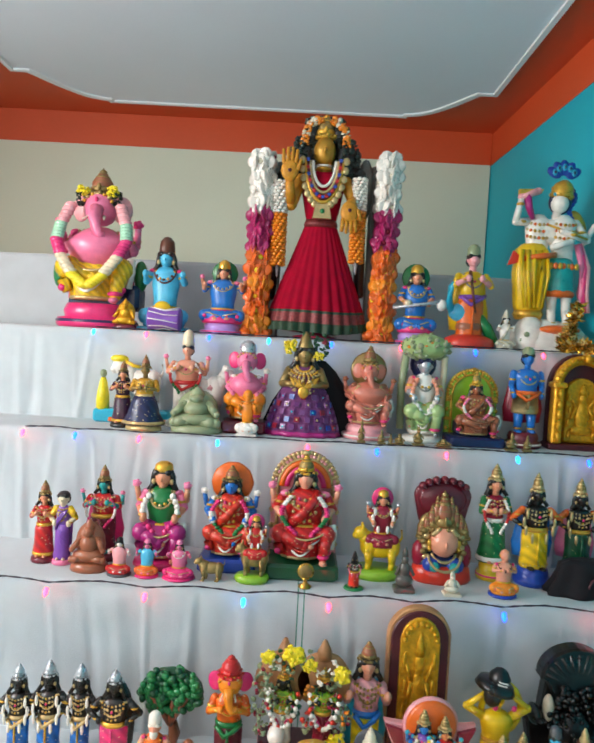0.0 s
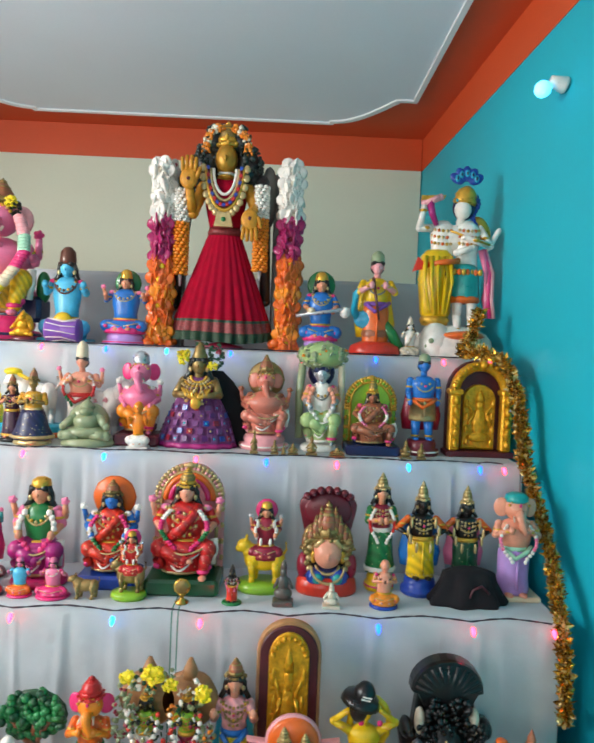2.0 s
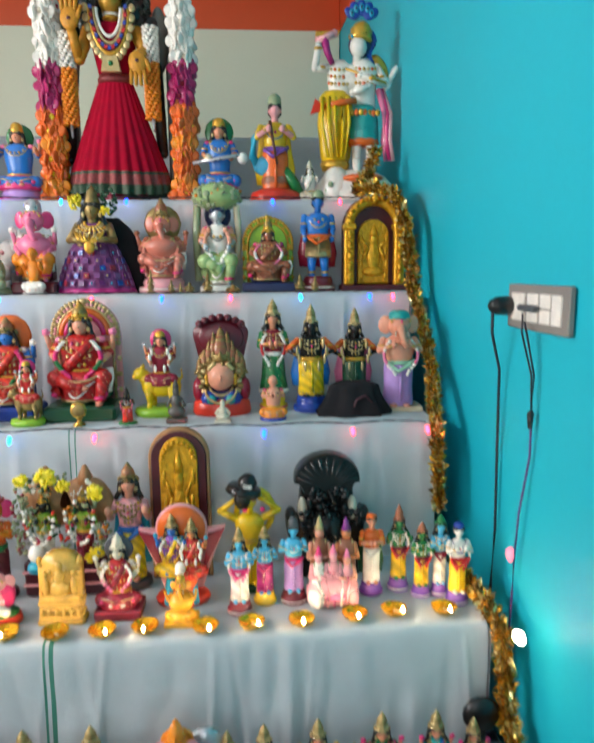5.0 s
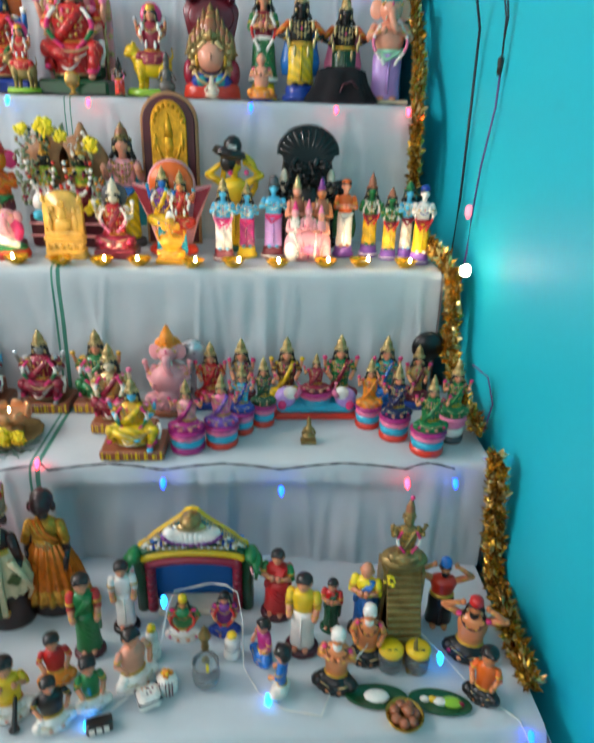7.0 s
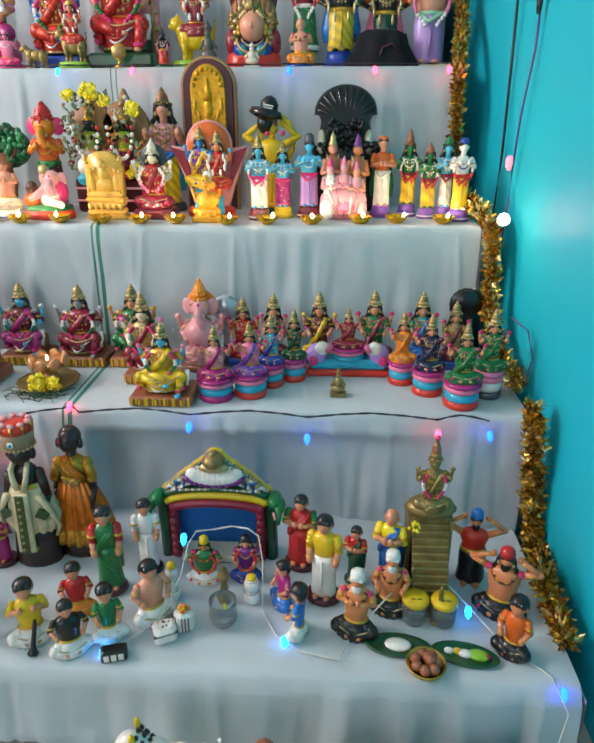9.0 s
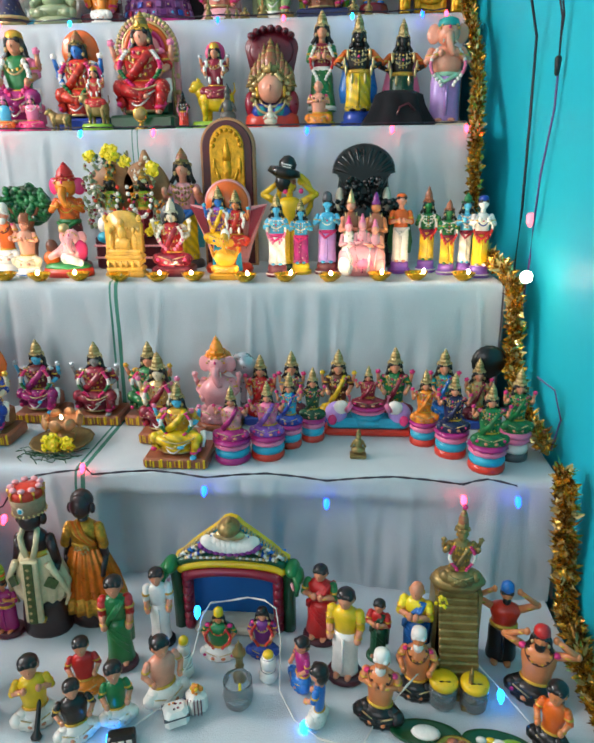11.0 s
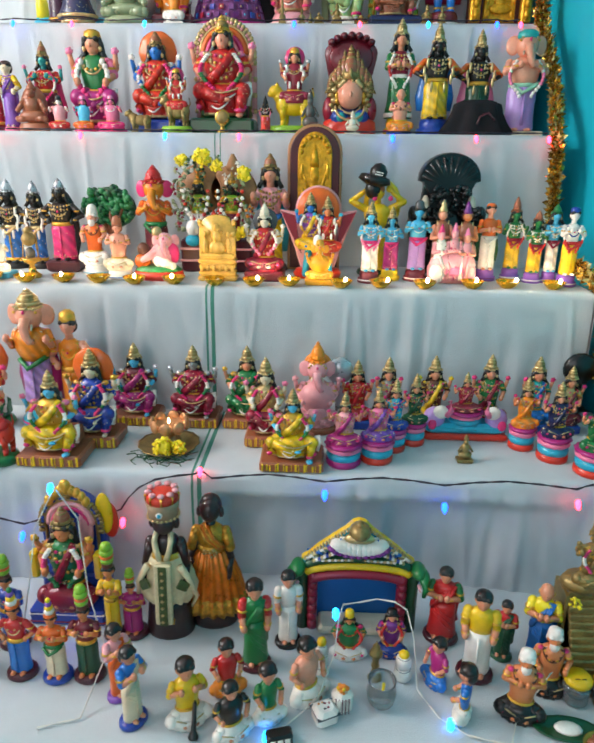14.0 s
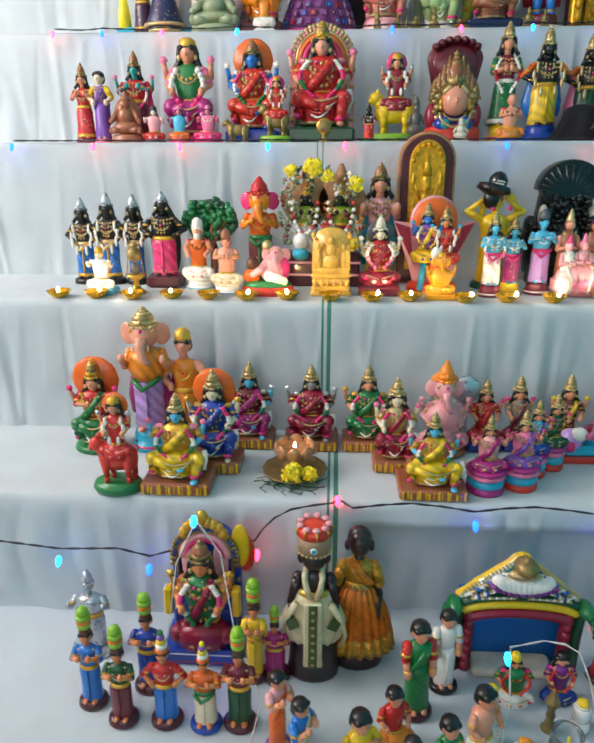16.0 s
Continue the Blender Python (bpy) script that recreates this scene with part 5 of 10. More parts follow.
def plaque(h, w):
    s = Shape()
    hw, rz = w * 0.5, w * 0.5
    tanrim = surface("tan_wood_edge", "b08054", 0.45, 0, 0.2, 40)
    out = [(-hw, 0), (hw, 0)] + arc(0, h - rz, hw, rz, 0, 180, 21)
    s.slab(out, -0.004, 0.016, tanrim)
    out = [(-hw * 0.9, 0.006), (hw * 0.9, 0.006)] + arc(0, h - rz, hw * 0.9, rz * 0.9, 0, 180, 21)
    s.slab(out, -0.009, 0.0, "wood")
    board, s = s, Shape()
    out = [(-hw * 0.62, h * 0.1), (hw * 0.62, h * 0.1)] + arc(0, h - rz * 1.05, hw * 0.62, rz * 0.78, 0, 180, 17)
    s.slab(out, -0.015, -0.006, "leafgold")
    relief(s, w * 0.6, h * 0.8, -0.016, "leafgold", 4, z0=h * 0.11)
    for x, z in arc(0, h - rz * 1.05, hw * 0.5, rz * 0.62, 10, 170, 9):
        s.ball((x, -0.016, z), (w * 0.04, 0.008, w * 0.04), "leafgold", small=True)
    for k in range(2):
        for j in range(5):
            s.ball((w * (-0.22 + 0.11 * j), -0.017, h * (0.15 + 0.09 * k)), (w * 0.05, 0.009, h * 0.03), "leafgold", small=True)
    return [("board", board), ("relief", s)]


def lion_rider(h, w, coat, robe, foot=None, halo="hotpink"):
    s = Shape()
    s.lathe([(w * 0.46, 0), (w * 0.5, h * 0.05), (w * 0.46, h * 0.1)], foot or "lime", sy=0.7, seg=20)
    merge(s, beast(h * 0.55, w * 0.95, coat), 0, 0, h * 0.06)
    merge(s, seated(h * 0.64, w * 0.66, "skin", robe, robe, crown="gold", crown_kind="cap", crown_top=0.1, base=("none", "red"), held="silver", halo=halo, halo_r=0.19, arms="lap", garlands=["white"]), w * 0.06, 0.0, h * 0.36)
    return s


def mirror_stand(h, w):
    s = Shape()
    s.lathe([(w * 0.4, 0), (w * 0.42, h * 0.06), (w * 0.16, h * 0.16), (w * 0.12, h * 0.3), (w * 0.25, h * 0.36), (w * 0.1, h * 0.42)], "brass", seg=14)
    s.lathe([(w * 0.5, 0), (w * 0.52, h * 0.03), (w * 0.48, h * 0.07)], "brass", c=(0, 0.0, h * 0.68), tilt=(90, 0, 0), seg=20)
    s.lathe([(w * 0.4, 0), (w * 0.38, h * 0.01)], "oldbrass", c=(0, -h * 0.07, h * 0.68), tilt=(90, 0, 0), seg=20)
    s.lathe([(w * 0.1, h * 0.9), (w * 0.05, h * 0.97), (0.0005, h)], "brass", seg=8)
    return s


def hooded_bust(h, w):
    s = Shape()
    s.lathe([(w * 0.5, 0), (w * 0.53, h * 0.03), (w * 0.5, h * 0.13), (w * 0.4, h * 0.17)], "scarlet", sy=0.6, seg=22)
    s.ball((0, 0, h * 0.16), (w * 0.45, w * 0.24, h * 0.13), "navy")
    for e in (-1, 1):
        s.ball((e * w * 0.19, -w * 0.16, h * 0.17), (w * 0.17, w * 0.14, h * 0.085), "royal")
        s.ball((e * w * 0.17, -w * 0.27, h * 0.17), (w * 0.09, w * 0.05, h * 0.05), "teal")
        s.ball((e * w * 0.4, 0, h * 0.25), (w * 0.12, w * 0.15, h * 0.13), "crimson")
    # serpent hood behind, its rim a row of small heads
    hood = [(-w * 0.4, h * 0.55), (w * 0.4, h * 0.55)] + arc(0, h * 0.8, w * 0.5, h * 0.17, -10, 190, 17)
    s.slab(hood, w * 0.12, w * 0.2, "maroon", False)
    s.ball((0, w * 0.13, h * 0.76), (w * 0.44, w * 0.07, h * 0.18), "maroon")
    for k in range(7):
        a = radians(38 + 104 * k / 6)
        s.ball((w * 0.47 * math.cos(a), w * 0.08, h * 0.8 + h * 0.17 * math.sin(a)), (w * 0.075, w * 0.1, h * 0.035), "maroon")
        s.ball((w * 0.45 * math.cos(a), -w * 0.01, h * 0.8 + h * 0.155 * math.sin(a)), (w * 0.04, w * 0.05, h * 0.018), "wine", small=True)
    # rows of small gilded crowns, tallest in the middle, over curling side locks
    for e in (-1, 1):
        s.ball((e * w * 0.25, w * 0.03, h * 0.45), (w * 0.2, w * 0.12, h * 0.2), "oldbrass")
        for k in range(4):
            merge_crown = Shape()
            crown_on(merge_crown, h * (0.52 - 0.035 * k), w * (0.1 - 0.008 * k), h * (0.83 - 0.085 * k), "oldbrass")
            merge(s, merge_crown, e * w * (0.12 + 0.085 * k), -w * (0.02 + 0.012 * k))
        for k in range(6):
            s.ball((e * w * (0.3 + 0.05 * (k % 2)), -w * 0.1, h * (0.24 + 0.05 * k)), (w * 0.075, w * 0.06, h * 0.032), "oldbrass" if k % 2 else "palegold", small=True)
        for k in range(5):
            s.ball((e * w * (0.2 - 0.02 * k), -w * 0.2, h * (0.47 + 0.012 * k)), (w * 0.05, w * 0.04, h * 0.02), "palegold", small=True)
    s.limb((0, 0, h * 0.2), (0, -w * 0.03, h * 0.3), w * 0.16, w * 0.14, "peach")
    s.ball((0, -w * 0.13, h * 0.39), (w * 0.25, w * 0.21, h * 0.145), "peach")
    s.ball((0, -w * 0.15, h * 0.34), (w * 0.17, w * 0.15, h * 0.075), "peach")
    s.ball((0, -w * 0.325, h * 0.39), (w * 0.03, w * 0.035, h * 0.035), "peach", small=True)
    s.ball((0, -w * 0.02, h * 0.45), (w * 0.25, w * 0.2, h * 0.1), "black")
    crown_on(s, h * 0.475, w * 0.19, h * 0.88, "oldbrass")
    for e in (-1, 1):
        s.ball((e * w * 0.25, -w * 0.16, h * 0.38), (w * 0.045, w * 0.04, h * 0.04), "gold", small=True)
        s.ball((e * w * 0.25, -w * 0.17, h * 0.33), (w * 0.035, w * 0.03, h * 0.03), "gold", small=True)
    necklace(s, (0, -w * 0.08, h * 0.28), w * 0.2, h * 0.07, "palegold", h * 0.015)
    necklace(s, (0, -w * 0.12, h * 0.28), w * 0.28, h * 0.14, "palegold", h * 0.014)
    return s


def cloth_bundle(h, w):
    s = Shape()
    velvet = surface("black_velvet", "0d0a10", 0.9, 0, 0.2, 30, 0.3)
    s.lathe([(w * 0.48, 0), (w * 0.5, h * 0.1), (w * 0.42, h * 0.35), (w * 0.36, h * 0.6), (w * 0.33, h * 0.85), (w * 0.2, h * 0.96), (w * 0.02, h * 0.9)], velvet, sy=0.42, seg=48, ripple=0.13, lobes=7)
    s.tube([(-w * 0.05, -w * 0.17, h * 0.1), (w * 0.02, -w * 0.18, h * 0.5), (w * 0.14, -w * 0.16, h * 0.6), (w * 0.24, -w * 0.17, h * 0.4)], 0.003, "wine", 6)
    return s


def oil_lamp_idol(h, w):
    s = Shape()
    s.lathe([(w * 0.4, 0), (w * 0.44, h * 0.05), (w * 0.2, h * 0.12), (w * 0.12, h * 0.26), (w * 0.46, h * 0.34), (w * 0.5, h * 0.38), (w * 0.3, h * 0.4)], "brass", seg=16)
    s.ball((0, 0, h * 0.48), (w * 0.24, w * 0.24, h * 0.13), "stone")
    s.ball((0, 0, h * 0.76), (w * 0.36, w * 0.36, h * 0.14), "oldbrass")
    s.lathe([(w * 0.16, h * 0.86), (w * 0.24, h * 0.93), (w * 0.1, h)], "oldbrass", seg=12)
    for e in (-1, 1):
        s.limb((e * w * 0.42, 0, h * 0.36), (e * w * 0.3, 0, h * 0.74), w * 0.03, w * 0.03, "brass")
    return s


def toy_tree(h, w):
    s = Shape()
    s.tube([(0, 0, 0), (0.01, 0, h * 0.3), (0, 0, h * 0.55)], w * 0.1, "clay", 9, w * 0.06)
    for e, x in ((-1, -0.25), (1, 0.24), (0.3, 0.05)):
        s.limb((0, -0.004, h * 0.42), (w * x, -0.012, h * 0.7), w * 0.05, w * 0.025, "clay")
    rng = random.Random(2)
    for k in range(190):
        a, q = rng.uniform(0, 2 * math.pi), math.sqrt(rng.uniform(0, 1))
        x, z = w * 0.41 * q * math.cos(a), h * 0.7 + h * 0.25 * q * math.sin(a) * (1 if math.sin(a) > 0 else 0.75)
        s.ball((x, rng.uniform(-0.012, 0.008) - 0.01 * (1 - q), z), (w * 0.06, w * 0.05, w * 0.045), "green" if k % 4 else "darkgreen", (0, rng.uniform(0, 90), 0), small=True)
    s.ball((0, 0.012, h * 0.7), (w * 0.42, w * 0.07, h * 0.24), "darkgreen")
    return s


def recliner(h, w):
    s = Shape()
    s.lathe([(w * 0.48, 0), (w * 0.5, h * 0.06), (w * 0.47, h * 0.16)], "scarlet", sy=0.6, seg=22)
    s.lathe([(w * 0.44, h * 0.15), (w * 0.45, h * 0.2), (w * 0.36, h * 0.26)], "green", sy=0.6, seg=22)
    s.ball((w * 0.1, 0, h * 0.46), (w * 0.26, w * 0.2, h * 0.24), "rose")
    s.ball((w * 0.26, 0, h * 0.5), (w * 0.16, w * 0.14, h * 0.24), "hotpink")
    elephant_head(s, (0.02, -w * 0.05, h * 0.74), w * 0.15, "rose", "rose")
    crown_on(s, h * 0.84, w * 0.09, h, "palegold", "cap")
    s.limb((w * 0.05, -w * 0.15, h * 0.36), (w * 0.32, -w * 0.18, h * 0.28), h * 0.11, h * 0.07, "white")
    s.limb((-w * 0.02, -w * 0.1, h * 0.52), (-w * 0.26, -w * 0.12, h * 0.38), h * 0.09, h * 0.06, "rose")
    s.ball((-w * 0.3, -w * 0.02, h * 0.34), (w * 0.16, w * 0.13, h * 0.15), "orange")
    s.ball((-w * 0.28, 0, h * 0.56), (w * 0.12, w * 0.1, h * 0.14), "brown")
    return s


def garlanded_pair(h, w):
    s = Shape()
    wood2 = surface("carved_tan_wood", "a8764c", 0.5, 0, 0.3, 60, 0.4)
    s.box((0, 0.0, h * 0.14), (w * 0.9, w * 0.32, h * 0.28), "wine", 0.08)
    for k in (0.1, 0.2):
        s.box((0, -0.003, h * k), (w * 0.92, w * 0.33, h * 0.018), "rose", 0.2)
    for e in (-1, 1):
        cx = e * w * 0.21
        s.lathe([(w * 0.29, 0), (w * 0.3, 0.008), (w * 0.27, 0.018)], wood2, c=(cx, 0.015, h * 0.68), tilt=(90, 0, 0), seg=30, ripple=0.025, lobes=24)
        s.lathe([(w * 0.1, h * 0.84), (w * 0.07, h * 0.9), (0.004, h * 0.97)], wood2, c=(cx, 0.01, 0), seg=10)
        merge(s, standing(h * 0.56, w * 0.3, "black", "lime", "white" if e < 0 else "crimson", crown="gold", base=("none", "gold"), garlands=["white", "hotpink", "darkgreen", "white", "hotpink"], arms="front", beads="gold"), cx, -0.02, h * 0.27)
    rng = random.Random(8)
    for x, z, r in ((-0.38, 0.92, 0.07), (-0.12, 0.94, 0.1), (0.05, 0.88, 0.07), (0.38, 0.82, 0.08), (0.36, 0.36, 0.07), (0.28, 0.32, 0.05)):
        s.ball((x * w, -0.045, z * h), (r * w * 0.9, r * w * 0.4, r * w * 0.9), "lemon")
        s.scatter((x * w, -0.045, z * h), (r * w, r * w * 0.5, r * w), 30, r * w * 0.3, "lemon", rng)
    for x, z in ((-0.44, 0.7), (-0.46, 0.55), (-0.4, 0.82), (-0.42, 0.42), (0.42, 0.5), (0.38, 0.4), (0.3, 0.72), (-0.34, 0.62)):
        s.scatter((x * w, -0.03, z * h), (w * 0.07, 0.02, h * 0.07), 16, w * 0.028, "sage", rng, 0.3)
        s.scatter((x * w, -0.035, z * h), (w * 0.06, 0.02, h * 0.06), 5, w * 0.02, "crimson", rng)
    for k in range(26):
        x, z = rng.uniform(-0.46, 0.46), rng.uniform(0.36, 0.95)
        s.scatter((x * w, -0.025 - 0.02 * rng.random(), z * h), (w * 0.05, 0.015, h * 0.045), 9, w * 0.022, ("sage", "darkgreen", "white", "saffron", "crimson", "sage")[k % 6], rng, 0.35)
    for e in (-1, 1):
        for k in range(15):
            a = math.pi * k / 14
            s.ball((w * (e * 0.21 + 0.15 * math.cos(a)), -0.05, h * (0.68 - 0.24 * math.sin(a))), (w * 0.026, w * 0.02, w * 0.026), "white" if k % 4 else "scarlet", small=True)
    s.ball((-w * 0.26, -0.05, h * 0.38), (w * 0.09, 0.02, h * 0.07), "white")
    s.ball((-w * 0.26, -0.055, h * 0.28), (w * 0.1, 0.02, h * 0.05), "turq")
    s.scatter((0.01, -0.05, h * 0.5), (w * 0.05, 0.02, h * 0.04), 10, w * 0.025, "scarlet", rng)
    return s


def jelly_block(h, w):
    s = Shape()
    hw = w * 0.44
    for z, g in ((0.04, 1.08), (0.12, 1.0), (0.22, 0.97), (0.3, 1.02), (0.37, 0.94)):
        s.box((0, 0, h * z), (hw * 2 * g, w * 0.4, h * 0.09), "jelly", 0.3)
    out = [(-hw, h * 0.36), (hw, h * 0.36), (hw * 0.97, h * 0.78)] + arc(0, h * 0.86, hw * 0.8, h * 0.12, 0, 180, 11) + [(-hw * 0.97, h * 0.78)]
    s.slab(out, -w * 0.1, w * 0.16, "jelly", False)
    # crowded relief: a seated form between two attendants, with scrolls above
    s.ball((0, -w * 0.12, h * 0.5), (w * 0.2, w * 0.09, h * 0.11), "jelly")
    s.ball((0, -w * 0.13, h * 0.66), (w * 0.11, w * 0.08, h * 0.1), "jelly")
    s.ball((0, -w * 0.12, h * 0.8), (w * 0.08, w * 0.06, h * 0.07), "jelly")
    rng = random.Random(4)
    for e in (-1, 1):
        s.ball((e * w * 0.28, -w * 0.11, h * 0.52), (w * 0.07, w * 0.06, h * 0.13), "jelly")
        s.ball((e * w * 0.28, -w * 0.12, h * 0.7), (w * 0.05, w * 0.05, h * 0.05), "jelly")
        for k in range(7):
            s.ball((e * w * rng.uniform(0.1, 0.42), -w * 0.1, h * rng.uniform(0.38, 0.93)), (w * rng.uniform(0.03, 0.06), w * 0.04, h * rng.uniform(0.02, 0.045)), "jelly", small=True)
        s.ball((e * w * 0.4, -w * 0.02, h * 0.86), (w * 0.06, w * 0.08, h * 0.06), "jelly")
    for k in range(6):
        s.ball((w * (-0.36 + 0.145 * k), -w * 0.2, h * 0.2), (w * 0.05, w * 0.04, h * 0.05), "jelly", small=True)
    return s


def winged_couple(h, w):
    s = Shape()
    s.lathe([(w * 0.3, 0), (w * 0.32, h * 0.05), (w * 0.28, h * 0.1)], "scarlet", sy=0.6)
    out = [(-w * 0.2, h * 0.02), (w * 0.2, h * 0.02), (w * 0.3, h * 0.3), (w * 0.5, h * 0.72), (w * 0.3, h * 0.7), (-w * 0.3, h * 0.7), (-w * 0.5, h * 0.72), (-w * 0.3, h * 0.3)]
    s.slab(out, 0.012, 0.028, "rose")
    for e in (-1, 1):
        wing = [(e * w * 0.22, h * 0.25), (e * w * 0.49, h * 0.71), (e * w * 0.3, h * 0.66)]
        s.slab(wing if e > 0 else wing[::-1], 0.004, 0.016, "crimson")
    s.lathe([(w * 0.27, 0), (w * 0.28, 0.006), (w * 0.25, 0.014)], "orange", c=(0, 0.01, h * 0.73), tilt=(90, 0, 0), seg=28)
    s.lathe([(w * 0.275, 0), (w * 0.3, 0.004), (w * 0.28, 0.012)], "rose", c=(0, 0.015, h * 0.73), tilt=(90, 0, 0), seg=28)
    merge(s, seated(h * 0.6, w * 0.4, "blue", "violet", "yellow", crown="palegold", base=("none", "red"), held="turq", garlands=["white", "gold"]), -w * 0.1, -0.012, h * 0.32)
    merge(s, seated(h * 0.58, w * 0.38, "tan", "red", "scarlet", crown="palegold", base=("none", "red"), held="turq", garlands=["white"]), w * 0.12, -0.016, h * 0.3)
    s.ball((0.01, -0.02, h * 0.24), (w * 0.13, w * 0.1, h * 0.2), "orange")
    s.ball((0, -0.04, h * 0.42), (w * 0.06, w * 0.06, h * 0.07), "white")
    for e in (-1, 1):
        s.limb((e * w * 0.12, -0.02, h * 0.3), (e * w * 0.16, -0.03, h * 0.06), w * 0.05, w * 0.04, "turq")
    return s


def emblem_bearer(h, w):
    s = standing(h * 0.86, w * 0.8, "yellow", "yellow", "yellow", crown="clay", crown_kind="cap", crown_top=0.05, base=("round", "darkgreen"), arms="raised", hair="clay", beads=None, belly=0.1)
    s.ball((-w * 0.12, -0.01, h * 0.8), (w * 0.16, w * 0.14, h * 0.09), "gloss")
    s.lathe([(w * 0.14, 0), (w * 0.34, h * 0.04), (w * 0.3, h * 0.09), (w * 0.18, h * 0.1)], "gloss", c=(-w * 0.12, -0.012, h * 0.83), tilt=(0, 12, 0))
    s.lathe([(w * 0.17, 0), (w * 0.18, h * 0.1), (w * 0.1, h * 0.15), (0.001, h * 0.165)], "gloss", c=(-w * 0.06, -0.012, h * 0.87), tilt=(0, 12, 0))
    for k in range(3):
        s.box((-w * 0.045 + 0.002 * k, -0.012 - w * 0.175, h * (0.91 + 0.02 * k)), (w * 0.16, 0.003, h * 0.01), "white", 0.1, (0, 12, 0))
    pts = [(x, 0.012, z) for x, z in arc(w * 0.1, h * 0.66, w * 0.34, h * 0.2, -70, 250, 15)]
    s.tube(pts, w * 0.06, "yellow", 8)
    for e in (-1, 1):
        s.ball((e * w * 0.16 + 0.01, -w * 0.15, h * 0.72), (w * 0.05, w * 0.02, h * 0.025), "hotpink", small=True)
    return s


def black_throne(h, w):
    s = Shape()
    s.box((0, 0, h * 0.1), (w * 0.8, w * 0.25, h * 0.2), "gloss", 0.15)
    s.slab([(-w * 0.42, h * 0.1), (w * 0.42, h * 0.1), (w * 0.5, h * 0.52), (w * 0.42, h * 0.54), (w * 0.36, h * 0.48), (w * 0.3, h * 0.8), (-w * 0.3, h * 0.8), (-w * 0.36, h * 0.48), (-w * 0.46, h * 0.48), (-w * 0.5, h * 0.42)], 0.0, 0.03, "gloss")
    # fan-shaped hood
    fan = [(-w * 0.26, h * 0.66), (w * 0.26, h * 0.66), (w * 0.34, h * 0.76), (w * 0.4, h * 0.77)] + arc(0, h * 0.78, w * 0.4, h * 0.22, 0, 180, 15)[1:-1] + [(-w * 0.4, h * 0.77), (-w * 0.34, h * 0.76)]
    s.slab(fan, -0.018, 0.02, "gloss")
    for k in range(11):
        a = radians(12 + 156 * k / 10)
        s.tube([(w * 0.02 * math.cos(a), -0.014, h * 0.72), (w * 0.37 * math.cos(a), -0.016, h * 0.77 + h * 0.2 * math.sin(a))], w * 0.01, "gloss", 6, w * 0.03)
    rng = random.Random(19)
    for x, z, r in ((0, 0.6, 0.24), (-0.3, 0.5, 0.12), (0.32, 0.5, 0.12), (0, 0.4, 0.3), (0.14, 0.68, 0.1), (-0.14, 0.68, 0.1)):
        s.scatter((w * x, -0.022, h * z), (w * r, 0.016, h * r * 0.45), int(130 * r) + 8, w * 0.04, "gloss", rng, 0.6)
    for e in (-1, 1):
        s.ball((e * w * 0.3, -0.012, h * 0.56), (w * 0.06, 0.015, h * 0.1), "ivory")
        s.ball((e * w * 0.44, -0.005, h * 0.5), (w * 0.07, 0.025, h * 0.07), "gloss")
    s.ball((0.0, -0.015, h * 0.5), (w * 0.07, 0.012, h * 0.035), "grey", (0, -30, 0))
    s.ball((0, -0.01, h * 0.35), (w * 0.26, 0.03, h * 0.2), "gloss")
    return s


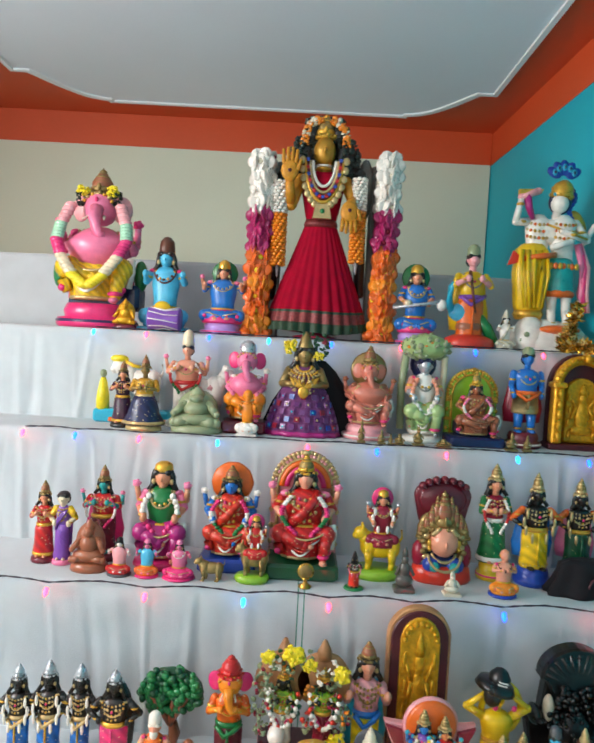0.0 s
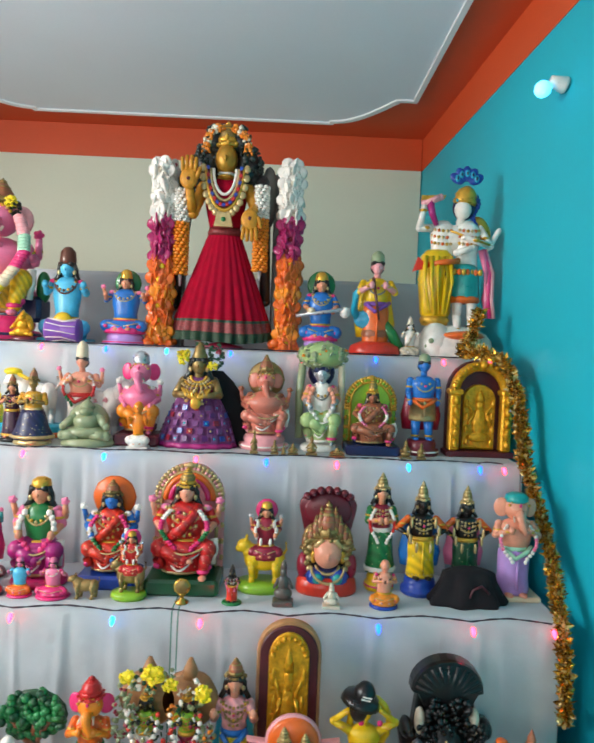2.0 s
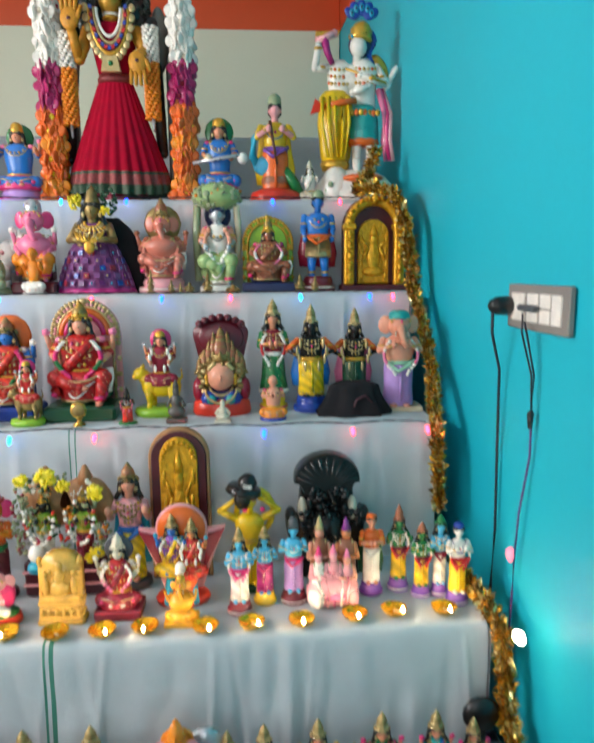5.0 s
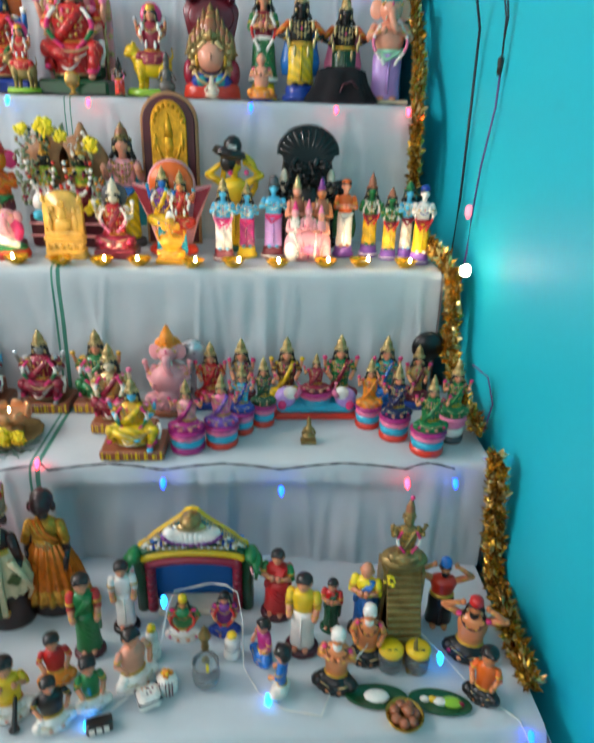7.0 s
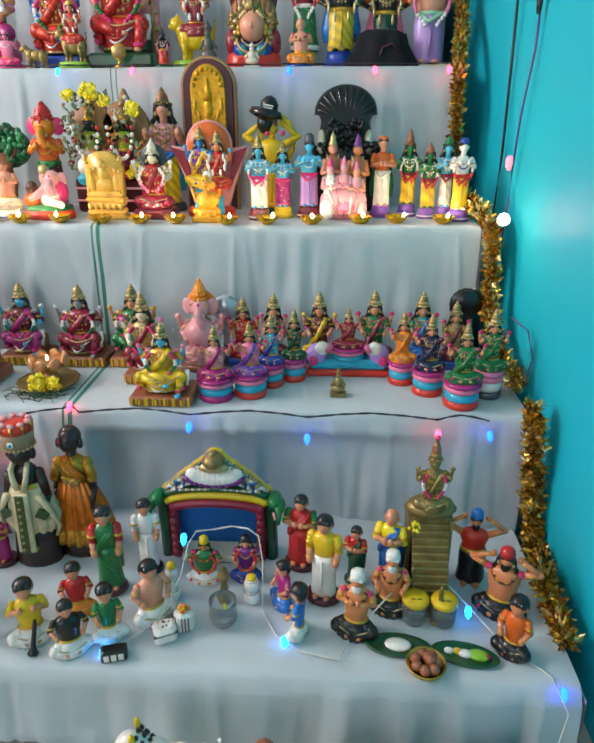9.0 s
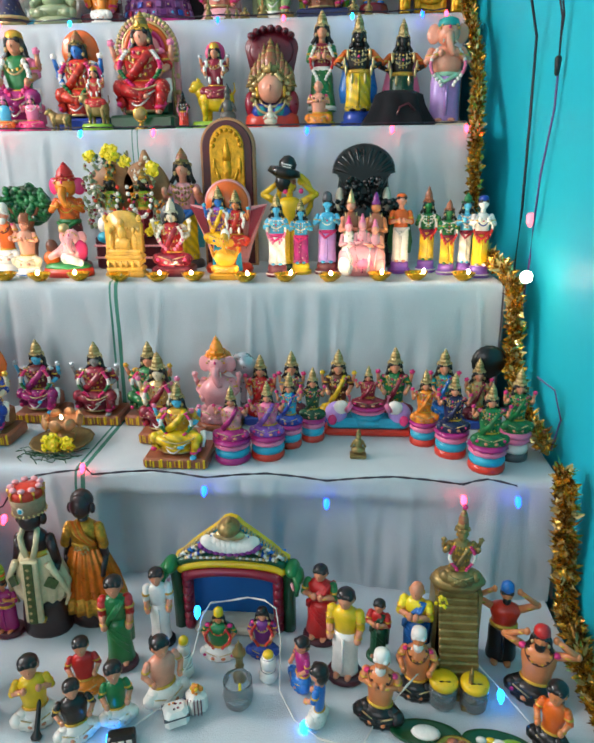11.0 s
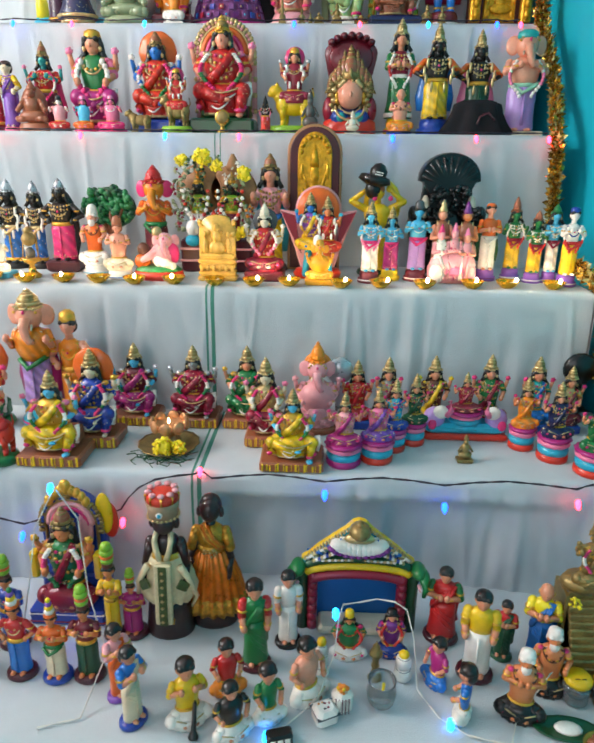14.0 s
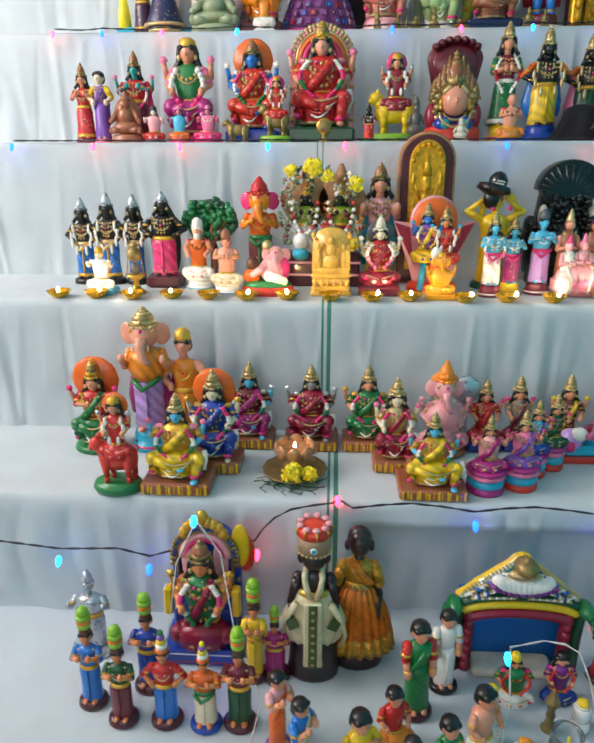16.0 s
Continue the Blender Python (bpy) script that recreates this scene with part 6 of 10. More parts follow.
def family_block(h, w):
    s = Shape()
    rng = random.Random(17)
    s.box((0, 0, h * 0.14), (w * 0.92, w * 0.5, h * 0.28), "rose", 0.3)
    s.ball((0, -w * 0.1, h * 0.24), (w * 0.46, w * 0.24, h * 0.17), "rose")
    s.ball((0.02 * w, -w * 0.22, h * 0.2), (w * 0.26, w * 0.12, h * 0.1), "pink")
    s.ball((-0.3 * w, -w * 0.18, h * 0.14), (w * 0.16, w * 0.14, h * 0.13), "white")
    s.ball((0.34 * w, -w * 0.18, h * 0.12), (w * 0.12, w * 0.13, h * 0.12), "rose")
    for k in range(5):
        s.tube([(w * (-0.3 + 0.15 * k), -w * 0.24, h * 0.36), (w * (-0.2 + 0.11 * k), -w * 0.32, h * 0.22), (w * (-0.24 + 0.12 * k), -w * 0.28, h * 0.06)], w * 0.03, ("white", "rose", "pink")[k % 3], 6)
    for x, hh, m, skin, crown in ((-0.22, 1.0, "clay", "peach", "palegold"), (0.26, 0.98, "clay", "tan", "purple"), (-0.26, 0.72, "white", "rose", "hotpink"), (0.0, 0.74, "rose", "rose", "pink"), (0.24, 0.68, "rose", "peach", "pink")):
        front = hh < 0.8
        y, sw = (-w * 0.13, 0.8) if front else (w * 0.12, 1.1)
        z = h * hh
        s.lathe([(w * 0.17 * sw, h * 0.1), (w * 0.16 * sw, z * 0.45), (w * 0.15 * sw, z * 0.62), (w * 0.13 * sw, z * 0.7), (w * 0.05, z * 0.76)], m, c=(x * w, y, 0), seg=14, sy=0.8, ripple=0.03, lobes=7)
        s.ball((x * w, y - 0.003, z * 0.81), (w * 0.08 * sw, w * 0.08 * sw, h * 0.056), skin)
        s.ball((x * w, y + 0.005, z * 0.815), (w * 0.095 * sw, w * 0.075 * sw, h * 0.06), "brown" if not front else skin)
        s.lathe([(w * 0.075 * sw, z * 0.85), (w * 0.08 * sw, z * 0.87), (w * 0.05 * sw, z * 0.91), (w * 0.05 * sw, z * 0.94), (w * 0.012, z)], crown, c=(x * w, y, 0), seg=10)
        for e in (-1, 1):
            s.limb((x * w + e * w * 0.14 * sw, y, z * 0.67), (x * w + e * w * 0.18 * sw, y - w * 0.06, z * 0.54), w * 0.05, w * 0.045, skin)
            s.limb((x * w + e * w * 0.18 * sw, y - w * 0.06, z * 0.54), (x * w + e * w * 0.05, y - w * 0.15, z * 0.56), w * 0.042, w * 0.03, skin)
        necklace(s, (x * w, y, z * 0.75), w * 0.1 * sw, z * 0.12, "palegold" if not front else "sage", w * 0.015)
        s.scatter((x * w, y - w * 0.06, z * 0.6), (w * 0.1, w * 0.05, z * 0.08), 6, w * 0.02, ("sage", "hotpink", "white")[int(hh * 50) % 3], rng, 0.3)
    return s


def elephant_throne(h, w):
    s = Shape()
    s.box((0, 0, h * 0.05), (w * 0.98, w * 0.36, h * 0.1), "scarlet", 0.3)
    s.box((0, 0, h * 0.17), (w * 0.92, w * 0.32, h * 0.16), "turq", 0.3)
    for e in (-1, 1):
        s.ball((e * w * 0.36, -w * 0.06, h * 0.3), (w * 0.13, w * 0.12, h * 0.17), "lilac")
        s.ball((e * w * 0.3, -w * 0.12, h * 0.42), (w * 0.09, w * 0.08, h * 0.1), "white")
        s.tube([(e * w * 0.24, -w * 0.18, h * 0.4), (e * w * 0.2, -w * 0.22, h * 0.5), (e * w * 0.22, -w * 0.2, h * 0.64)], w * 0.035, "pink", 8, w * 0.025)
        s.ball((e * w * 0.4, -w * 0.19, h * 0.26), (w * 0.05, w * 0.02, h * 0.08), "hotpink")
    merge(s, seated(h * 0.84, w * 0.44, "skin", "crimson", "crimson", crown="palegold", crown_top=0.17, base=("lotus", "turq", "turq", "pink", "magenta"), held="hotpink", arms="bless", pleats="maroon"), 0, 0, h * 0.16)
    return s


def plain_disc(h, w, mat):
    s = Shape()
    r = max(w * 0.6, 0.03)
    s.lathe([(r, 0), (r * 1.03, 0.006), (r * 0.9, 0.014)], mat, c=(0, 0.0, h - r), tilt=(90, 0, 0), seg=36, ripple=0.02, lobes=18)
    s.box((0, -0.004, (h - r) / 2), (r * 0.5, 0.012, h - r), mat, 0.1)
    return s


def throne_goddess(h, w):
    s = Shape()
    s.box((0, 0, h * 0.06), (w * 1.0, w * 0.6, h * 0.12), "royal", 0.1)
    for k in (0.03, 0.09):
        s.box((0, 0, h * k), (w * 1.01, w * 0.61, h * 0.012), "crimson" if k < 0.05 else "white", 0.2)
    s.box((0, 0.02, h * 0.22), (w * 0.8, w * 0.36, h * 0.2), "royal", 0.1)
    arch_back(s, w * 0.92, h * 0.88, w * 0.2, "oldbrass", "royal", "rose", z0=h * 0.1)
    for k in range(9):
        a = radians(35 + 110 * k / 8)
        s.ball((w * 0.3 * math.cos(a), w * 0.14, h * 0.72 + h * 0.2 * math.sin(a)), (w * 0.06, w * 0.05, h * 0.04), "gold")
    s.ball((0, w * 0.13, h * 0.95), (w * 0.08, w * 0.05, h * 0.05), "gold")
    s.ball((w * 0.44, w * 0.22, h * 0.72), (w * 0.12, w * 0.03, h * 0.16), "yellow")
    s.ball((w * 0.5, w * 0.25, h * 0.66), (w * 0.12, w * 0.03, h * 0.14), "scarlet")
    for e in (-1, 1):
        s.ball((e * w * 0.2, w * 0.16, h * 0.62), (w * 0.1, w * 0.03, h * 0.16), "rose")
    merge(s, seated(h * 0.74, w * 0.8, "tan", "green", "crimson", crown="oldbrass", crown_top=0.16, base=("none", "red"), four=True, held="gold", garlands=["white", "hotpink", "white", "green"], arms="lap", sleeve="tan"), 0, -0.01, h * 0.12)
    s.ball((0, -w * 0.2, h * 0.2), (w * 0.34, w * 0.16, h * 0.1), "crimson")
    for e in (-1, 1):
        s.box((e * w * 0.42, -w * 0.08, h * 0.42), (w * 0.1, w * 0.14, h * 0.2), "yellow", 0.2)
    return s


def doll_body(h, w, mat):
    s = Shape()
    s.lathe([(w * 0.4, 0), (w * 0.42, h * 0.02), (w * 0.36, h * 0.1), (w * 0.26, h * 0.3), (w * 0.2, h * 0.55), (w * 0.26, h * 0.68), (w * 0.24, h * 0.74), (w * 0.1, h * 0.79)], mat, sy=0.7)
    s.limb((0, 0, h * 0.76), (0, 0, h * 0.84), w * 0.1, w * 0.1, mat)
    for e in (-1, 1):
        s.limb((e * w * 0.28, 0, h * 0.71), (e * w * 0.38, -0.004, h * 0.54), w * 0.1, w * 0.085, mat)
        s.limb((e * w * 0.38, -0.004, h * 0.54), (e * w * 0.36, -0.02, h * 0.42), w * 0.08, w * 0.06, mat)
    return s


def dressed_man(h, w):
    s = doll_body(h * 0.9, w, "darkskin")
    s.lathe([(w * 0.46, 0), (w * 0.47, h * 0.02), (w * 0.42, h * 0.18), (w * 0.36, h * 0.26)], "darkskin", sy=0.75)
    z = h * 0.77
    s.ball((0, -0.004, z), (w * 0.21, w * 0.2, h * 0.07), "darkskin")
    s.ball((0, -w * 0.2, z - h * 0.01), (w * 0.03, w * 0.04, h * 0.015), "darkskin", small=True)
    for e in (-1, 1):
        s.ball((e * w * 0.22, 0, z), (w * 0.07, w * 0.08, h * 0.04), "darkskin", small=True)
    silk = surface("cream_silk", "d2c49c", 0.45, 0.0, 0.2, 60, 0.5)
    cap = surface("tan_felt", "a08468", 0.8, 0, 0.2, 90, 0.4)
    s.lathe([(w * 0.27, h * 0.815), (w * 0.29, h * 0.88), (w * 0.31, h * 0.925)], cap, seg=20)
    s.lathe([(w * 0.3, h * 0.92), (w * 0.29, h * 0.965), (w * 0.12, h * 0.985), (0.002, h * 0.985)], "scarlet", seg=18)
    for k in range(9):
        a = 2 * math.pi * k / 9
        x, y = w * 0.3 * math.cos(a), w * 0.3 * math.sin(a)
        s.tube([(x, y, h * 0.93), (x * 1.04, y * 1.04, h * 0.965), (x * 0.8, y * 0.8, h * 0.99)], w * 0.022, "gold", 6)
        s.ball((x * 0.82, y * 0.82, h * 0.985), (w * 0.07, w * 0.06, h * 0.015), "rose", small=True)
    for k in range(22):
        a = 2 * math.pi * k / 22
        s.ball((w * 0.285 * math.cos(a), w * 0.285 * math.sin(a), h * 0.825), (w * 0.03, w * 0.02, h * 0.009), "palegold", small=True)
    s.ball((0, -w * 0.3, h * 0.87), (w * 0.06, w * 0.02, h * 0.02), "white")
    s.ball((0, -w * 0.315, h * 0.87), (w * 0.04, w * 0.015, h * 0.014), "turq")
    # the dhoti: wide folds to each side, a bordered fall in front
    s.lathe([(w * 0.34, h * 0.2), (w * 0.5, h * 0.27), (w * 0.56, h * 0.36), (w * 0.44, h * 0.47), (w * 0.28, h * 0.57)], silk, sy=0.62, seg=60, ripple=0.07, lobes=14)
    for e in (-1, 1):
        s.tube([(e * w * 0.3, -w * 0.24, h * 0.52), (e * w * 0.5, -w * 0.22, h * 0.4), (e * w * 0.56, -w * 0.12, h * 0.28), (e * w * 0.46, -w * 0.1, h * 0.2)], w * 0.07, silk, 7, w * 0.03)
        s.box((e * w * 0.36, -w * 0.31, h * 0.4), (w * 0.22, 0.004, h * 0.06), surface("green_gold_border", "4a5a30", 0.5, 0.2, 0.4, 160, 0.4), 0.2, (-8, e * 35, e * 22))
    s.box((0, -w * 0.365, h * 0.345), (w * 0.32, 0.01, h * 0.4), silk, 0.2, (-5, 0, 0))
    s.box((0, -w * 0.365 - 0.0065, h * 0.345), (w * 0.15, 0.003, h * 0.39), surface("green_gold_border", "4a5a30", 0.5), 0.1, (-5, 0, 0))
    for k in range(8):
        s.box((0, -w * 0.375 - 0.009 + 0.0018 * (k - 4), h * (0.19 + 0.045 * k)), (w * 0.05, 0.002, w * 0.05), "palegold", 0.1, (0, 45, 0))
    s.box((0, -w * 0.36, h * 0.148), (w * 0.34, 0.012, h * 0.022), "gold", 0.2)
    s.lathe([(w * 0.27, h * 0.535), (w * 0.3, h * 0.55), (w * 0.26, h * 0.575)], "gold", sy=0.74)
    for e in (-1, 1):
        s.tube([(e * w * 0.13, -w * 0.08, h * 0.72), (e * w * 0.15, -w * 0.2, h * 0.68), (e * w * 0.12, -w * 0.24, h * 0.62), (e * w * 0.06, -w * 0.25, h * 0.56)], w * 0.055, silk, 8)
    return s


def dressed_woman(h, w):
    s = doll_body(h * 0.98, w * 0.86, "darkskin")
    s.lathe([(w * 0.44, 0), (w * 0.45, h * 0.02), (w * 0.42, h * 0.15)], "darkskin", sy=0.75)
    s.ball((0, -0.002, h * 0.9), (w * 0.18, w * 0.18, h * 0.09), "darkskin")
    s.ball((0, w * 0.06, h * 0.92), (w * 0.2, w * 0.17, h * 0.085), "darkskin")
    s.ball((0, -w * 0.18, h * 0.89), (w * 0.03, w * 0.04, h * 0.018), "darkskin", small=True)
    for e in (-1, 1):
        s.ball((e * w * 0.19, 0, h * 0.88), (w * 0.05, w * 0.07, h * 0.04), "darkskin", small=True)
    silk = surface("orange_silk", "cf6c12", 0.3, 0.35, 0.35, 60, 0.4)
    zari = surface("gold_zari", "c08a2c", 0.32, 0.5, 0.45, 150, 0.5)
    s.lathe([(w * 0.57, h * 0.13), (w * 0.57, h * 0.2), (w * 0.48, h * 0.38), (w * 0.3, h * 0.58), (w * 0.2, h * 0.6)], silk, sy=0.62, seg=110, ripple=0.09, lobes=21)
    s.lathe([(w * 0.59, h * 0.11), (w * 0.59, h * 0.15), (w * 0.565, h * 0.24)], zari, sy=0.625, seg=110, ripple=0.09, lobes=21)
    s.lathe([(w * 0.2, h * 0.58), (w * 0.25, h * 0.68), (w * 0.24, h * 0.75), (w * 0.12, h * 0.79)], zari, sy=0.72)
    for k in range(4):
        s.tube([(-w * (0.2 - 0.05 * k), -w * 0.08, h * 0.79), (-w * (0.08 - 0.05 * k), -w * 0.2, h * 0.72), (w * (0.06 + 0.05 * k), -w * 0.19, h * 0.66), (w * 0.22, -w * 0.1, h * (0.6 + 0.008 * k))], w * 0.035, silk if k % 2 else zari, 7)
    s.lathe([(w * 0.22, h * 0.585), (w * 0.25, h * 0.61), (w * 0.23, h * 0.635)], "gold", sy=0.78)
    s.scatter((0, -w * 0.2, h * 0.6), (w * 0.12, 0.006, h * 0.03), 26, w * 0.022, "palegold", random.Random(4))
    for e in (-1, 1):
        s.limb((e * w * 0.25, 0, h * 0.73), (e * w * 0.33, -0.006, h * 0.62), w * 0.1, w * 0.09, zari)
    return s


def stage_arch(h, w):
    hw = w * 0.5
    out = []
    out.append(("backdrop", Shape().slab([(-hw * 0.8, 0.0), (hw * 0.8, 0.0), (hw * 0.8, h * 0.62), (-hw * 0.8, h * 0.62)], 0.02, 0.032, surface("painted_blue_board", "1266b0", 0.5, 0, 0.1, 20, 0.2))))
    out.append(("bench", Shape().box((0, -0.002, h * 0.035), (w * 0.6, 0.05, h * 0.07), "ivory", 0.3)))
    for e in (-1, 1):
        s = Shape()
        s.tube([(e * hw * 0.86, 0, 0), (e * hw * 0.86, 0, h * 0.3), (e * hw * 0.87, -0.002, h * 0.5), (e * hw * 0.9, -0.006, h * 0.58)], w * 0.052, "darkgreen", 10)
        s.ball((e * hw * 0.93, -0.01, h * 0.58), (w * 0.06, 0.024, h * 0.055), "green")
        s.ball((e * hw * 1.02, -0.016, h * 0.54), (w * 0.045, 0.02, h * 0.06), "green")
        s.tube([(e * hw * 0.98, -0.03, h * 0.57), (e * hw * 1.02, -0.036, h * 0.5), (e * hw * 1.0, -0.036, h * 0.43)], w * 0.026, "green", 8, w * 0.016)
        s.limb((e * hw * 0.93, -0.028, h * 0.5), (e * hw * 0.95, -0.034, h * 0.47), w * 0.014, w * 0.008, "rose")
        out.append(("pillar", s))
        s = Shape().tube([(e * hw * 0.7, -0.004, 0.0), (e * hw * 0.7, -0.004, h * 0.5)], w * 0.042, "crimson", 9)
        for k in range(7):
            s.ball((e * hw * 0.7, -0.01, h * (0.05 + 0.075 * k)), (w * 0.042, w * 0.043, h * 0.045), "crimson", small=True)
        out.append(("inner_post", s))
    for zz, m, r, wid in ((0.535, "crimson", 0.04, 0.72), (0.6, "yellow", 0.034, 0.8), (0.655, "darkgreen", 0.032, 0.8)):
        pts = [(x, -0.008 - (0.66 - zz) * 0.03, z) for x, z in arc(0, h * (zz - 0.07), hw * wid, h * 0.075, 4, 176, 15)]
        out.append(("lintel", Shape().tube(pts, w * r, m, 9)))
    half = [(0.88, 0.625), (0.76, 0.665), (0.62, 0.735), (0.48, 0.79), (0.33, 0.85), (0.2, 0.9), (0.1, 0.955)]
    edge = [(-hw * 0.88, h * 0.6), (hw * 0.88, h * 0.6)] + [(hw * x, h * z) for x, z in half] + [(0, h * 0.97)] + [(-hw * x, h * z) for x, z in half[::-1]]
    s = Shape().slab(edge, 0.002, 0.014, "yellow")
    inner = [(x * 0.965, h * 0.6 + (z - h * 0.6) * 0.965) for x, z in edge]
    s.slab(inner, -0.004, 0.008, "turq")
    out.append(("gable", s))
    s = Shape()
    # two ranks of curled leaves that climb each side, over a string of gilt beads
    for e in (-1, 1):
        for k in range(10):
            q = k / 9
            s.tube([(e * hw * (0.78 - 0.5 * q), -0.006, h * (0.645 + 0.19 * q)), (e * hw * (0.72 - 0.5 * q), -0.012, h * (0.69 + 0.165 * q)), (e * hw * (0.66 - 0.46 * q), -0.01, h * (0.655 + 0.185 * q))], w * 0.016, ("white", "palegold", "blue")[k % 3], 6, w * 0.009)
            s.ball((e * hw * (0.68 - 0.36 * q), -0.009, h * (0.65 + 0.08 * q)), (w * 0.022, 0.009, h * 0.016), ("palegold", "white", "royal")[k % 3], (0, 35 * e, 0), small=True)
            s.ball((e * hw * (0.55 - 0.45 * q), -0.01, h * (0.655 + 0.012 * q)), (w * 0.018, 0.008, h * 0.012), ("white", "palegold")[k % 2], small=True)
        for k in range(16):
            q = k / 15
            s.ball((e * hw * (0.82 - 0.68 * q), -0.002, h * (0.638 + 0.275 * q ** 0.9)), (w * 0.011, 0.008, h * 0.01), "palegold", small=True)
    out.append(("scrollwork", s))
    s = Shape()
    # a fan of white petals with purple tips under a brass knob
    for k in range(11):
        a = radians(205 + 130 * k / 10)
        cx, cz = w * 0.17 * math.cos(a) * 1.35, h * 0.815 + h * 0.1 * math.sin(a)
        s.ball((cx * 0.75, -0.012, cz * 0.5 + h * 0.4), (w * 0.06, 0.012, h * 0.07), "white", (0, math.degrees(a) + 90, 0))
        s.ball((cx * 1.0, -0.016, cz), (w * 0.034, 0.01, h * 0.022), "purple", small=True)
    out.append(("petal_fan", s))
    s = Shape().lathe([(w * 0.11, h * 0.835), (w * 0.125, h * 0.855), (w * 0.09, h * 0.885)], "palegold", c=(0, -0.012, 0), sy=0.4)
    s.ball((0, -0.014, h * 0.925), (w * 0.085, 0.024, h * 0.065), "oldbrass")
    s.ball((0, -0.014, h * 0.985), (w * 0.03, 0.012, h * 0.02), "oldbrass", small=True)
    out.append(("knob", s))
    return out


def stack_pots(h, w, n=3):
    s = Shape()
    step = h * 0.84 / n
    for k in range(n):
        z, g = step * k, 1 - 0.12 * k
        s.lathe([(w * 0.36 * g, z), (w * 0.5 * g, z + step * 0.3), (w * 0.48 * g, z + step * 0.7), (w * 0.36 * g, z + step)], "white", seg=16)
        s.lathe([(w * 0.37 * g, z + step * 0.86), (w * 0.4 * g, z + step * 0.92), (w * 0.36 * g, z + step * 0.98)], "slate", seg=16)
    s.ball((0, 0, h * 0.88), (w * 0.3, w * 0.3, h * 0.12), "yellow")
    return s


def parcel(h, w, striped):
    s = Shape()
    s.box((0, 0, h * 0.35), (w * 0.9, w * 0.8, h * 0.7), "white", 0.2, (0, 0, 25))
    rng = random.Random(6)
    if striped:
        for k in range(5):
            s.box((w * (-0.3 + 0.15 * k), -w * 0.44 + abs(k - 2) * w * 0.03, h * 0.35), (w * 0.04, 0.003, h * 0.55), "maroon", 0.1)
        s.scatter((0, 0, h * 0.76), (w * 0.22, w * 0.2, h * 0.14), 16, w * 0.11, "saffron", rng, 0.9)
        s.scatter((0, 0, h * 0.8), (w * 0.2, w * 0.2, h * 0.12), 6, w * 0.1, "yellow", rng, 0.9)
    else:
        s.box((0, 0, h * 0.5), (w * 0.94, w * 0.84, h * 0.06), "slate", 0.2, (0, 0, 25))
        for k in range(7):
            s.ball((rng.uniform(-0.25, 0.25) * w, rng.uniform(-0.25, 0.25) * w, h * 0.7), (w * 0.05, w * 0.05, h * 0.03), ("crimson", "black", "saffron")[k % 3], small=True)
    return s


def standing_lamp(h, w):
    s = Shape()
    s.lathe([(w * 0.44, 0), (w * 0.46, h * 0.04), (w * 0.3, h * 0.1), (w * 0.2, h * 0.3), (w * 0.28, h * 0.36), (w * 0.2, h * 0.42), (w * 0.24, h * 0.6), (w * 0.42, h * 0.66), (w * 0.4, h * 0.72), (w * 0.22, h * 0.78), (w * 0.24, h * 0.86), (w * 0.06, h * 0.94), (0.0005, h)], "oldbrass", seg=14)
    return s


def glass_pot(h, w):
    s = Shape()
    s.lathe([(w * 0.3, 0), (w * 0.45, h * 0.2), (w * 0.5, h * 0.5), (w * 0.46, h * 0.9), (w * 0.47, h), (w * 0.43, h * 0.97), (w * 0.45, h * 0.5), (w * 0.38, h * 0.2), (w * 0.05, h * 0.1)], glass("clear_glass", "e8eef0"), seg=20)
    s.limb((w * 0.05, 0, h * 0.2), (w * 0.06, 0, h * 0.8), w * 0.05, w * 0.05, "lemon")
    return s


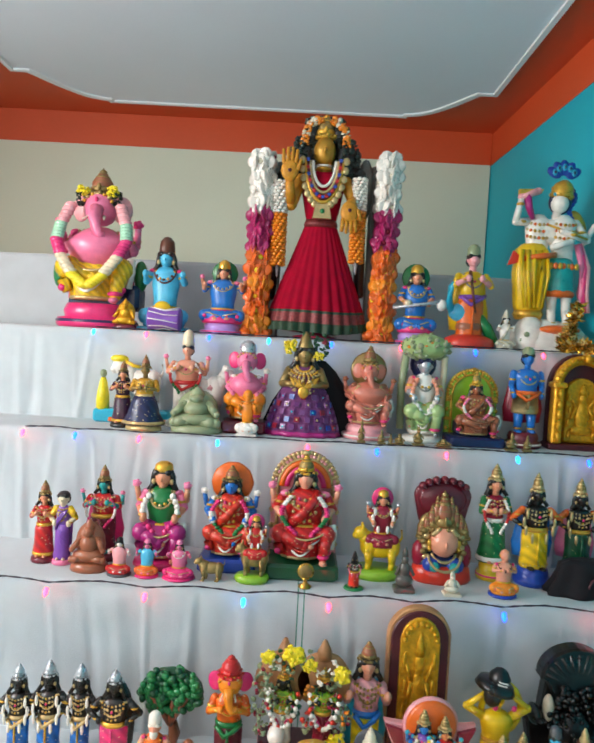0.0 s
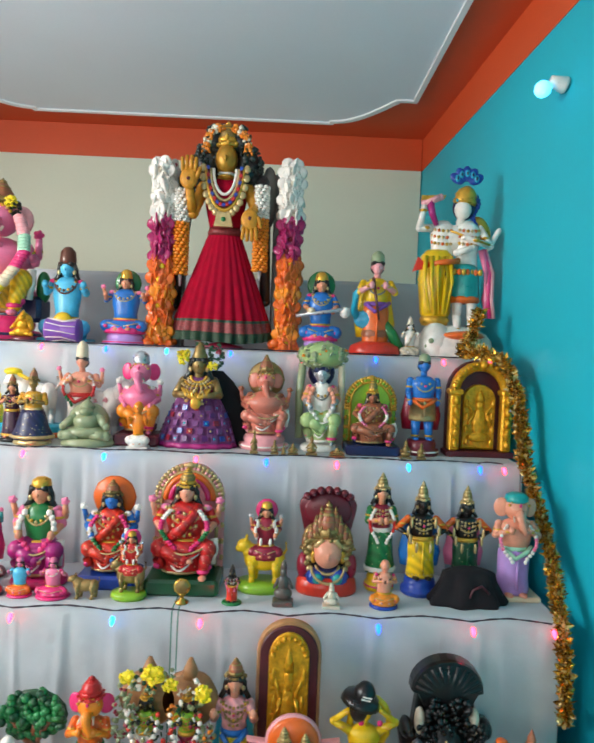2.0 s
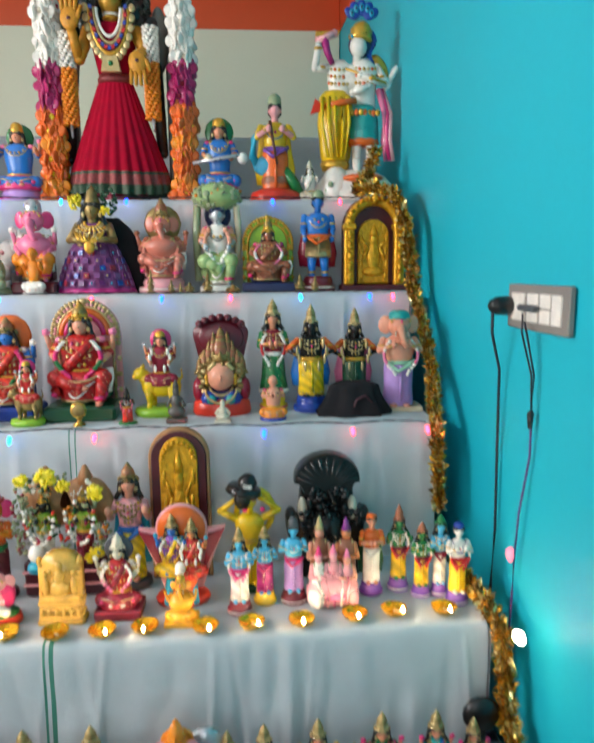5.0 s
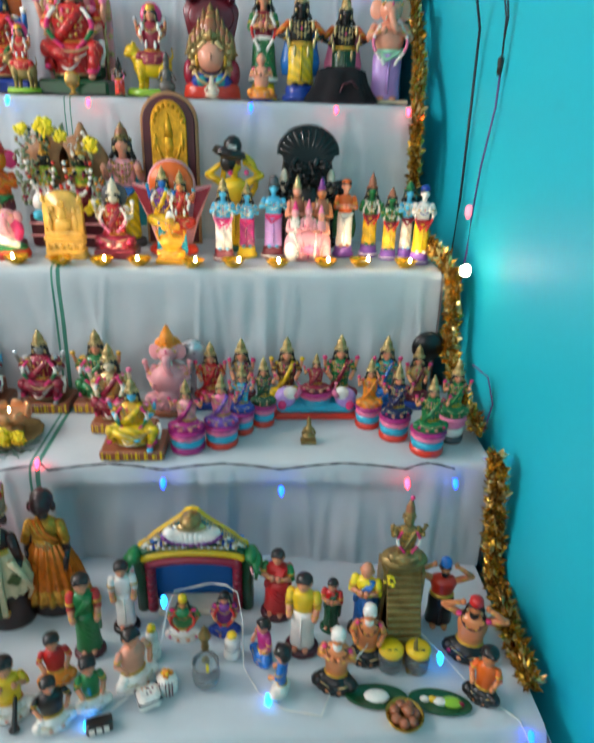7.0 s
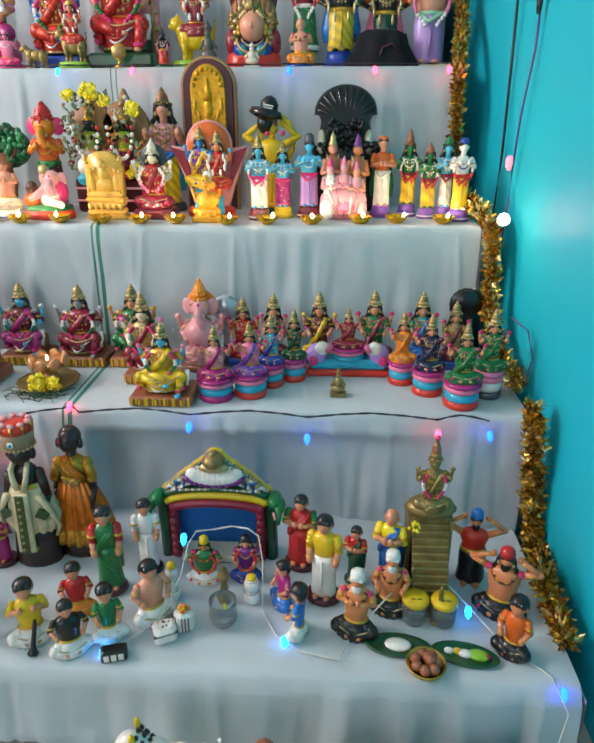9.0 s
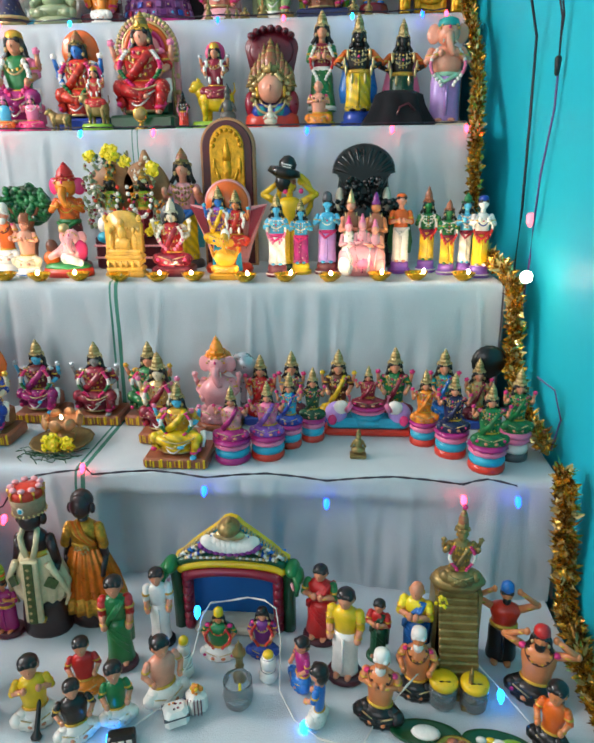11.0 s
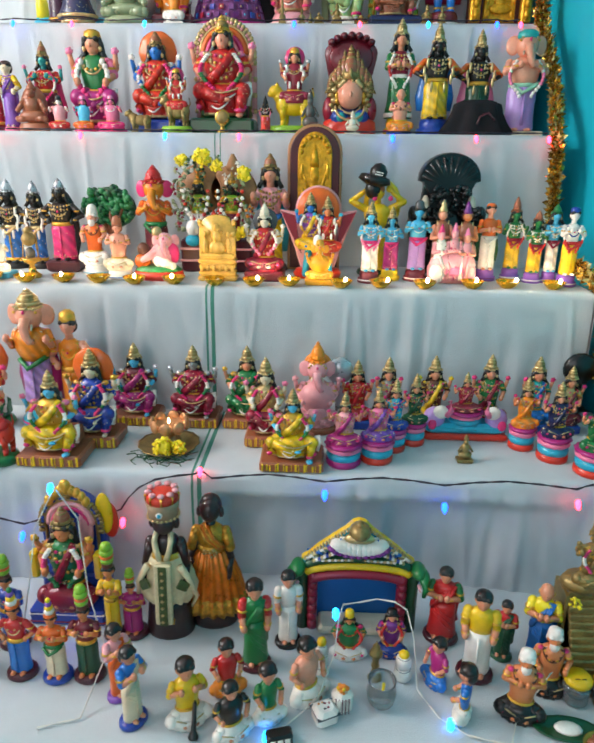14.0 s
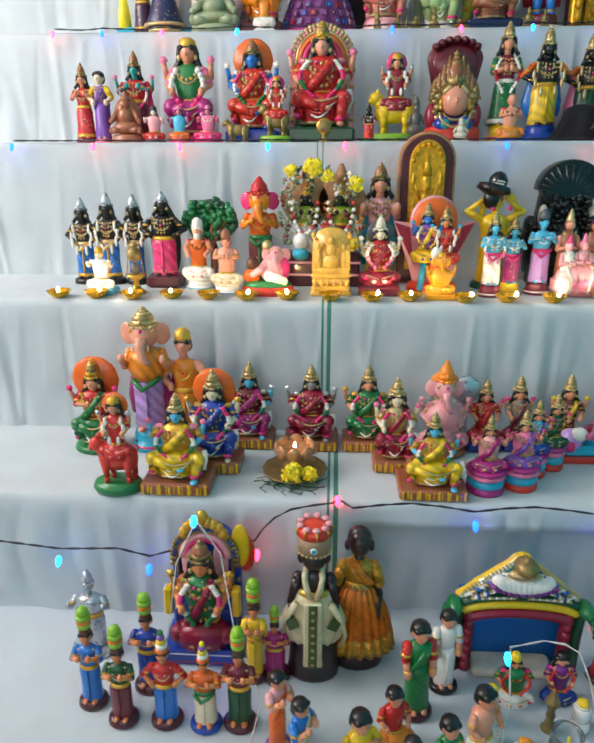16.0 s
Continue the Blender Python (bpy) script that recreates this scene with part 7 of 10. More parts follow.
def stair_shrine(h, w):
    s = Shape()
    sh, n = h * 0.5, 14
    treads = []
    for k in range(n):
        z0 = sh * k / n
        treads.append(("tread", Shape().box((0, -0.03 + 0.05 * k / n, (z0 + sh / n) / 2 + 0.001), (w * 0.82, 0.07 - 0.05 * k / n, z0 + sh / n), "oldbrass", 0.04)))
    for e in (-1, 1):
        s.slab([(e * w * 0.42, 0), (e * w * 0.5, 0), (e * w * 0.5, sh), (e * w * 0.42, sh)] if e > 0 else [(-w * 0.5, 0), (-w * 0.42, 0), (-w * 0.42, sh), (-w * 0.5, sh)], 0.0, 0.05, "oldbrass")
    s.box((0, 0.03, sh / 2), (w * 0.9, 0.04, sh), "blue", 0.05)
    stair, s = s, Shape()
    s.lathe([(w * 0.46, sh), (w * 0.6, sh + h * 0.04), (w * 0.5, sh + h * 0.08)], "oldbrass", c=(0, 0.02, 0), sy=0.6)
    merge(s, seated(h * 0.44, w * 0.86, "oldbrass", "oldbrass", "oldbrass", crown="oldbrass", crown_top=0.3, base=("none", "gold"), held="oldbrass", hair=None, garlands=["hotpink", "white", "hotpink"], beads="gold"), 0, 0.015, sh + h * 0.055)
    s.ball((0, 0.01, h * 1.0), w * 0.06, "hotpink", small=True)
    s.scatter((-w * 0.42, -0.02, sh), (w * 0.12, 0.01, h * 0.02), 14, w * 0.05, "lemon", random.Random(1))
    low = merge(Shape(), small_idol_shape(h * 0.26, w * 0.34, "oldbrass"), w * 0.16, -0.075, 0)
    return treads + [("stair_side", stair), ("idol", s), ("lower_idol", low)]


def egg_pot(h, w):
    s = Shape()
    s.lathe([(w * 0.42, 0), (w * 0.5, h * 0.06), (w * 0.4, h * 0.3), (w * 0.34, h * 0.46)], "green", seg=16)
    s.ball((0, 0, h * 0.7), (w * 0.5, w * 0.5, h * 0.3), "clay")
    s.limb((w * 0.2, -w * 0.45, h * 0.42), (w * 0.22, -w * 0.45, h * 0.66), w * 0.08, w * 0.08, "ivory")
    for e in (-1, 1):
        s.limb((w * 0.22, -w * 0.45, h * 0.66), (w * (0.22 + 0.14 * e), -w * 0.45, h * 0.76), w * 0.05, w * 0.03, "ivory")
    return s


def great_elephant(h, w):
    """The largest figurine: pink, on a dark seat, with a long cloth garland over one shoulder and flowers at the crown."""
    s = seated(h, w, "pink", "pink", "yellow", crown="oldbrass", crown_top=0.17, base=("tiers", "hotpink", "navy"), elephant=True, ear="rose", four=True, held="hotpink", mode="chair", arms="bless")
    rng = random.Random(27)
    s.box((w * 0.08, 0.02, h * 0.2), (w * 0.8, w * 0.34, h * 0.16), "navy", 0.15)
    for e in (-1, 1):
        s.scatter((e * w * 0.16, -w * 0.16, h * 0.84), (w * 0.06, w * 0.04, h * 0.03), 34, w * 0.022, "lemon", rng)
        s.scatter((e * w * 0.2, -w * 0.12, h * 0.8), (w * 0.05, w * 0.05, h * 0.05), 40, w * 0.02, "navyleaf", rng, 0.5)
        s.ball((e * w * 0.46, w * 0.05, h * 0.34), (w * 0.08, w * 0.1, h * 0.1), "green")
        way = [(e * 0.28, -0.2, 0.74), (e * 0.36, -0.26, 0.62), (e * 0.38, -0.32, 0.52), (e * 0.3, -0.38, 0.42), (e * 0.16, -0.42, 0.31), (0.0, -0.44, 0.24)]
        for k, m in enumerate(("rose", "mint", "hotpink", "cream", "lemon")):
            a, b = way[k], way[k + 1]
            for j in range(5):
                f = j / 5
                s.ball(tuple(((1 - f) * a[i] + f * b[i]) * (h if i == 2 else w) for i in range(3)), (w * 0.075, w * 0.05, h * 0.025), m, small=True)
    return s


def cattle_group(h, w):
    s = Shape()
    s.box((0, 0, h * 0.1), (w, w * 0.26, h * 0.2), "turq", 0.15)
    s.box((w * 0.1, -0.004, h * 0.05), (w * 0.78, w * 0.26, h * 0.07), "orange", 0.2)
    merge(s, beast(h * 0.84, w * 0.66, "white", "white"), w * 0.04, 0, h * 0.16)
    s.ball((-w * 0.2, -w * 0.03, h * 0.95), (w * 0.12, w * 0.08, h * 0.06), "lemon")
    s.tube([(-w * 0.12, -w * 0.06, h * 0.92), (0, -w * 0.1, h * 0.86), (w * 0.1, -w * 0.08, h * 0.84)], w * 0.025, "yellow", 6)
    s.lathe([(w * 0.09, h * 0.18), (w * 0.08, h * 0.4), (w * 0.05, h * 0.6), (w * 0.03, h * 0.66)], "lemon", c=(-w * 0.4, -w * 0.03, 0), seg=12)
    s.ball((-w * 0.4, -w * 0.04, h * 0.72), (w * 0.045, w * 0.045, h * 0.06), "sage")
    return s


def spotted_cow(h, w):
    s = beast(h, w, "white", "white")
    rng = random.Random(29)
    for x, z in ((0.1, 0.6), (-0.1, 0.62), (0.28, 0.5)):
        for e in (-1, 1):
            s.scatter((w * x, e * w * 0.17, h * z), (w * 0.04, w * 0.02, h * 0.03), 8, w * 0.028, "rose", rng, 0.5)
    s.tube([(-w * 0.4, w * 0.1, h * 0.72), (-w * 0.5, w * 0.06, h * 0.62), (-w * 0.46, 0, h * 0.54)], w * 0.025, "black", 6)
    return s


def painted_cow(h, w):
    """A white glazed cow with painted patches, a black beaded garland and a green leaf-shaped tail."""
    s = beast(h, w, "white", "ivory", mane="white", horns="yellow")
    rng = random.Random(23)
    for a in range(3):
        for k in range(14):
            b = 2 * math.pi * k / 14
            s.ball((-w * (0.22 + 0.05 * a) + w * 0.03 * math.sin(b), w * 0.185 * math.cos(b) - 0.002, h * (0.62 + 0.05 * a) + h * 0.2 * math.sin(b)), w * 0.026, "black", small=True)
    for x, z, m in ((0.05, 0.72, "rose"), (0.2, 0.7, "mint"), (0.1, 0.5, "rose"), (0.28, 0.5, "sage"), (-0.05, 0.4, "mint")):
        s.scatter((w * x, -w * 0.16, h * z), (w * 0.07, w * 0.03, h * 0.04), 7, w * 0.035, m, rng, 0.35)
    s.tube([(w * 0.4, 0, h * 0.6), (w * 0.48, -w * 0.03, h * 0.72), (w * 0.54, -w * 0.04, h * 0.86)], w * 0.05, "lime", 7, w * 0.02)
    s.ball((w * 0.36, -w * 0.06, h * 0.7), (w * 0.16, w * 0.05, h * 0.05), "sage", (0, -25, 0))
    return s


def three_heads(h, w):
    s = Shape()
    s.box((0, 0, h * 0.12), (w * 0.98, w * 0.4, h * 0.24), "clay", 0.3)
    for k in (-1, 0, 1):
        s.lathe([(w * 0.19, h * 0.1), (w * 0.18, h * 0.45), (w * 0.15, h * 0.66), (w * 0.07, h * 0.74)], "clay", c=(k * w * 0.3, 0, 0), sy=0.9)
        s.ball((k * w * 0.3, -0.006, h * 0.85), (w * 0.1, w * 0.1, h * 0.15), "clay")
        for e in (-1, 1):
            s.limb((k * w * 0.3 + e * w * 0.13, 0, h * 0.6), (k * w * 0.3 + e * w * 0.06, -w * 0.2, h * 0.36), w * 0.055, w * 0.05, "clay")
        s.ball((k * w * 0.3, -w * 0.12, h * 0.22), (w * 0.16, w * 0.14, h * 0.12), "clay")
    return s

# ---------------------------------------------------------------- the figurines, step by step from the top
# top step
place(great_elephant(0.527, 0.291), "elephant_headed_figurine", (-0.553, 2.140, 1.774), "large pink elephant-headed figurine wearing cloth garlands", "figurine")
place(relief_block(0.098, 0.075, "leafgold", "maroon"), "small_idol", (-0.430, 2.030, 1.774), "small golden moulded idol on a maroon foot", "idol")
place(seated(0.308, 0.161, "sky", "sky", "sky", crown="brown", crown_kind="cap", crown_top=0.16, base=("slab", "turq"), four=False, arms="bless", beads="brown", apron="yellow"), "seated_figurine", (-0.322, 2.100, 1.774), "sky-blue seated figurine with a topknot", "figurine")
place(drum_shape(0.078, 0.107), "toy_drum", (-0.303, 2.020, 1.774), "small purple drum laced with white cord", "drum")
place(seated(0.243, 0.157, "skin", "blue", "blue", crown="gold", crown_kind="cap", crown_top=0.12, base=("tiers", "lilac", "hotpink"), pleats="hotpink", halo="green", halo_r=0.17, held="pink"), "seated_figurine", (-0.132, 2.090, 1.774), "blue-robed seated figurine on a pink lotus foot", "figurine")
place(veena_figure(0.261, 0.161), "seated_figurine", (0.492, 2.090, 1.774), "blue-robed seated figurine holding a long lute", "figurine")
place(peacock_figure(0.336, 0.163), "standing_figurine", (0.670, 2.090, 1.774), "standing figurine in yellow and orange beside a peacock", "figurine")
place(seated(0.130, 0.063, "white", "white", "ivory", crown="ivory", base=("slab", "white"), four=False, beads=None, sleeve="white"), "seated_figurine", (0.778, 2.060, 1.774), "small plain white seated figurine", "figurine")
place(pair_on_rock(0.613, 0.277), "twin_figurine", (0.923, 2.120, 1.774), "tall pair of white and yellow figurines on a rock", "figurine")
# second step from the top
place(cattle_group(0.2, 0.23), "animal_figurine", (-0.365, 1.930, 1.496), "white cow with a yellow cap on a teal base", "figurine")
place(standing(0.191, 0.070, "skin", "plum", "plum", crown="oldbrass", base=("round", "black"), flare=0.2, trim="gold"), "standing_figurine", (-0.371, 1.830, 1.496), "plum-robed standing figurine with a dark foot", "figurine")
place(standing(0.211, 0.106, "oldbrass", "gold", "navy", crown="oldbrass", base=("round", "palegold"), flare=0.9, trim="palegold", arms="folded", hair=None), "standing_figurine", (-0.301, 1.800, 1.496), "gold figurine in a blue and gold tiered skirt", "figurine")
place(standing(0.288, 0.126, "peach", "peach", "white", crown="cream", crown_kind="cap", base=("round", "white"), four=True, garlands=["white", "red", "green"], sash="red"), "standing_figurine", (-0.203, 1.900, 1.496), "peach standing figurine with a cream headdress", "figurine")
place(spotted_cow(0.19, 0.17), "animal_figurine", (-0.15, 1.925, 1.496), "white cow figurine with rose spots", "figurine", turn=180)
place(relief_block(0.130, 0.147, "sage", "sage"), "garlanded_idol", (-0.154, 1.810, 1.496), "sage green moulded idol group under a hood", "idol")
place(seated(0.266, 0.131, "pink", "pink", "saffron", crown="silver", crown_kind="cap", crown_top=0.13, base=("block", "maroon"), elephant=True, ear="hotpink", mode="chair", held="white", arms="lap"), "elephant_headed_figurine", (-0.024, 1.860, 1.496), "pink elephant-headed figurine in orange on a maroon block", "figurine")
place(seated(0.126, 0.059, "saffron", "saffron", "white", crown=None, base=("slab", "white"), four=False, beads=None, hair=None), "seated_figurine", (-0.011, 1.790, 1.496), "small orange and white seated figurine", "figurine")
place(cloaked_doll(0.300, 0.304), "dressed_doll", (0.166, 1.860, 1.496), "dark-faced doll in a purple mirror-work skirt and black cloak", "doll")
place(seated(0.271, 0.160, "redpeach", "redpeach", "redpeach", crown="oldbrass", crown_top=0.2, base=("tiers", "rose", "white"), elephant=True, held="clay", halo="oldbrass", halo_r=0.19, arms="lap", garlands=["palegold", "redpeach", "white"], mode="chair"), "elephant_headed_figurine", (0.331, 1.870, 1.496), "peach elephant-headed figurine on a pink pedestal", "figurine")
place(canopy_figure(0.311, 0.165), "seated_figurine", (0.491, 1.870, 1.496), "pale figurine in green seated under a leafy canopy", "figurine")
place(seated(0.217, 0.159, "clay", "clay", "clay", crown="gold", base=("block", "navy"), mode="chair", four=False, arms="lap", arch=("gold", "lime"), garlands=["pink", "white", "pink"]), "seated_figurine", (0.637, 1.850, 1.496), "clay figurine before a gold-rimmed green arch", "figurine")
place(standing(0.291, 0.115, "blue", "blue", "palegold", short=True, crown="sage", crown_kind="cap", crown_top=0.07, base=("tiers", "maroon", "white"), arms="down", sash="orange", beads="palegold", cape="crimson"), "standing_figurine", (0.783, 1.860, 1.496), "blue standing figurine with a crimson cape and a club", "figurine")
place(shrine_arch(0.277, 0.195), "arch_shrine", (0.949, 1.870, 1.496), "gilded arch shrine with a raised relief on dark red wood", "shrine")
place(small_idol_shape(0.067, 0.023, "oldbrass"), "small_idol", (0.308, 1.775, 1.496), "tiny old brass idol on the cloth edge", "idol", group="tiny brass idols")
place(small_idol_shape(0.040, 0.023, "oldbrass"), "small_idol", (0.364, 1.775, 1.496), "tiny old brass idol on the cloth edge", "idol", group="tiny brass idols")
place(small_idol_shape(0.031, 0.015, "oldbrass"), "small_idol", (0.389, 1.775, 1.496), "tiny old brass idol on the cloth edge", "idol", group="tiny brass idols")
place(small_idol_shape(0.032, 0.031, "oldbrass"), "small_idol", (0.414, 1.775, 1.496), "tiny old brass idol on the cloth edge", "idol", group="tiny brass idols")
place(small_idol_shape(0.055, 0.033, "oldbrass"), "small_idol", (0.465, 1.775, 1.496), "tiny old brass idol on the cloth edge", "idol", group="tiny brass idols")
place(small_idol_shape(0.024, 0.044, "oldbrass"), "small_idol", (0.535, 1.775, 1.496), "tiny old brass idol on the cloth edge", "idol", group="tiny brass idols")
place(small_idol_shape(0.051, 0.034, "oldbrass"), "small_idol", (0.723, 1.775, 1.496), "tiny old brass idol on the cloth edge", "idol", group="tiny brass idols")
place(small_idol_shape(0.047, 0.026, "oldbrass"), "small_idol", (0.766, 1.775, 1.496), "tiny old brass idol on the cloth edge", "idol", group="tiny brass idols")
# third step from the top
place(standing(0.202, 0.063, "skin", "red", "red", crown="oldbrass", base=("round", "maroon"), flare=0.2, trim="gold"), "standing_figurine", (-0.480, 1.580, 1.192), "red-robed standing figurine with an old gold crown", "figurine")
place(standing(0.178, 0.051, "cream", "violet", "violet", crown=None, base=("round", "pink"), flare=0.2, arms="hips", sleeve="yellow"), "standing_figurine", (-0.430, 1.570, 1.192), "violet-draped standing figurine on a pink foot", "figurine")
place(standing(0.237, 0.122, "teal", "red", "maroon", crown="oldbrass", base=("round", "maroon"), four=True, garlands=["hotpink", "white", "hotpink"], cape="hotpink"), "standing_figurine", (-0.351, 1.630, 1.192), "teal-skinned figurine in red with a pink cape", "figurine")
place(relief_block(0.126, 0.092, "clay", "clay"), "clay_idol", (-0.352, 1.540, 1.192), "unpainted brown clay idol of a seated figure", "idol")
place(seated(0.090, 0.062, "white", "rose", "red", crown="black", crown_kind="cap", crown_top=0.1, base=("round", "slate"), four=False, beads=None), "seated_figurine", (-0.275, 1.520, 1.192), "small white and red child figurine on a grey foot", "figurine")
place(seated(0.260, 0.142, "skin", "green", "magenta", crown="gold", crown_kind="cap", crown_top=0.07, base=("round", "hotpink"), mode="chair", held="pink", arms="lap", sleeve="pink", garlands=["white", "hotpink"]), "seated_figurine", (-0.195, 1.600, 1.192), "large seated figurine in green blouse and magenta skirt", "figurine")
place(seated(0.090, 0.060, "pink", "sky", "orange", crown="pink", crown_kind="cap", crown_top=0.1, base=("round", "hotpink"), four=False, beads=None), "seated_figurine", (-0.209, 1.520, 1.192), "small pink and blue seated figurine", "figurine", group="small pink figurines")
place(seated(0.091, 0.082, "pink", "pink", "hotpink", crown="pink", crown_kind="cap", crown_top=0.1, base=("round", "hotpink"), four=False, beads="white"), "seated_figurine", (-0.133, 1.520, 1.192), "small all-pink seated figurine", "figurine", group="small pink figurines")
place(seated(0.257, 0.148, "blue", "scarlet", "scarlet", crown="oldbrass", crown_top=0.13, base=("block", "royal"), mode="chair", held="white", sleeve="blue", halo="orange", halo_r=0.2, arms="lap", garlands=["hotpink", "white", "green"]), "seated_figurine", (-0.026, 1.610, 1.192), "blue-faced seated figurine in scarlet with orange halo", "figurine")
place(lion_rider(0.157, 0.084, "oldbrass", "red"), "rider_figurine", (0.040, 1.525, 1.192), "small figurine in red riding a golden lion", "figurine")
place(beast(0.057, 0.071, "oldbrass"), "animal_figurine", (-0.059, 1.515, 1.192), "small brass cow figurine", "figurine")
place(seated(0.296, 0.184, "peach", "red", "red", crown="gold", crown_top=0.14, base=("block", "darkgreen"), mode="chair", held="pink", arms="lap", arch=("palegold", "rose", "orange"), garlands=["white", "hotpink", "green", "hotpink"], pleats=None), "seated_figurine", (0.158, 1.600, 1.192), "large red-robed figurine before a pink and gold arch", "figurine")
place(mirror_stand(0.056, 0.038), "brass_mirror", (0.167, 1.505, 1.192), "small round brass mirror on a stand", "mirror")
place(standing(0.092, 0.049, "black", "black", "scarlet", crown="black", base=("round", "green"), beads="white", garlands=["pink"]), "standing_figurine", (0.281, 1.510, 1.192), "small black standing figurine with a scarlet front", "figurine")
place(lion_rider(0.218, 0.129, "yellow", "crimson"), "rider_figurine", (0.345, 1.600, 1.192), "figurine in crimson riding a yellow lion", "figurine")
place(small_idol_shape(0.108, 0.051, "stone"), "stone_idol", (0.399, 1.510, 1.192), "dark stone idol with pale paint marks", "idol")
place(hooded_bust(0.257, 0.143), "bust_figurine", (0.505, 1.600, 1.192), "large crowned bust under a maroon serpent hood", "figurine")
place(small_idol_shape(0.058, 0.042, "ivory"), "small_idol", (0.511, 1.505, 1.192), "small ivory-white idol with a yellow crown", "idol")
place(standing(0.294, 0.083, "skin", "crimson", "green", sleeve="green", crown="palegold", crown_top=0.13, base=("tiers", "yellow", "hotpink"), flare=0.35, trim="white", arms="folded", garlands=["white", "red", "white"], long_hair=True), "standing_figurine", (0.640, 1.630, 1.192), "standing figurine in crimson and green on a banded foot", "figurine")
place(seated(0.108, 0.071, "peach", "peach", "saffron", crown=None, hair=None, base=("round", "royal"), four=False, arms="folded", beads="brown"), "seated_figurine", (0.635, 1.520, 1.192), "small shaven monk figurine in saffron kneeling", "figurine")
place(standing(0.281, 0.104, "black", "black", "yellow", sleeve="orange", crown="palegold", crown_top=0.16, base=("tiers", "royal", "royal"), arms="hips", cape="blue", garlands=["palegold"]), "standing_figurine", (0.738, 1.610, 1.192), "dark-faced figurine, hands on hips, in yellow", "figurine", group="hands-on-hips figurines")
place(standing(0.269, 0.108, "black", "black", "darkgreen", sleeve="orange", crown="palegold", crown_top=0.16, base=("tiers", "royal", "royal"), arms="hips", cape="pink", garlands=["palegold"]), "standing_figurine", (0.855, 1.630, 1.192), "dark-faced figurine, hands on hips, in dark green", "figurine", group="hands-on-hips figurines")
place(cloth_bundle(0.091, 0.183), "folded_cloth", (0.840, 1.550, 1.192), "black cloth bundle lying before the figurines", "cloth")
place(standing(0.263, 0.121, "peach", "peach", "lilac", crown="teal", crown_kind="cap", crown_top=0.08, base=("slab", "cream"), elephant=True, sash="mint", garlands=["white", "pink", "white"], belly=0.15), "elephant_headed_figurine", (0.967, 1.600, 1.192), "peach elephant-headed figurine with lilac legs", "figurine")
# fourth step from the top, with the lamps
place(standing(0.211, 0.069, "black", "black", "blue", crown="silver", crown_top=0.13, base=("round", "black"), arms="hips", beads="palegold", garlands=["white"], trim="gold", sash="palegold"), "standing_figurine", (-0.423, 1.340, 0.853), "black figurine in a blue dhoti with gold necklaces", "figurine", group="black figurines in blue")
place(standing(0.223, 0.074, "black", "black", "blue", crown="silver", crown_top=0.13, base=("round", "black"), arms="hips", beads="palegold", garlands=["white"], trim="gold", sash="palegold"), "standing_figurine", (-0.359, 1.340, 0.853), "black figurine in a blue dhoti with gold necklaces", "figurine", group="black figurines in blue")
place(standing(0.219, 0.061, "black", "black", "blue", crown="silver", crown_top=0.13, base=("round", "black"), arms="hips", beads="palegold", garlands=["white"], trim="gold", sash="palegold"), "standing_figurine", (-0.293, 1.340, 0.853), "black figurine in a blue dhoti with gold necklaces", "figurine", group="black figurines in blue")
place(standing(0.227, 0.089, "black", "black", "hotpink", crown="silver", crown_top=0.1, base=("block", "wine"), arms="hips", long_hair=True, back="black", beads="palegold"), "standing_figurine", (-0.213, 1.310, 0.853), "black long-haired figurine in a hot pink skirt", "figurine")
place(seated(0.109, 0.069, "cream", "white", "white", crown="gold", crown_kind="cap", crown_top=0.1, base=("block", "sky"), four=False, hair="gold", beads=None), "seated_figurine", (-0.338, 1.210, 0.853), "cream baby figurine on a sky-blue cradle", "figurine")
place(oil_lamp_idol(0.120, 0.048), "brass_stand", (-0.257, 1.210, 0.853), "dark stone emblem with a brass pot on a stand", "stand")
place(toy_tree(0.218, 0.161), "toy_tree", (-0.108, 1.360, 0.853), "moulded green toy tree with a brown trunk", "model tree")
place(seated(0.169, 0.075, "peach", "orange", "white", crown="white", crown_kind="cap", crown_top=0.12, base=("tiers", "white", "turq"), four=False, arms="lap", beard="white", hair="white", beads="brown", sleeve="peach"), "seated_figurine", (-0.121, 1.270, 0.853), "white-bearded sage figurine in an orange wrap", "figurine")
place(seated(0.148, 0.074, "peach", "peach", "cream", crown="clay", crown_kind="cap", crown_top=0.13, base=("tiers", "white", "blue"), four=False, arms="folded", beads=None, hair="clay"), "seated_figurine", (-0.046, 1.220, 0.853), "praying peach figurine on a blue-striped foot", "figurine")
place(standing(0.260, 0.091, "saffron", "orange", "maroon", crown="red", crown_kind="tall", crown_top=0.16, base=("round", "maroon"), elephant=True, ear="hotpink", arms="front", trim="green", sash="green", beads="gold"), "elephant_headed_figurine", (0.019, 1.330, 0.853), "orange elephant-headed figurine with pink ears", "figurine")
place(recliner(0.123, 0.124), "elephant_headed_figurine", (0.047, 1.225, 0.853), "pink elephant-headed figurine reclining on a green base", "figurine")
place(garlanded_pair(0.295, 0.200), "garlanded_idol", (0.171, 1.350, 0.853), "pair of idols heaped with garlands and yellow flowers", "idol")
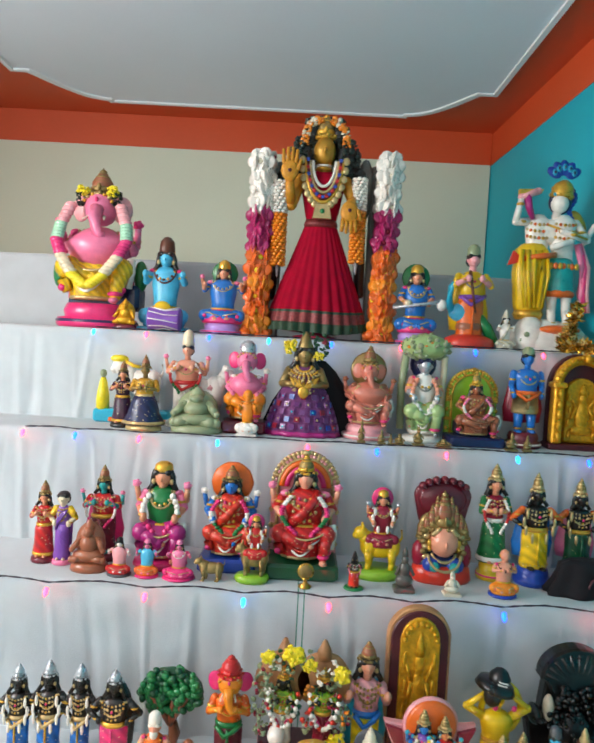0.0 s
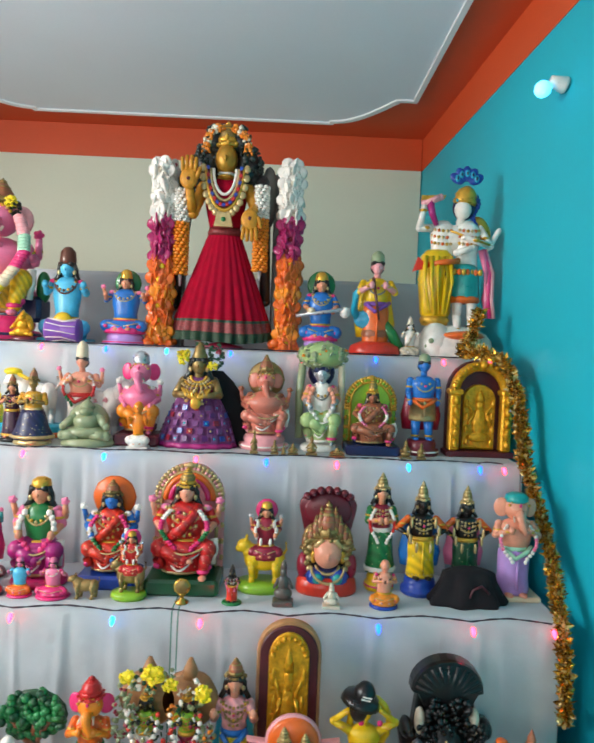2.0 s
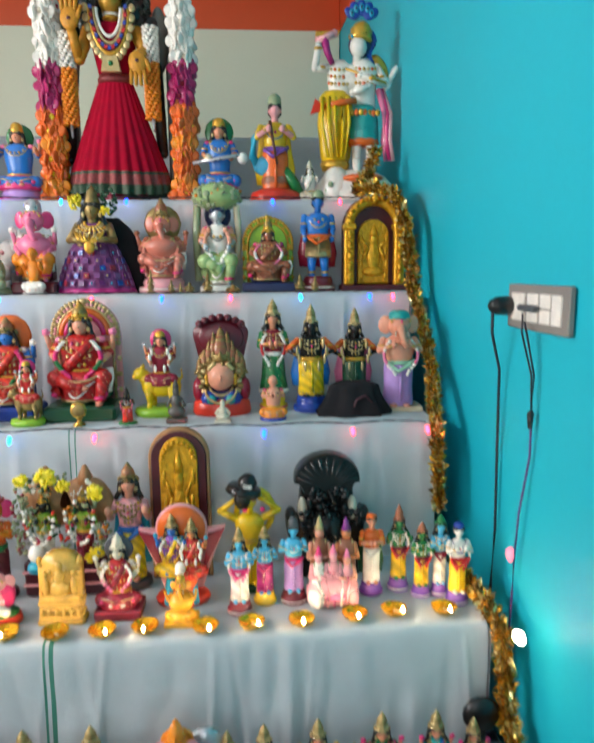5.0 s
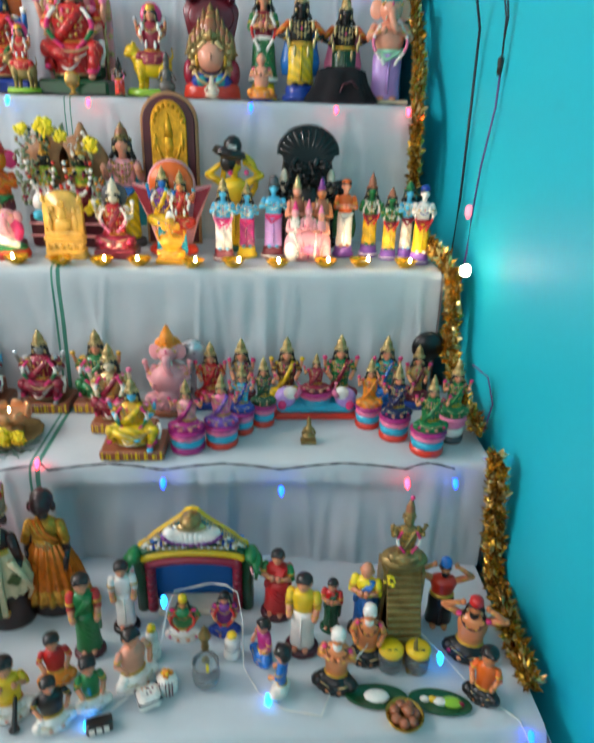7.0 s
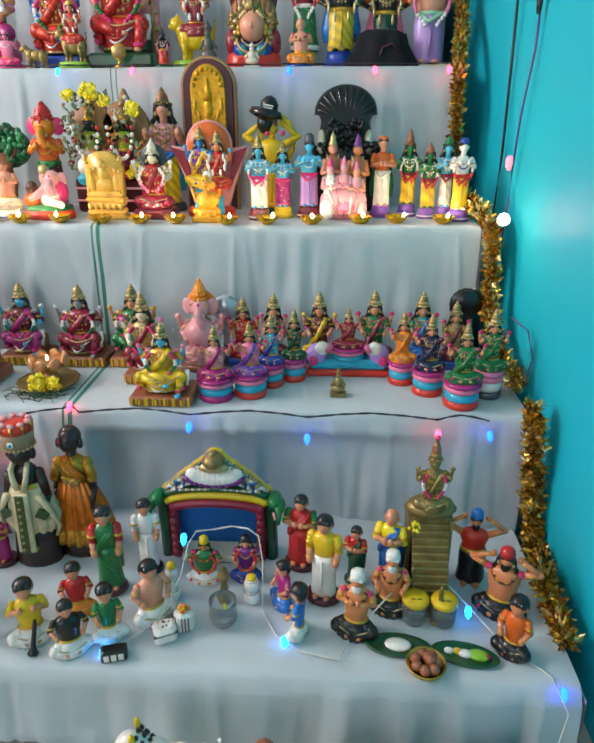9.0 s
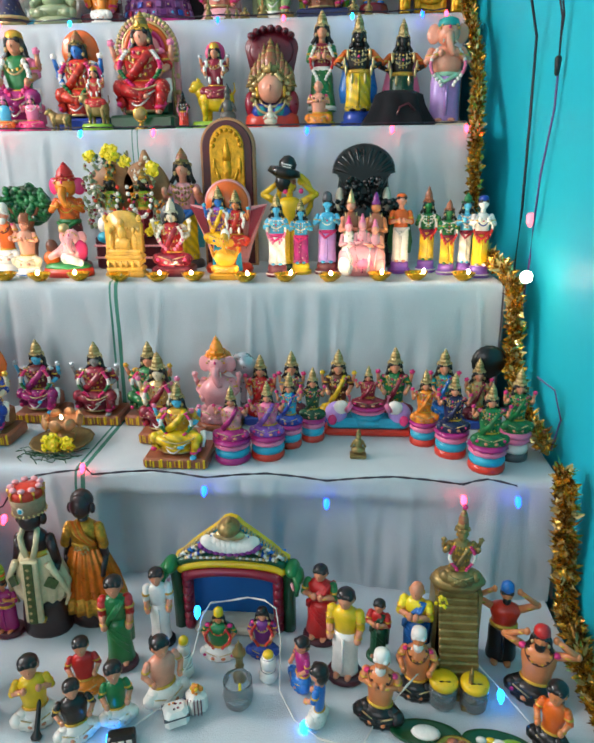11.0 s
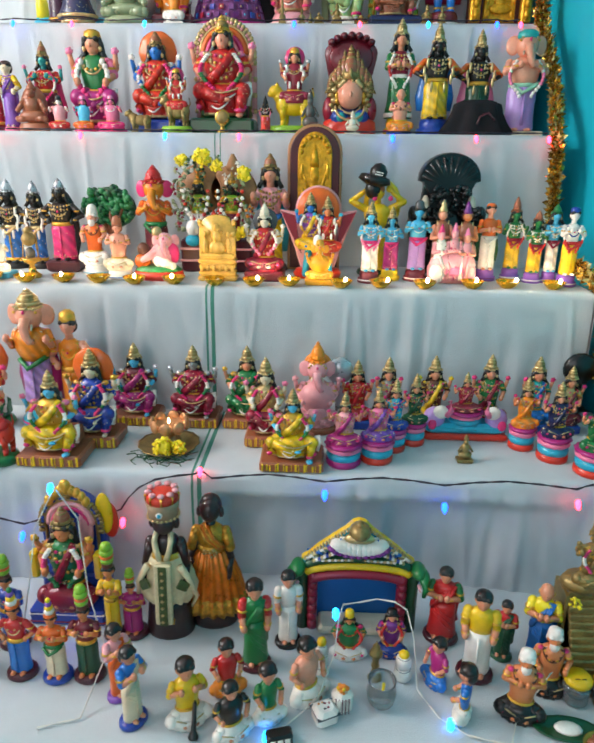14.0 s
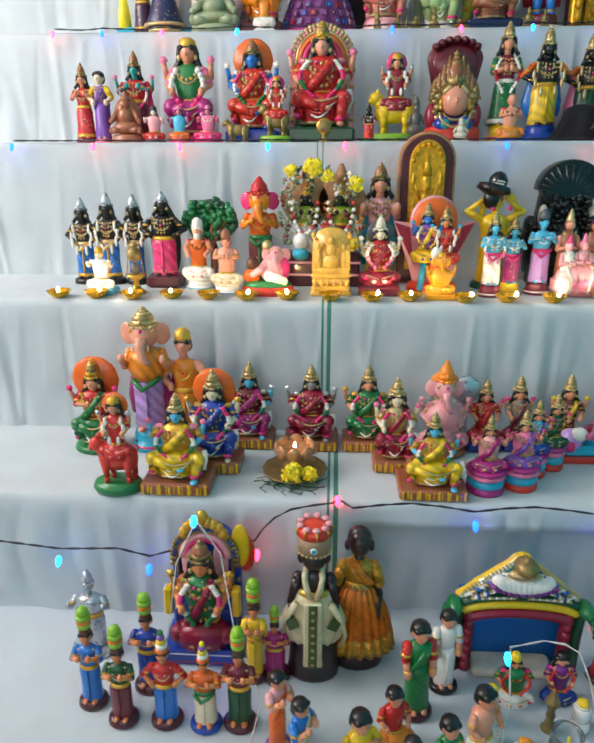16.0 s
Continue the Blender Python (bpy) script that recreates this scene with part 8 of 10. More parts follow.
place(jelly_block(0.156, 0.099), "resin_idol", (0.192, 1.220, 0.853), "amber resin relief block with a scalloped outline", "idol")
place(seated(0.180, 0.098, "ivory", "red", "crimson", crown="ivory", crown_top=0.18, base=("block", "maroon"), held="white", halo="slate", halo_r=0.16, arms="lap", sleeve="ivory", garlands=["white", "pink"]), "seated_figurine", (0.302, 1.240, 0.853), "ivory seated figurine in crimson with a grey halo", "figurine")
place(standing(0.290, 0.092, "peach", "rose", "lemon", crown="oldbrass", crown_top=0.12, base=("round", "slate"), arms="bless", cape="turq", beads="oldbrass", sash="blue"), "standing_figurine", (0.306, 1.360, 0.853), "peach standing figurine with a blue shoulder cloth", "figurine")
place(plaque(0.358, 0.137), "relief_plaque", (0.416, 1.385, 0.853), "round-topped wooden plaque with a gilded relief", "plaque")
place(winged_couple(0.222, 0.186), "twin_figurine", (0.428, 1.280, 0.853), "pair of figurines on a winged base with orange halo", "figurine")
place(seated(0.103, 0.070, "amber", "amber", "amber", crown="gold", crown_kind="cap", crown_top=0.12, base=("block", "amber"), elephant=True, held="amber", beads=None, sleeve="amber"), "elephant_headed_figurine", (0.434, 1.195, 0.853), "small all-orange elephant-headed figurine", "figurine")
place(emblem_bearer(0.261, 0.119), "standing_figurine", (0.573, 1.330, 0.853), "yellow figurine carrying a black rounded emblem on its shoulder", "figurine")
place(black_throne(0.295, 0.191), "black_throne", (0.751, 1.375, 0.853), "glossy black hooded throne with pale finials", "idol")
place(standing(0.188, 0.059, "sky", "sky", "white", crown="palegold", crown_top=0.14, base=("tiers", "maroon", "white"), arms="front", sash="hotpink", garlands=["white", "pink"], beads="white"), "standing_figurine", (0.551, 1.225, 0.853), "sky-blue figurine in a white dhoti, pink sash", "figurine", group="small standing figurines")
place(standing(0.174, 0.055, "sky", "sky", "magenta", crown="palegold", crown_top=0.14, base=("tiers", "yellow", "gold"), arms="front", sash="hotpink", beads="white"), "standing_figurine", (0.604, 1.260, 0.853), "sky-blue figurine in a magenta wrap, yellow foot", "figurine", group="small standing figurines")
place(standing(0.190, 0.065, "sky", "sky", "lilac", crown="slate", crown_kind="cap", crown_top=0.1, base=("tiers", "maroon", "white"), arms="front", sash="hotpink", beads="white", belly=0.05), "standing_figurine", (0.666, 1.260, 0.853), "sky-blue figurine in a pale lilac wrap", "figurine", group="small standing figurines")
place(family_block(0.192, 0.119), "family_figurine", (0.747, 1.240, 0.853), "pale pink moulded family group of small heads", "figurine")
place(standing(0.183, 0.058, "peach", "orange", "white", crown="orange", crown_kind="cap", crown_top=0.03, base=("tiers", "violet", "purple"), arms="folded", cape="darkgreen", beads=None, sash="white"), "standing_figurine", (0.838, 1.280, 0.853), "figurine with an orange veil and white skirt", "figurine", group="small standing figurines")
place(standing(0.199, 0.054, "green", "green", "yellow", crown="clay", crown_top=0.17, base=("tiers", "violet", "white"), arms="bless", sash="crimson", garlands=["white", "red"], beads="white"), "standing_figurine", (0.901, 1.290, 0.853), "green-skinned figurine in a yellow dhoti", "figurine", group="small standing figurines")
place(standing(0.170, 0.050, "green", "green", "yellow", crown="clay", crown_top=0.12, base=("tiers", "violet", "white"), arms="front", sash="crimson", garlands=["white", "red"], beads="white"), "standing_figurine", (0.945, 1.260, 0.853), "shorter green-skinned figurine in a yellow dhoti", "figurine", group="small standing figurines")
place(standing(0.185, 0.044, "sky", "sky", "white", crown="green", crown_top=0.1, base=("tiers", "violet", "white"), arms="front", sash="crimson", beads="white"), "standing_figurine", (0.985, 1.260, 0.853), "pale blue figurine in a white dhoti", "figurine", group="small standing figurines")
place(standing(0.181, 0.056, "white", "white", "yellow", crown="royal", crown_kind="cap", crown_top=0.05, base=("tiers", "violet", "white"), arms="front", sash="red", beads="royal", garlands=["white", "red"]), "standing_figurine", (1.013, 1.225, 0.853), "white figurine in a yellow dhoti, blue cap", "figurine", group="small standing figurines")
# fifth step from the top, with the half ring of seated figurines
place(seated(0.205, 0.110, "skin", "red", "green", crown="gold", base=("round", "green"), mode="chair", halo="orange", halo_r=0.24, arms="folded", beads="gold"), "seated_figurine", (-0.306, 1.020, 0.552), "red-robed seated figurine with a flame-orange halo", "figurine")
place(lion_rider(0.190, 0.095, "scarlet", "red", foot="green", halo="orange"), "rider_figurine", (-0.203, 0.841, 0.552), "red rider figurine on a red beast, green base", "figurine")
place(standing(0.314, 0.100, "peach", "saffron", "lilac", crown="palegold", crown_top=0.13, base=("tiers", "turq", "hotpink"), elephant=True, belly=0.35, arms="bless", cape="magenta", sash="green", beads="cream"), "elephant_headed_figurine", (-0.190, 1.030, 0.552), "tall pot-bellied elephant-headed figurine with magenta cape", "figurine")
place(standing(0.266, 0.083, "peach", "saffron", "saffron", crown="gold", crown_kind="cap", crown_top=0.08, base=("round", "clay"), arms="hips", cape="magenta", beads="gold", sleeve="peach"), "standing_figurine", (-0.113, 1.040, 0.552), "orange-robed standing figurine, arm raised", "figurine")
place(seated(0.210, 0.113, "cream", "royal", "royal", crown="palegold", crown_top=0.17, base=("block", "clay", "yellow"), mode="chair", held="gold", arms="lap", garlands=["hotpink", "white", "green", "hotpink"], halo="orange", halo_r=0.2), "seated_figurine", (-0.035, 0.945, 0.552), "figurine in royal blue seated on a striped block", "figurine", group="seated figurines on striped blocks")
place(seated(0.189, 0.136, "sky", "gold", "yellow", crown="palegold", crown_top=0.17, base=("block", "clay", "yellow"), mode="chair", held="pink", arms="lap", garlands=["hotpink", "white", "green", "hotpink"]), "seated_figurine", (-0.090, 0.867, 0.552), "blue-skinned figurine in yellow seated on a striped block", "figurine", group="seated figurines on striped blocks")
place(seated(0.188, 0.112, "sky", "maroon", "magenta", crown="palegold", crown_top=0.17, base=("block", "clay", "yellow"), mode="chair", held="silver", arms="lap", garlands=["hotpink", "white", "green", "hotpink"]), "seated_figurine", (0.021, 1.062, 0.552), "blue-skinned figurine in magenta seated on a striped block", "figurine", group="seated figurines on striped blocks")
place(seated(0.185, 0.121, "grey", "crimson", "crimson", crown="palegold", crown_top=0.17, base=("block", "clay", "yellow"), mode="chair", held="silver", arms="lap", garlands=["hotpink", "white", "green", "hotpink"]), "seated_figurine", (0.155, 1.061, 0.552), "grey-faced figurine in crimson seated on a striped block", "figurine", group="seated figurines on striped blocks")
place(seated(0.187, 0.112, "skin", "green", "green", crown="palegold", crown_top=0.17, base=("block", "clay", "yellow"), mode="chair", held="gold", arms="lap", garlands=["hotpink", "white", "green", "hotpink"]), "seated_figurine", (0.277, 1.060, 0.552), "figurine in green seated on a striped block", "figurine", group="seated figurines on striped blocks")
place(seated(0.194, 0.092, "cream", "palegold", "crimson", crown="palegold", crown_top=0.17, base=("block", "clay", "yellow"), mode="chair", held="pink", arms="lap", garlands=["hotpink", "white", "green", "hotpink"]), "seated_figurine", (0.328, 0.962, 0.552), "figurine in gold and crimson seated on a striped block", "figurine", group="seated figurines on striped blocks")
place(seated(0.160, 0.131, "sky", "gold", "yellow", crown="palegold", crown_top=0.17, base=("block", "clay", "yellow"), mode="chair", held="pink", arms="lap", garlands=["hotpink", "white", "green", "hotpink"]), "seated_figurine", (0.389, 0.873, 0.552), "second blue-skinned figurine in yellow, nearer the edge", "figurine", group="seated figurines on striped blocks")
place(seated(0.207, 0.109, "rose", "rose", "rose", crown="saffron", crown_top=0.22, base=("round", "clay"), elephant=True, held="rose", halo="saffron", halo_r=0.15, arms="lap", apron="rose"), "elephant_headed_figurine", (0.435, 1.040, 0.552), "rose-pink elephant-headed figurine with an orange halo", "figurine")
place(seated(0.154, 0.078, "skin", "rose", "magenta", crown="palegold", crown_top=0.17, base=("lotus", "magenta", "turq", "pink", "magenta"), held="hotpink", arms="bless", pleats="magenta"), "seated_figurine", (0.492, 0.879, 0.552), "magenta-skirted figurine on a banded lotus seat", "figurine", group="half ring of lotus-seat figurines")
place(seated(0.158, 0.074, "skin", "pink", "violet", crown="palegold", crown_top=0.17, base=("lotus", "scarlet", "turq", "pink", "magenta"), held="hotpink", arms="bless", pleats="violet"), "seated_figurine", (0.560, 0.897, 0.552), "violet-skirted figurine on a banded lotus seat", "figurine", group="half ring of lotus-seat figurines")
place(seated(0.160, 0.056, "skin", "turq", "royal", crown="palegold", crown_top=0.17, base=("lotus", "scarlet", "turq", "pink", "magenta"), held="hotpink", arms="bless", pleats="royal"), "seated_figurine", (0.599, 0.946, 0.552), "blue-skirted figurine on a banded lotus seat", "figurine", group="half ring of lotus-seat figurines")
place(seated(0.160, 0.055, "skin", "darkgreen", "darkgreen", crown="palegold", crown_top=0.17, base=("lotus", "scarlet", "turq", "pink", "magenta"), held="hotpink", arms="bless", pleats="darkgreen"), "seated_figurine", (0.645, 0.979, 0.552), "dark green figurine on a banded lotus seat", "figurine", group="half ring of lotus-seat figurines")
place(elephant_throne(0.150, 0.187), "seated_figurine", (0.761, 1.024, 0.552), "maroon figurine on a lotus between two white elephants", "figurine", group="half ring of lotus-seat figurines")
place(seated(0.161, 0.059, "skin", "saffron", "saffron", crown="palegold", crown_top=0.17, base=("lotus", "scarlet", "turq", "pink", "magenta"), held="hotpink", arms="bless", pleats="saffron"), "seated_figurine", (0.874, 0.972, 0.552), "saffron-skirted figurine on a banded lotus seat", "figurine", group="half ring of lotus-seat figurines")
place(seated(0.171, 0.069, "skin", "navy", "navy", crown="palegold", crown_top=0.17, base=("lotus", "scarlet", "turq", "pink", "magenta"), held="hotpink", arms="bless", pleats="navy"), "seated_figurine", (0.923, 0.923, 0.552), "navy-skirted figurine on a banded lotus seat", "figurine", group="half ring of lotus-seat figurines")
place(seated(0.171, 0.076, "skin", "green", "green", crown="palegold", crown_top=0.17, base=("lotus", "scarlet", "turq", "pink", "magenta"), held="hotpink", arms="bless", pleats="green"), "seated_figurine", (0.981, 0.867, 0.552), "green-skirted figurine on a banded lotus seat", "figurine", group="half ring of lotus-seat figurines")
place(seated(0.185, 0.062, "skin", "green", "green", crown="palegold", crown_top=0.17, base=("lotus", "slate", "white", "pink", "pink"), held="hotpink", arms="bless", pleats="green"), "seated_figurine", (1.043, 0.915, 0.552), "green figurine on a white-striped dark seat", "figurine", group="half ring of lotus-seat figurines")
place(seated(0.127, 0.045, "skin", "palegold", "brown", crown="palegold", crown_top=0.18, base=("block", "royal"), held="gold", arms="lap", beads="palegold"), "seated_figurine", (0.424, 1.060, 0.552), "brown and gold crowned figurine in the back row", "figurine", group="back row of crowned figurines")
place(seated(0.160, 0.074, "skin", "red", "red", crown="palegold", crown_top=0.18, base=("block", "royal"), held="hotpink", arms="lap", beads="palegold"), "seated_figurine", (0.526, 1.060, 0.552), "red-robed crowned figurine in the back row", "figurine", group="back row of crowned figurines")
place(seated(0.169, 0.060, "skin", "grey", "maroon", crown="palegold", crown_top=0.18, base=("block", "royal"), held="hotpink", arms="lap", beads="palegold"), "seated_figurine", (0.595, 1.060, 0.552), "grey-robed crowned figurine in the back row", "figurine", group="back row of crowned figurines")
place(seated(0.174, 0.078, "skin", "brown", "yellow", crown="palegold", crown_top=0.18, base=("block", "royal"), held="yellow", arms="lap", beads="palegold"), "seated_figurine", (0.697, 1.060, 0.552), "brown and yellow crowned figurine in the back row", "figurine", group="back row of crowned figurines")
place(seated(0.180, 0.083, "skin", "green", "crimson", crown="palegold", crown_top=0.18, base=("block", "royal"), held="hotpink", arms="lap", beads="palegold"), "seated_figurine", (0.819, 1.060, 0.552), "green and crimson crowned figurine in the back row", "figurine", group="back row of crowned figurines")
place(seated(0.178, 0.067, "skin", "teal", "blue", crown="palegold", crown_top=0.18, base=("block", "royal"), held="hotpink", arms="lap", beads="palegold"), "seated_figurine", (0.924, 1.060, 0.552), "teal-robed crowned figurine in the back row", "figurine", group="back row of crowned figurines")
place(seated(0.157, 0.060, "skin", "palegold", "maroon", crown="palegold", crown_top=0.18, base=("block", "royal"), held="hotpink", arms="lap", beads="palegold"), "seated_figurine", (0.998, 1.060, 0.552), "gold-robed crowned figurine in the back row", "figurine", group="back row of crowned figurines")
place(plain_disc(0.177, 0.060, "gloss"), "round_board", (1.022, 1.090, 0.552), "glossy black round board against the riser", "board")
place(plain_disc(0.160, 0.048, "silver"), "silver_disc", (0.485, 1.075, 0.552), "fluted silver disc standing behind the figurines", "disc")
place(small_idol_shape(0.061, 0.034, "oldbrass"), "small_idol", (0.739, 0.898, 0.552), "tiny old brass idol alone on the cloth", "idol")
# lowest step: the wedding scene, the pot bearers and the dressed dolls
place(throne_goddess(0.276, 0.141), "seated_figurine", (-0.019, 0.710, 0.304), "crimson-robed figurine on a blue throne with gold arch", "figurine")
place(standing(0.183, 0.051, "tan", "darkgreen", "maroon", crown="lime", crown_kind="pot", crown_top=0.24, arms="front", base=("round", "wine")), "standing_figurine", (-0.120, 0.553, 0.304), "pot bearer in green and maroon on a wine foot", "figurine", group="pot bearers")
place(standing(0.188, 0.059, "tan", "royal", "royal", crown="lime", crown_kind="pot", crown_top=0.24, arms="front", base=("round", "wine")), "standing_figurine", (-0.096, 0.622, 0.304), "pot bearer in royal blue on a wine foot", "figurine", group="pot bearers")
place(standing(0.175, 0.055, "tan", "red", "blue", crown="green", crown_kind="bands", crown_top=0.2, arms="hips", base=("round", "wine")), "standing_figurine", (-0.051, 0.556, 0.304), "pot bearer in red with a striped cone on his head", "figurine", group="pot bearers")
place(standing(0.161, 0.054, "tan", "orange", "cream", crown="lemon", crown_kind="bands", crown_top=0.2, arms="front", sash="green", base=("round", "royal")), "standing_figurine", (0.012, 0.552, 0.304), "pot bearer in orange with a striped cone on his head", "figurine", group="pot bearers")
place(standing(0.186, 0.057, "tan", "maroon", "darkgreen", crown="lime", crown_kind="pot", crown_top=0.24, arms="front", base=("round", "wine")), "standing_figurine", (0.065, 0.557, 0.304), "pot bearer in maroon and dark green", "figurine", group="pot bearers")
place(standing(0.202, 0.042, "tan", "yellow", "yellow", crown="lime", crown_kind="pot", crown_top=0.24, arms="front", base=("round", "wine")), "standing_figurine", (0.077, 0.648, 0.304), "pot bearer in mustard yellow", "figurine", group="pot bearers")
place(standing(0.142, 0.059, "tan", "magenta", "magenta", crown="lime", crown_kind="pot", crown_top=0.24, arms="front", base=("round", "wine")), "standing_figurine", (0.110, 0.658, 0.304), "pot bearer in magenta", "figurine", group="pot bearers")
place(standing(0.189, 0.051, "tan", "blue", "blue", crown="lime", crown_kind="pot", crown_top=0.24, arms="front", base=("round", "wine")), "standing_figurine", (-0.180, 0.583, 0.304), "pot bearer in bright blue on a wine foot", "figurine", group="pot bearers")
place(standing(0.172, 0.086, "silver", "silver", "silver", crown="silver", base=("round", "silver"), beads=None, arms="bless", hair=None), "standing_figurine", (-0.222, 0.700, 0.304), "plain silver standing figurine", "figurine")
place(dressed_man(0.297, 0.095), "dressed_doll", (0.175, 0.675, 0.304), "dark wooden doll in cream silk with a red crown", "doll", group="dressed dolls")
place(dressed_woman(0.263, 0.106), "dressed_doll", (0.250, 0.708, 0.304), "dark wooden doll in a pleated orange silk sari", "doll", group="dressed dolls")
place(standing(0.176, 0.058, "skin", "green", "green", sleeve="red", crown=None, beads=None, arms="down", flare=0.1, base=("round", "wine")), "standing_figurine", (0.341, 0.595, 0.304), "villager in a green sari with a red blouse", "figurine", group="villager figurines", turn=12)
place(standing(0.154, 0.052, "skin", "white", "white", sleeve="white", crown=None, beads=None, arms="down", base=("round", "black")), "standing_figurine", (0.394, 0.649, 0.304), "villager man in white on a dark foot", "figurine", group="villager figurines", turn=10)
place(standing(0.151, 0.068, "skin", "red", "red", sleeve="green", crown=None, beads=None, arms="folded", flare=0.1, base=("round", "wine")), "standing_figurine", (0.673, 0.678, 0.304), "villager in a red sari with a green blouse", "figurine", group="villager figurines", turn=-15)
place(standing(0.171, 0.066, "skin", "yellow", "white", sleeve="yellow", crown=None, beads=None, arms="down", base=("round", "wine")), "standing_figurine", (0.716, 0.594, 0.304), "villager man in a yellow shirt and white dhoti", "figurine", group="villager figurines", turn=-15)
place(standing(0.118, 0.042, "skin", "red", "darkgreen", crown=None, beads=None, arms="folded", base=("round", "darkgreen")), "standing_figurine", (0.772, 0.637, 0.304), "villager girl in red and dark green, arms folded", "figurine", group="villager figurines", turn=-20)
place(standing(0.163, 0.059, "skin", "lemon", "blue", crown=None, beads=None, hair=None, arms="folded", base=("round", "black")), "standing_figurine", (0.831, 0.630, 0.304), "bald villager in a yellow shirt, arms folded", "figurine", group="villager figurines", turn=-20)
place(standing(0.152, 0.082, "tan", "scarlet", "black", crown="blue", crown_kind="cap", crown_top=0.1, beads=None, arms="raised", beard="black", sleeve="tan", base=("none", "black")), "standing_figurine", (0.981, 0.654, 0.304), "bearded villager in a red vest lifting a blue load", "figurine", group="villager figurines", turn=-10)
place(seated(0.132, 0.094, "tan", "tan", "black", base=("none", "white"), four=False, arms="raised", crown="red", crown_kind="cap", crown_top=0.1, beads="brown", beard="black"), "seated_figurine", (1.016, 0.578, 0.304), "bearded villager lifting a red bundle, seated", "figurine", group="villager figurines", turn=-25)
place(seated(0.109, 0.059, "tan", "orange", "black", base=("none", "white"), four=False, arms="lap", crown=None, beads=None), "seated_figurine", (1.012, 0.487, 0.304), "villager in an orange vest, seated, leaning on his hand", "figurine", group="villager figurines", turn=-35)
place(seated(0.127, 0.078, "tan", "tan", "black", base=("none", "white"), four=False, arms="folded", crown="white", crown_kind="cap", crown_top=0.08, beads="brown", beard="white", hair="white"), "seated_figurine", (0.769, 0.519, 0.304), "white-bearded villager, bare-chested, seated in black", "figurine", group="villager figurines", turn=-15)
place(seated(0.125, 0.072, "tan", "tan", "black", base=("none", "white"), four=False, arms="lap", crown="white", crown_kind="cap", crown_top=0.08, beads="brown", beard="white", hair="white"), "seated_figurine", (0.829, 0.570, 0.304), "second white-bearded villager, bare-chested, seated", "figurine", group="villager figurines", turn=-10)
place(seated(0.114, 0.073, "skin", "yellow", "white", base=("none", "white"), four=False, arms="front", crown=None, beads=None), "seated_figurine", (0.247, 0.482, 0.304), "piper in a yellow shirt and white dhoti, seated", "figurine", group="villager figurines", turn=25)
place(seated(0.098, 0.062, "skin", "red", "saffron", base=("none", "white"), four=False, arms="lap", crown=None, beads=None), "seated_figurine", (0.300, 0.541, 0.304), "villager in a red shirt and brown wrap, seated", "figurine", group="villager figurines", turn=20)
place(seated(0.093, 0.070, "skin", "black", "white", base=("none", "white"), four=False, arms="lap", crown=None, beads=None), "seated_figurine", (0.318, 0.463, 0.304), "villager in a black shirt and white dhoti, seated", "figurine", group="villager figurines", turn=30)
place(seated(0.104, 0.054, "skin", "green", "white", base=("none", "white"), four=False, arms="lap", crown=None, beads=None), "seated_figurine", (0.372, 0.489, 0.304), "villager in a green shirt and white dhoti, seated", "figurine", group="villager figurines", turn=25)
place(seated(0.112, 0.079, "skin", "peach", "white", base=("none", "white"), four=False, arms="lap", crown=None, beads=None), "seated_figurine", (0.430, 0.535, 0.304), "bare-chested priest in white, seated", "figurine", group="villager figurines", turn=40)
place(seated(0.095, 0.072, "tan", "green", "white", base=("none", "white"), four=False, arms="lap", crown="yellow", crown_kind="cap", crown_top=0.14, beads="red", garlands=["red", "red", "scarlet"]), "seated_figurine", (0.502, 0.631, 0.304), "groom in green with a red garland, seated", "figurine", group="villager figurines")
place(seated(0.094, 0.059, "skin", "purple", "royal", base=("none", "white"), four=False, arms="lap", crown="black", crown_kind="cap", crown_top=0.06, beads="palegold", garlands=["red", "red", "scarlet"]), "seated_figurine", (0.576, 0.636, 0.304), "bride in purple and blue with a red garland, seated", "figurine", group="villager figurines")
place(seated(0.089, 0.057, "skin", "magenta", "blue", base=("none", "white"), four=False, arms="lap", crown=None, beads=None), "seated_figurine", (0.648, 0.573, 0.304), "girl in a mauve blouse and blue skirt, seated", "figurine", group="villager figurines", turn=-60)
place(seated(0.104, 0.044, "skin", "blue", "white", base=("none", "white"), four=False, arms="lap", crown=None, beads=None), "seated_figurine", (0.678, 0.503, 0.304), "boy in a blue shirt, seated", "figurine", group="villager figurines", turn=-110)
place(standing(0.143, 0.050, "skin", "blue", "cream", crown=None, beads=None, arms="front", sleeve="blue", base=("round", "royal")), "standing_figurine", (0.163, 0.474, 0.304), "drummer boy in a blue shirt and cream wrap", "figurine", group="villager figurines", turn=60)
place(standing(0.142, 0.045, "skin", "rose", "orange", crown=None, beads=None, arms="front", base=("round", "violet")), "standing_figurine", (0.127, 0.520, 0.304), "drummer in pink with an orange drum", "figurine", group="villager figurines", turn=50)
place(stage_arch(0.236, 0.231), "stage_arch", (0.517, 0.696, 0.304), "painted green stage arch with blue back and gable", "stage")
place(stack_pots(0.079, 0.028), "pot_tower", (0.454, 0.579, 0.304), "stack of three white pots with a yellow lid", "pots")
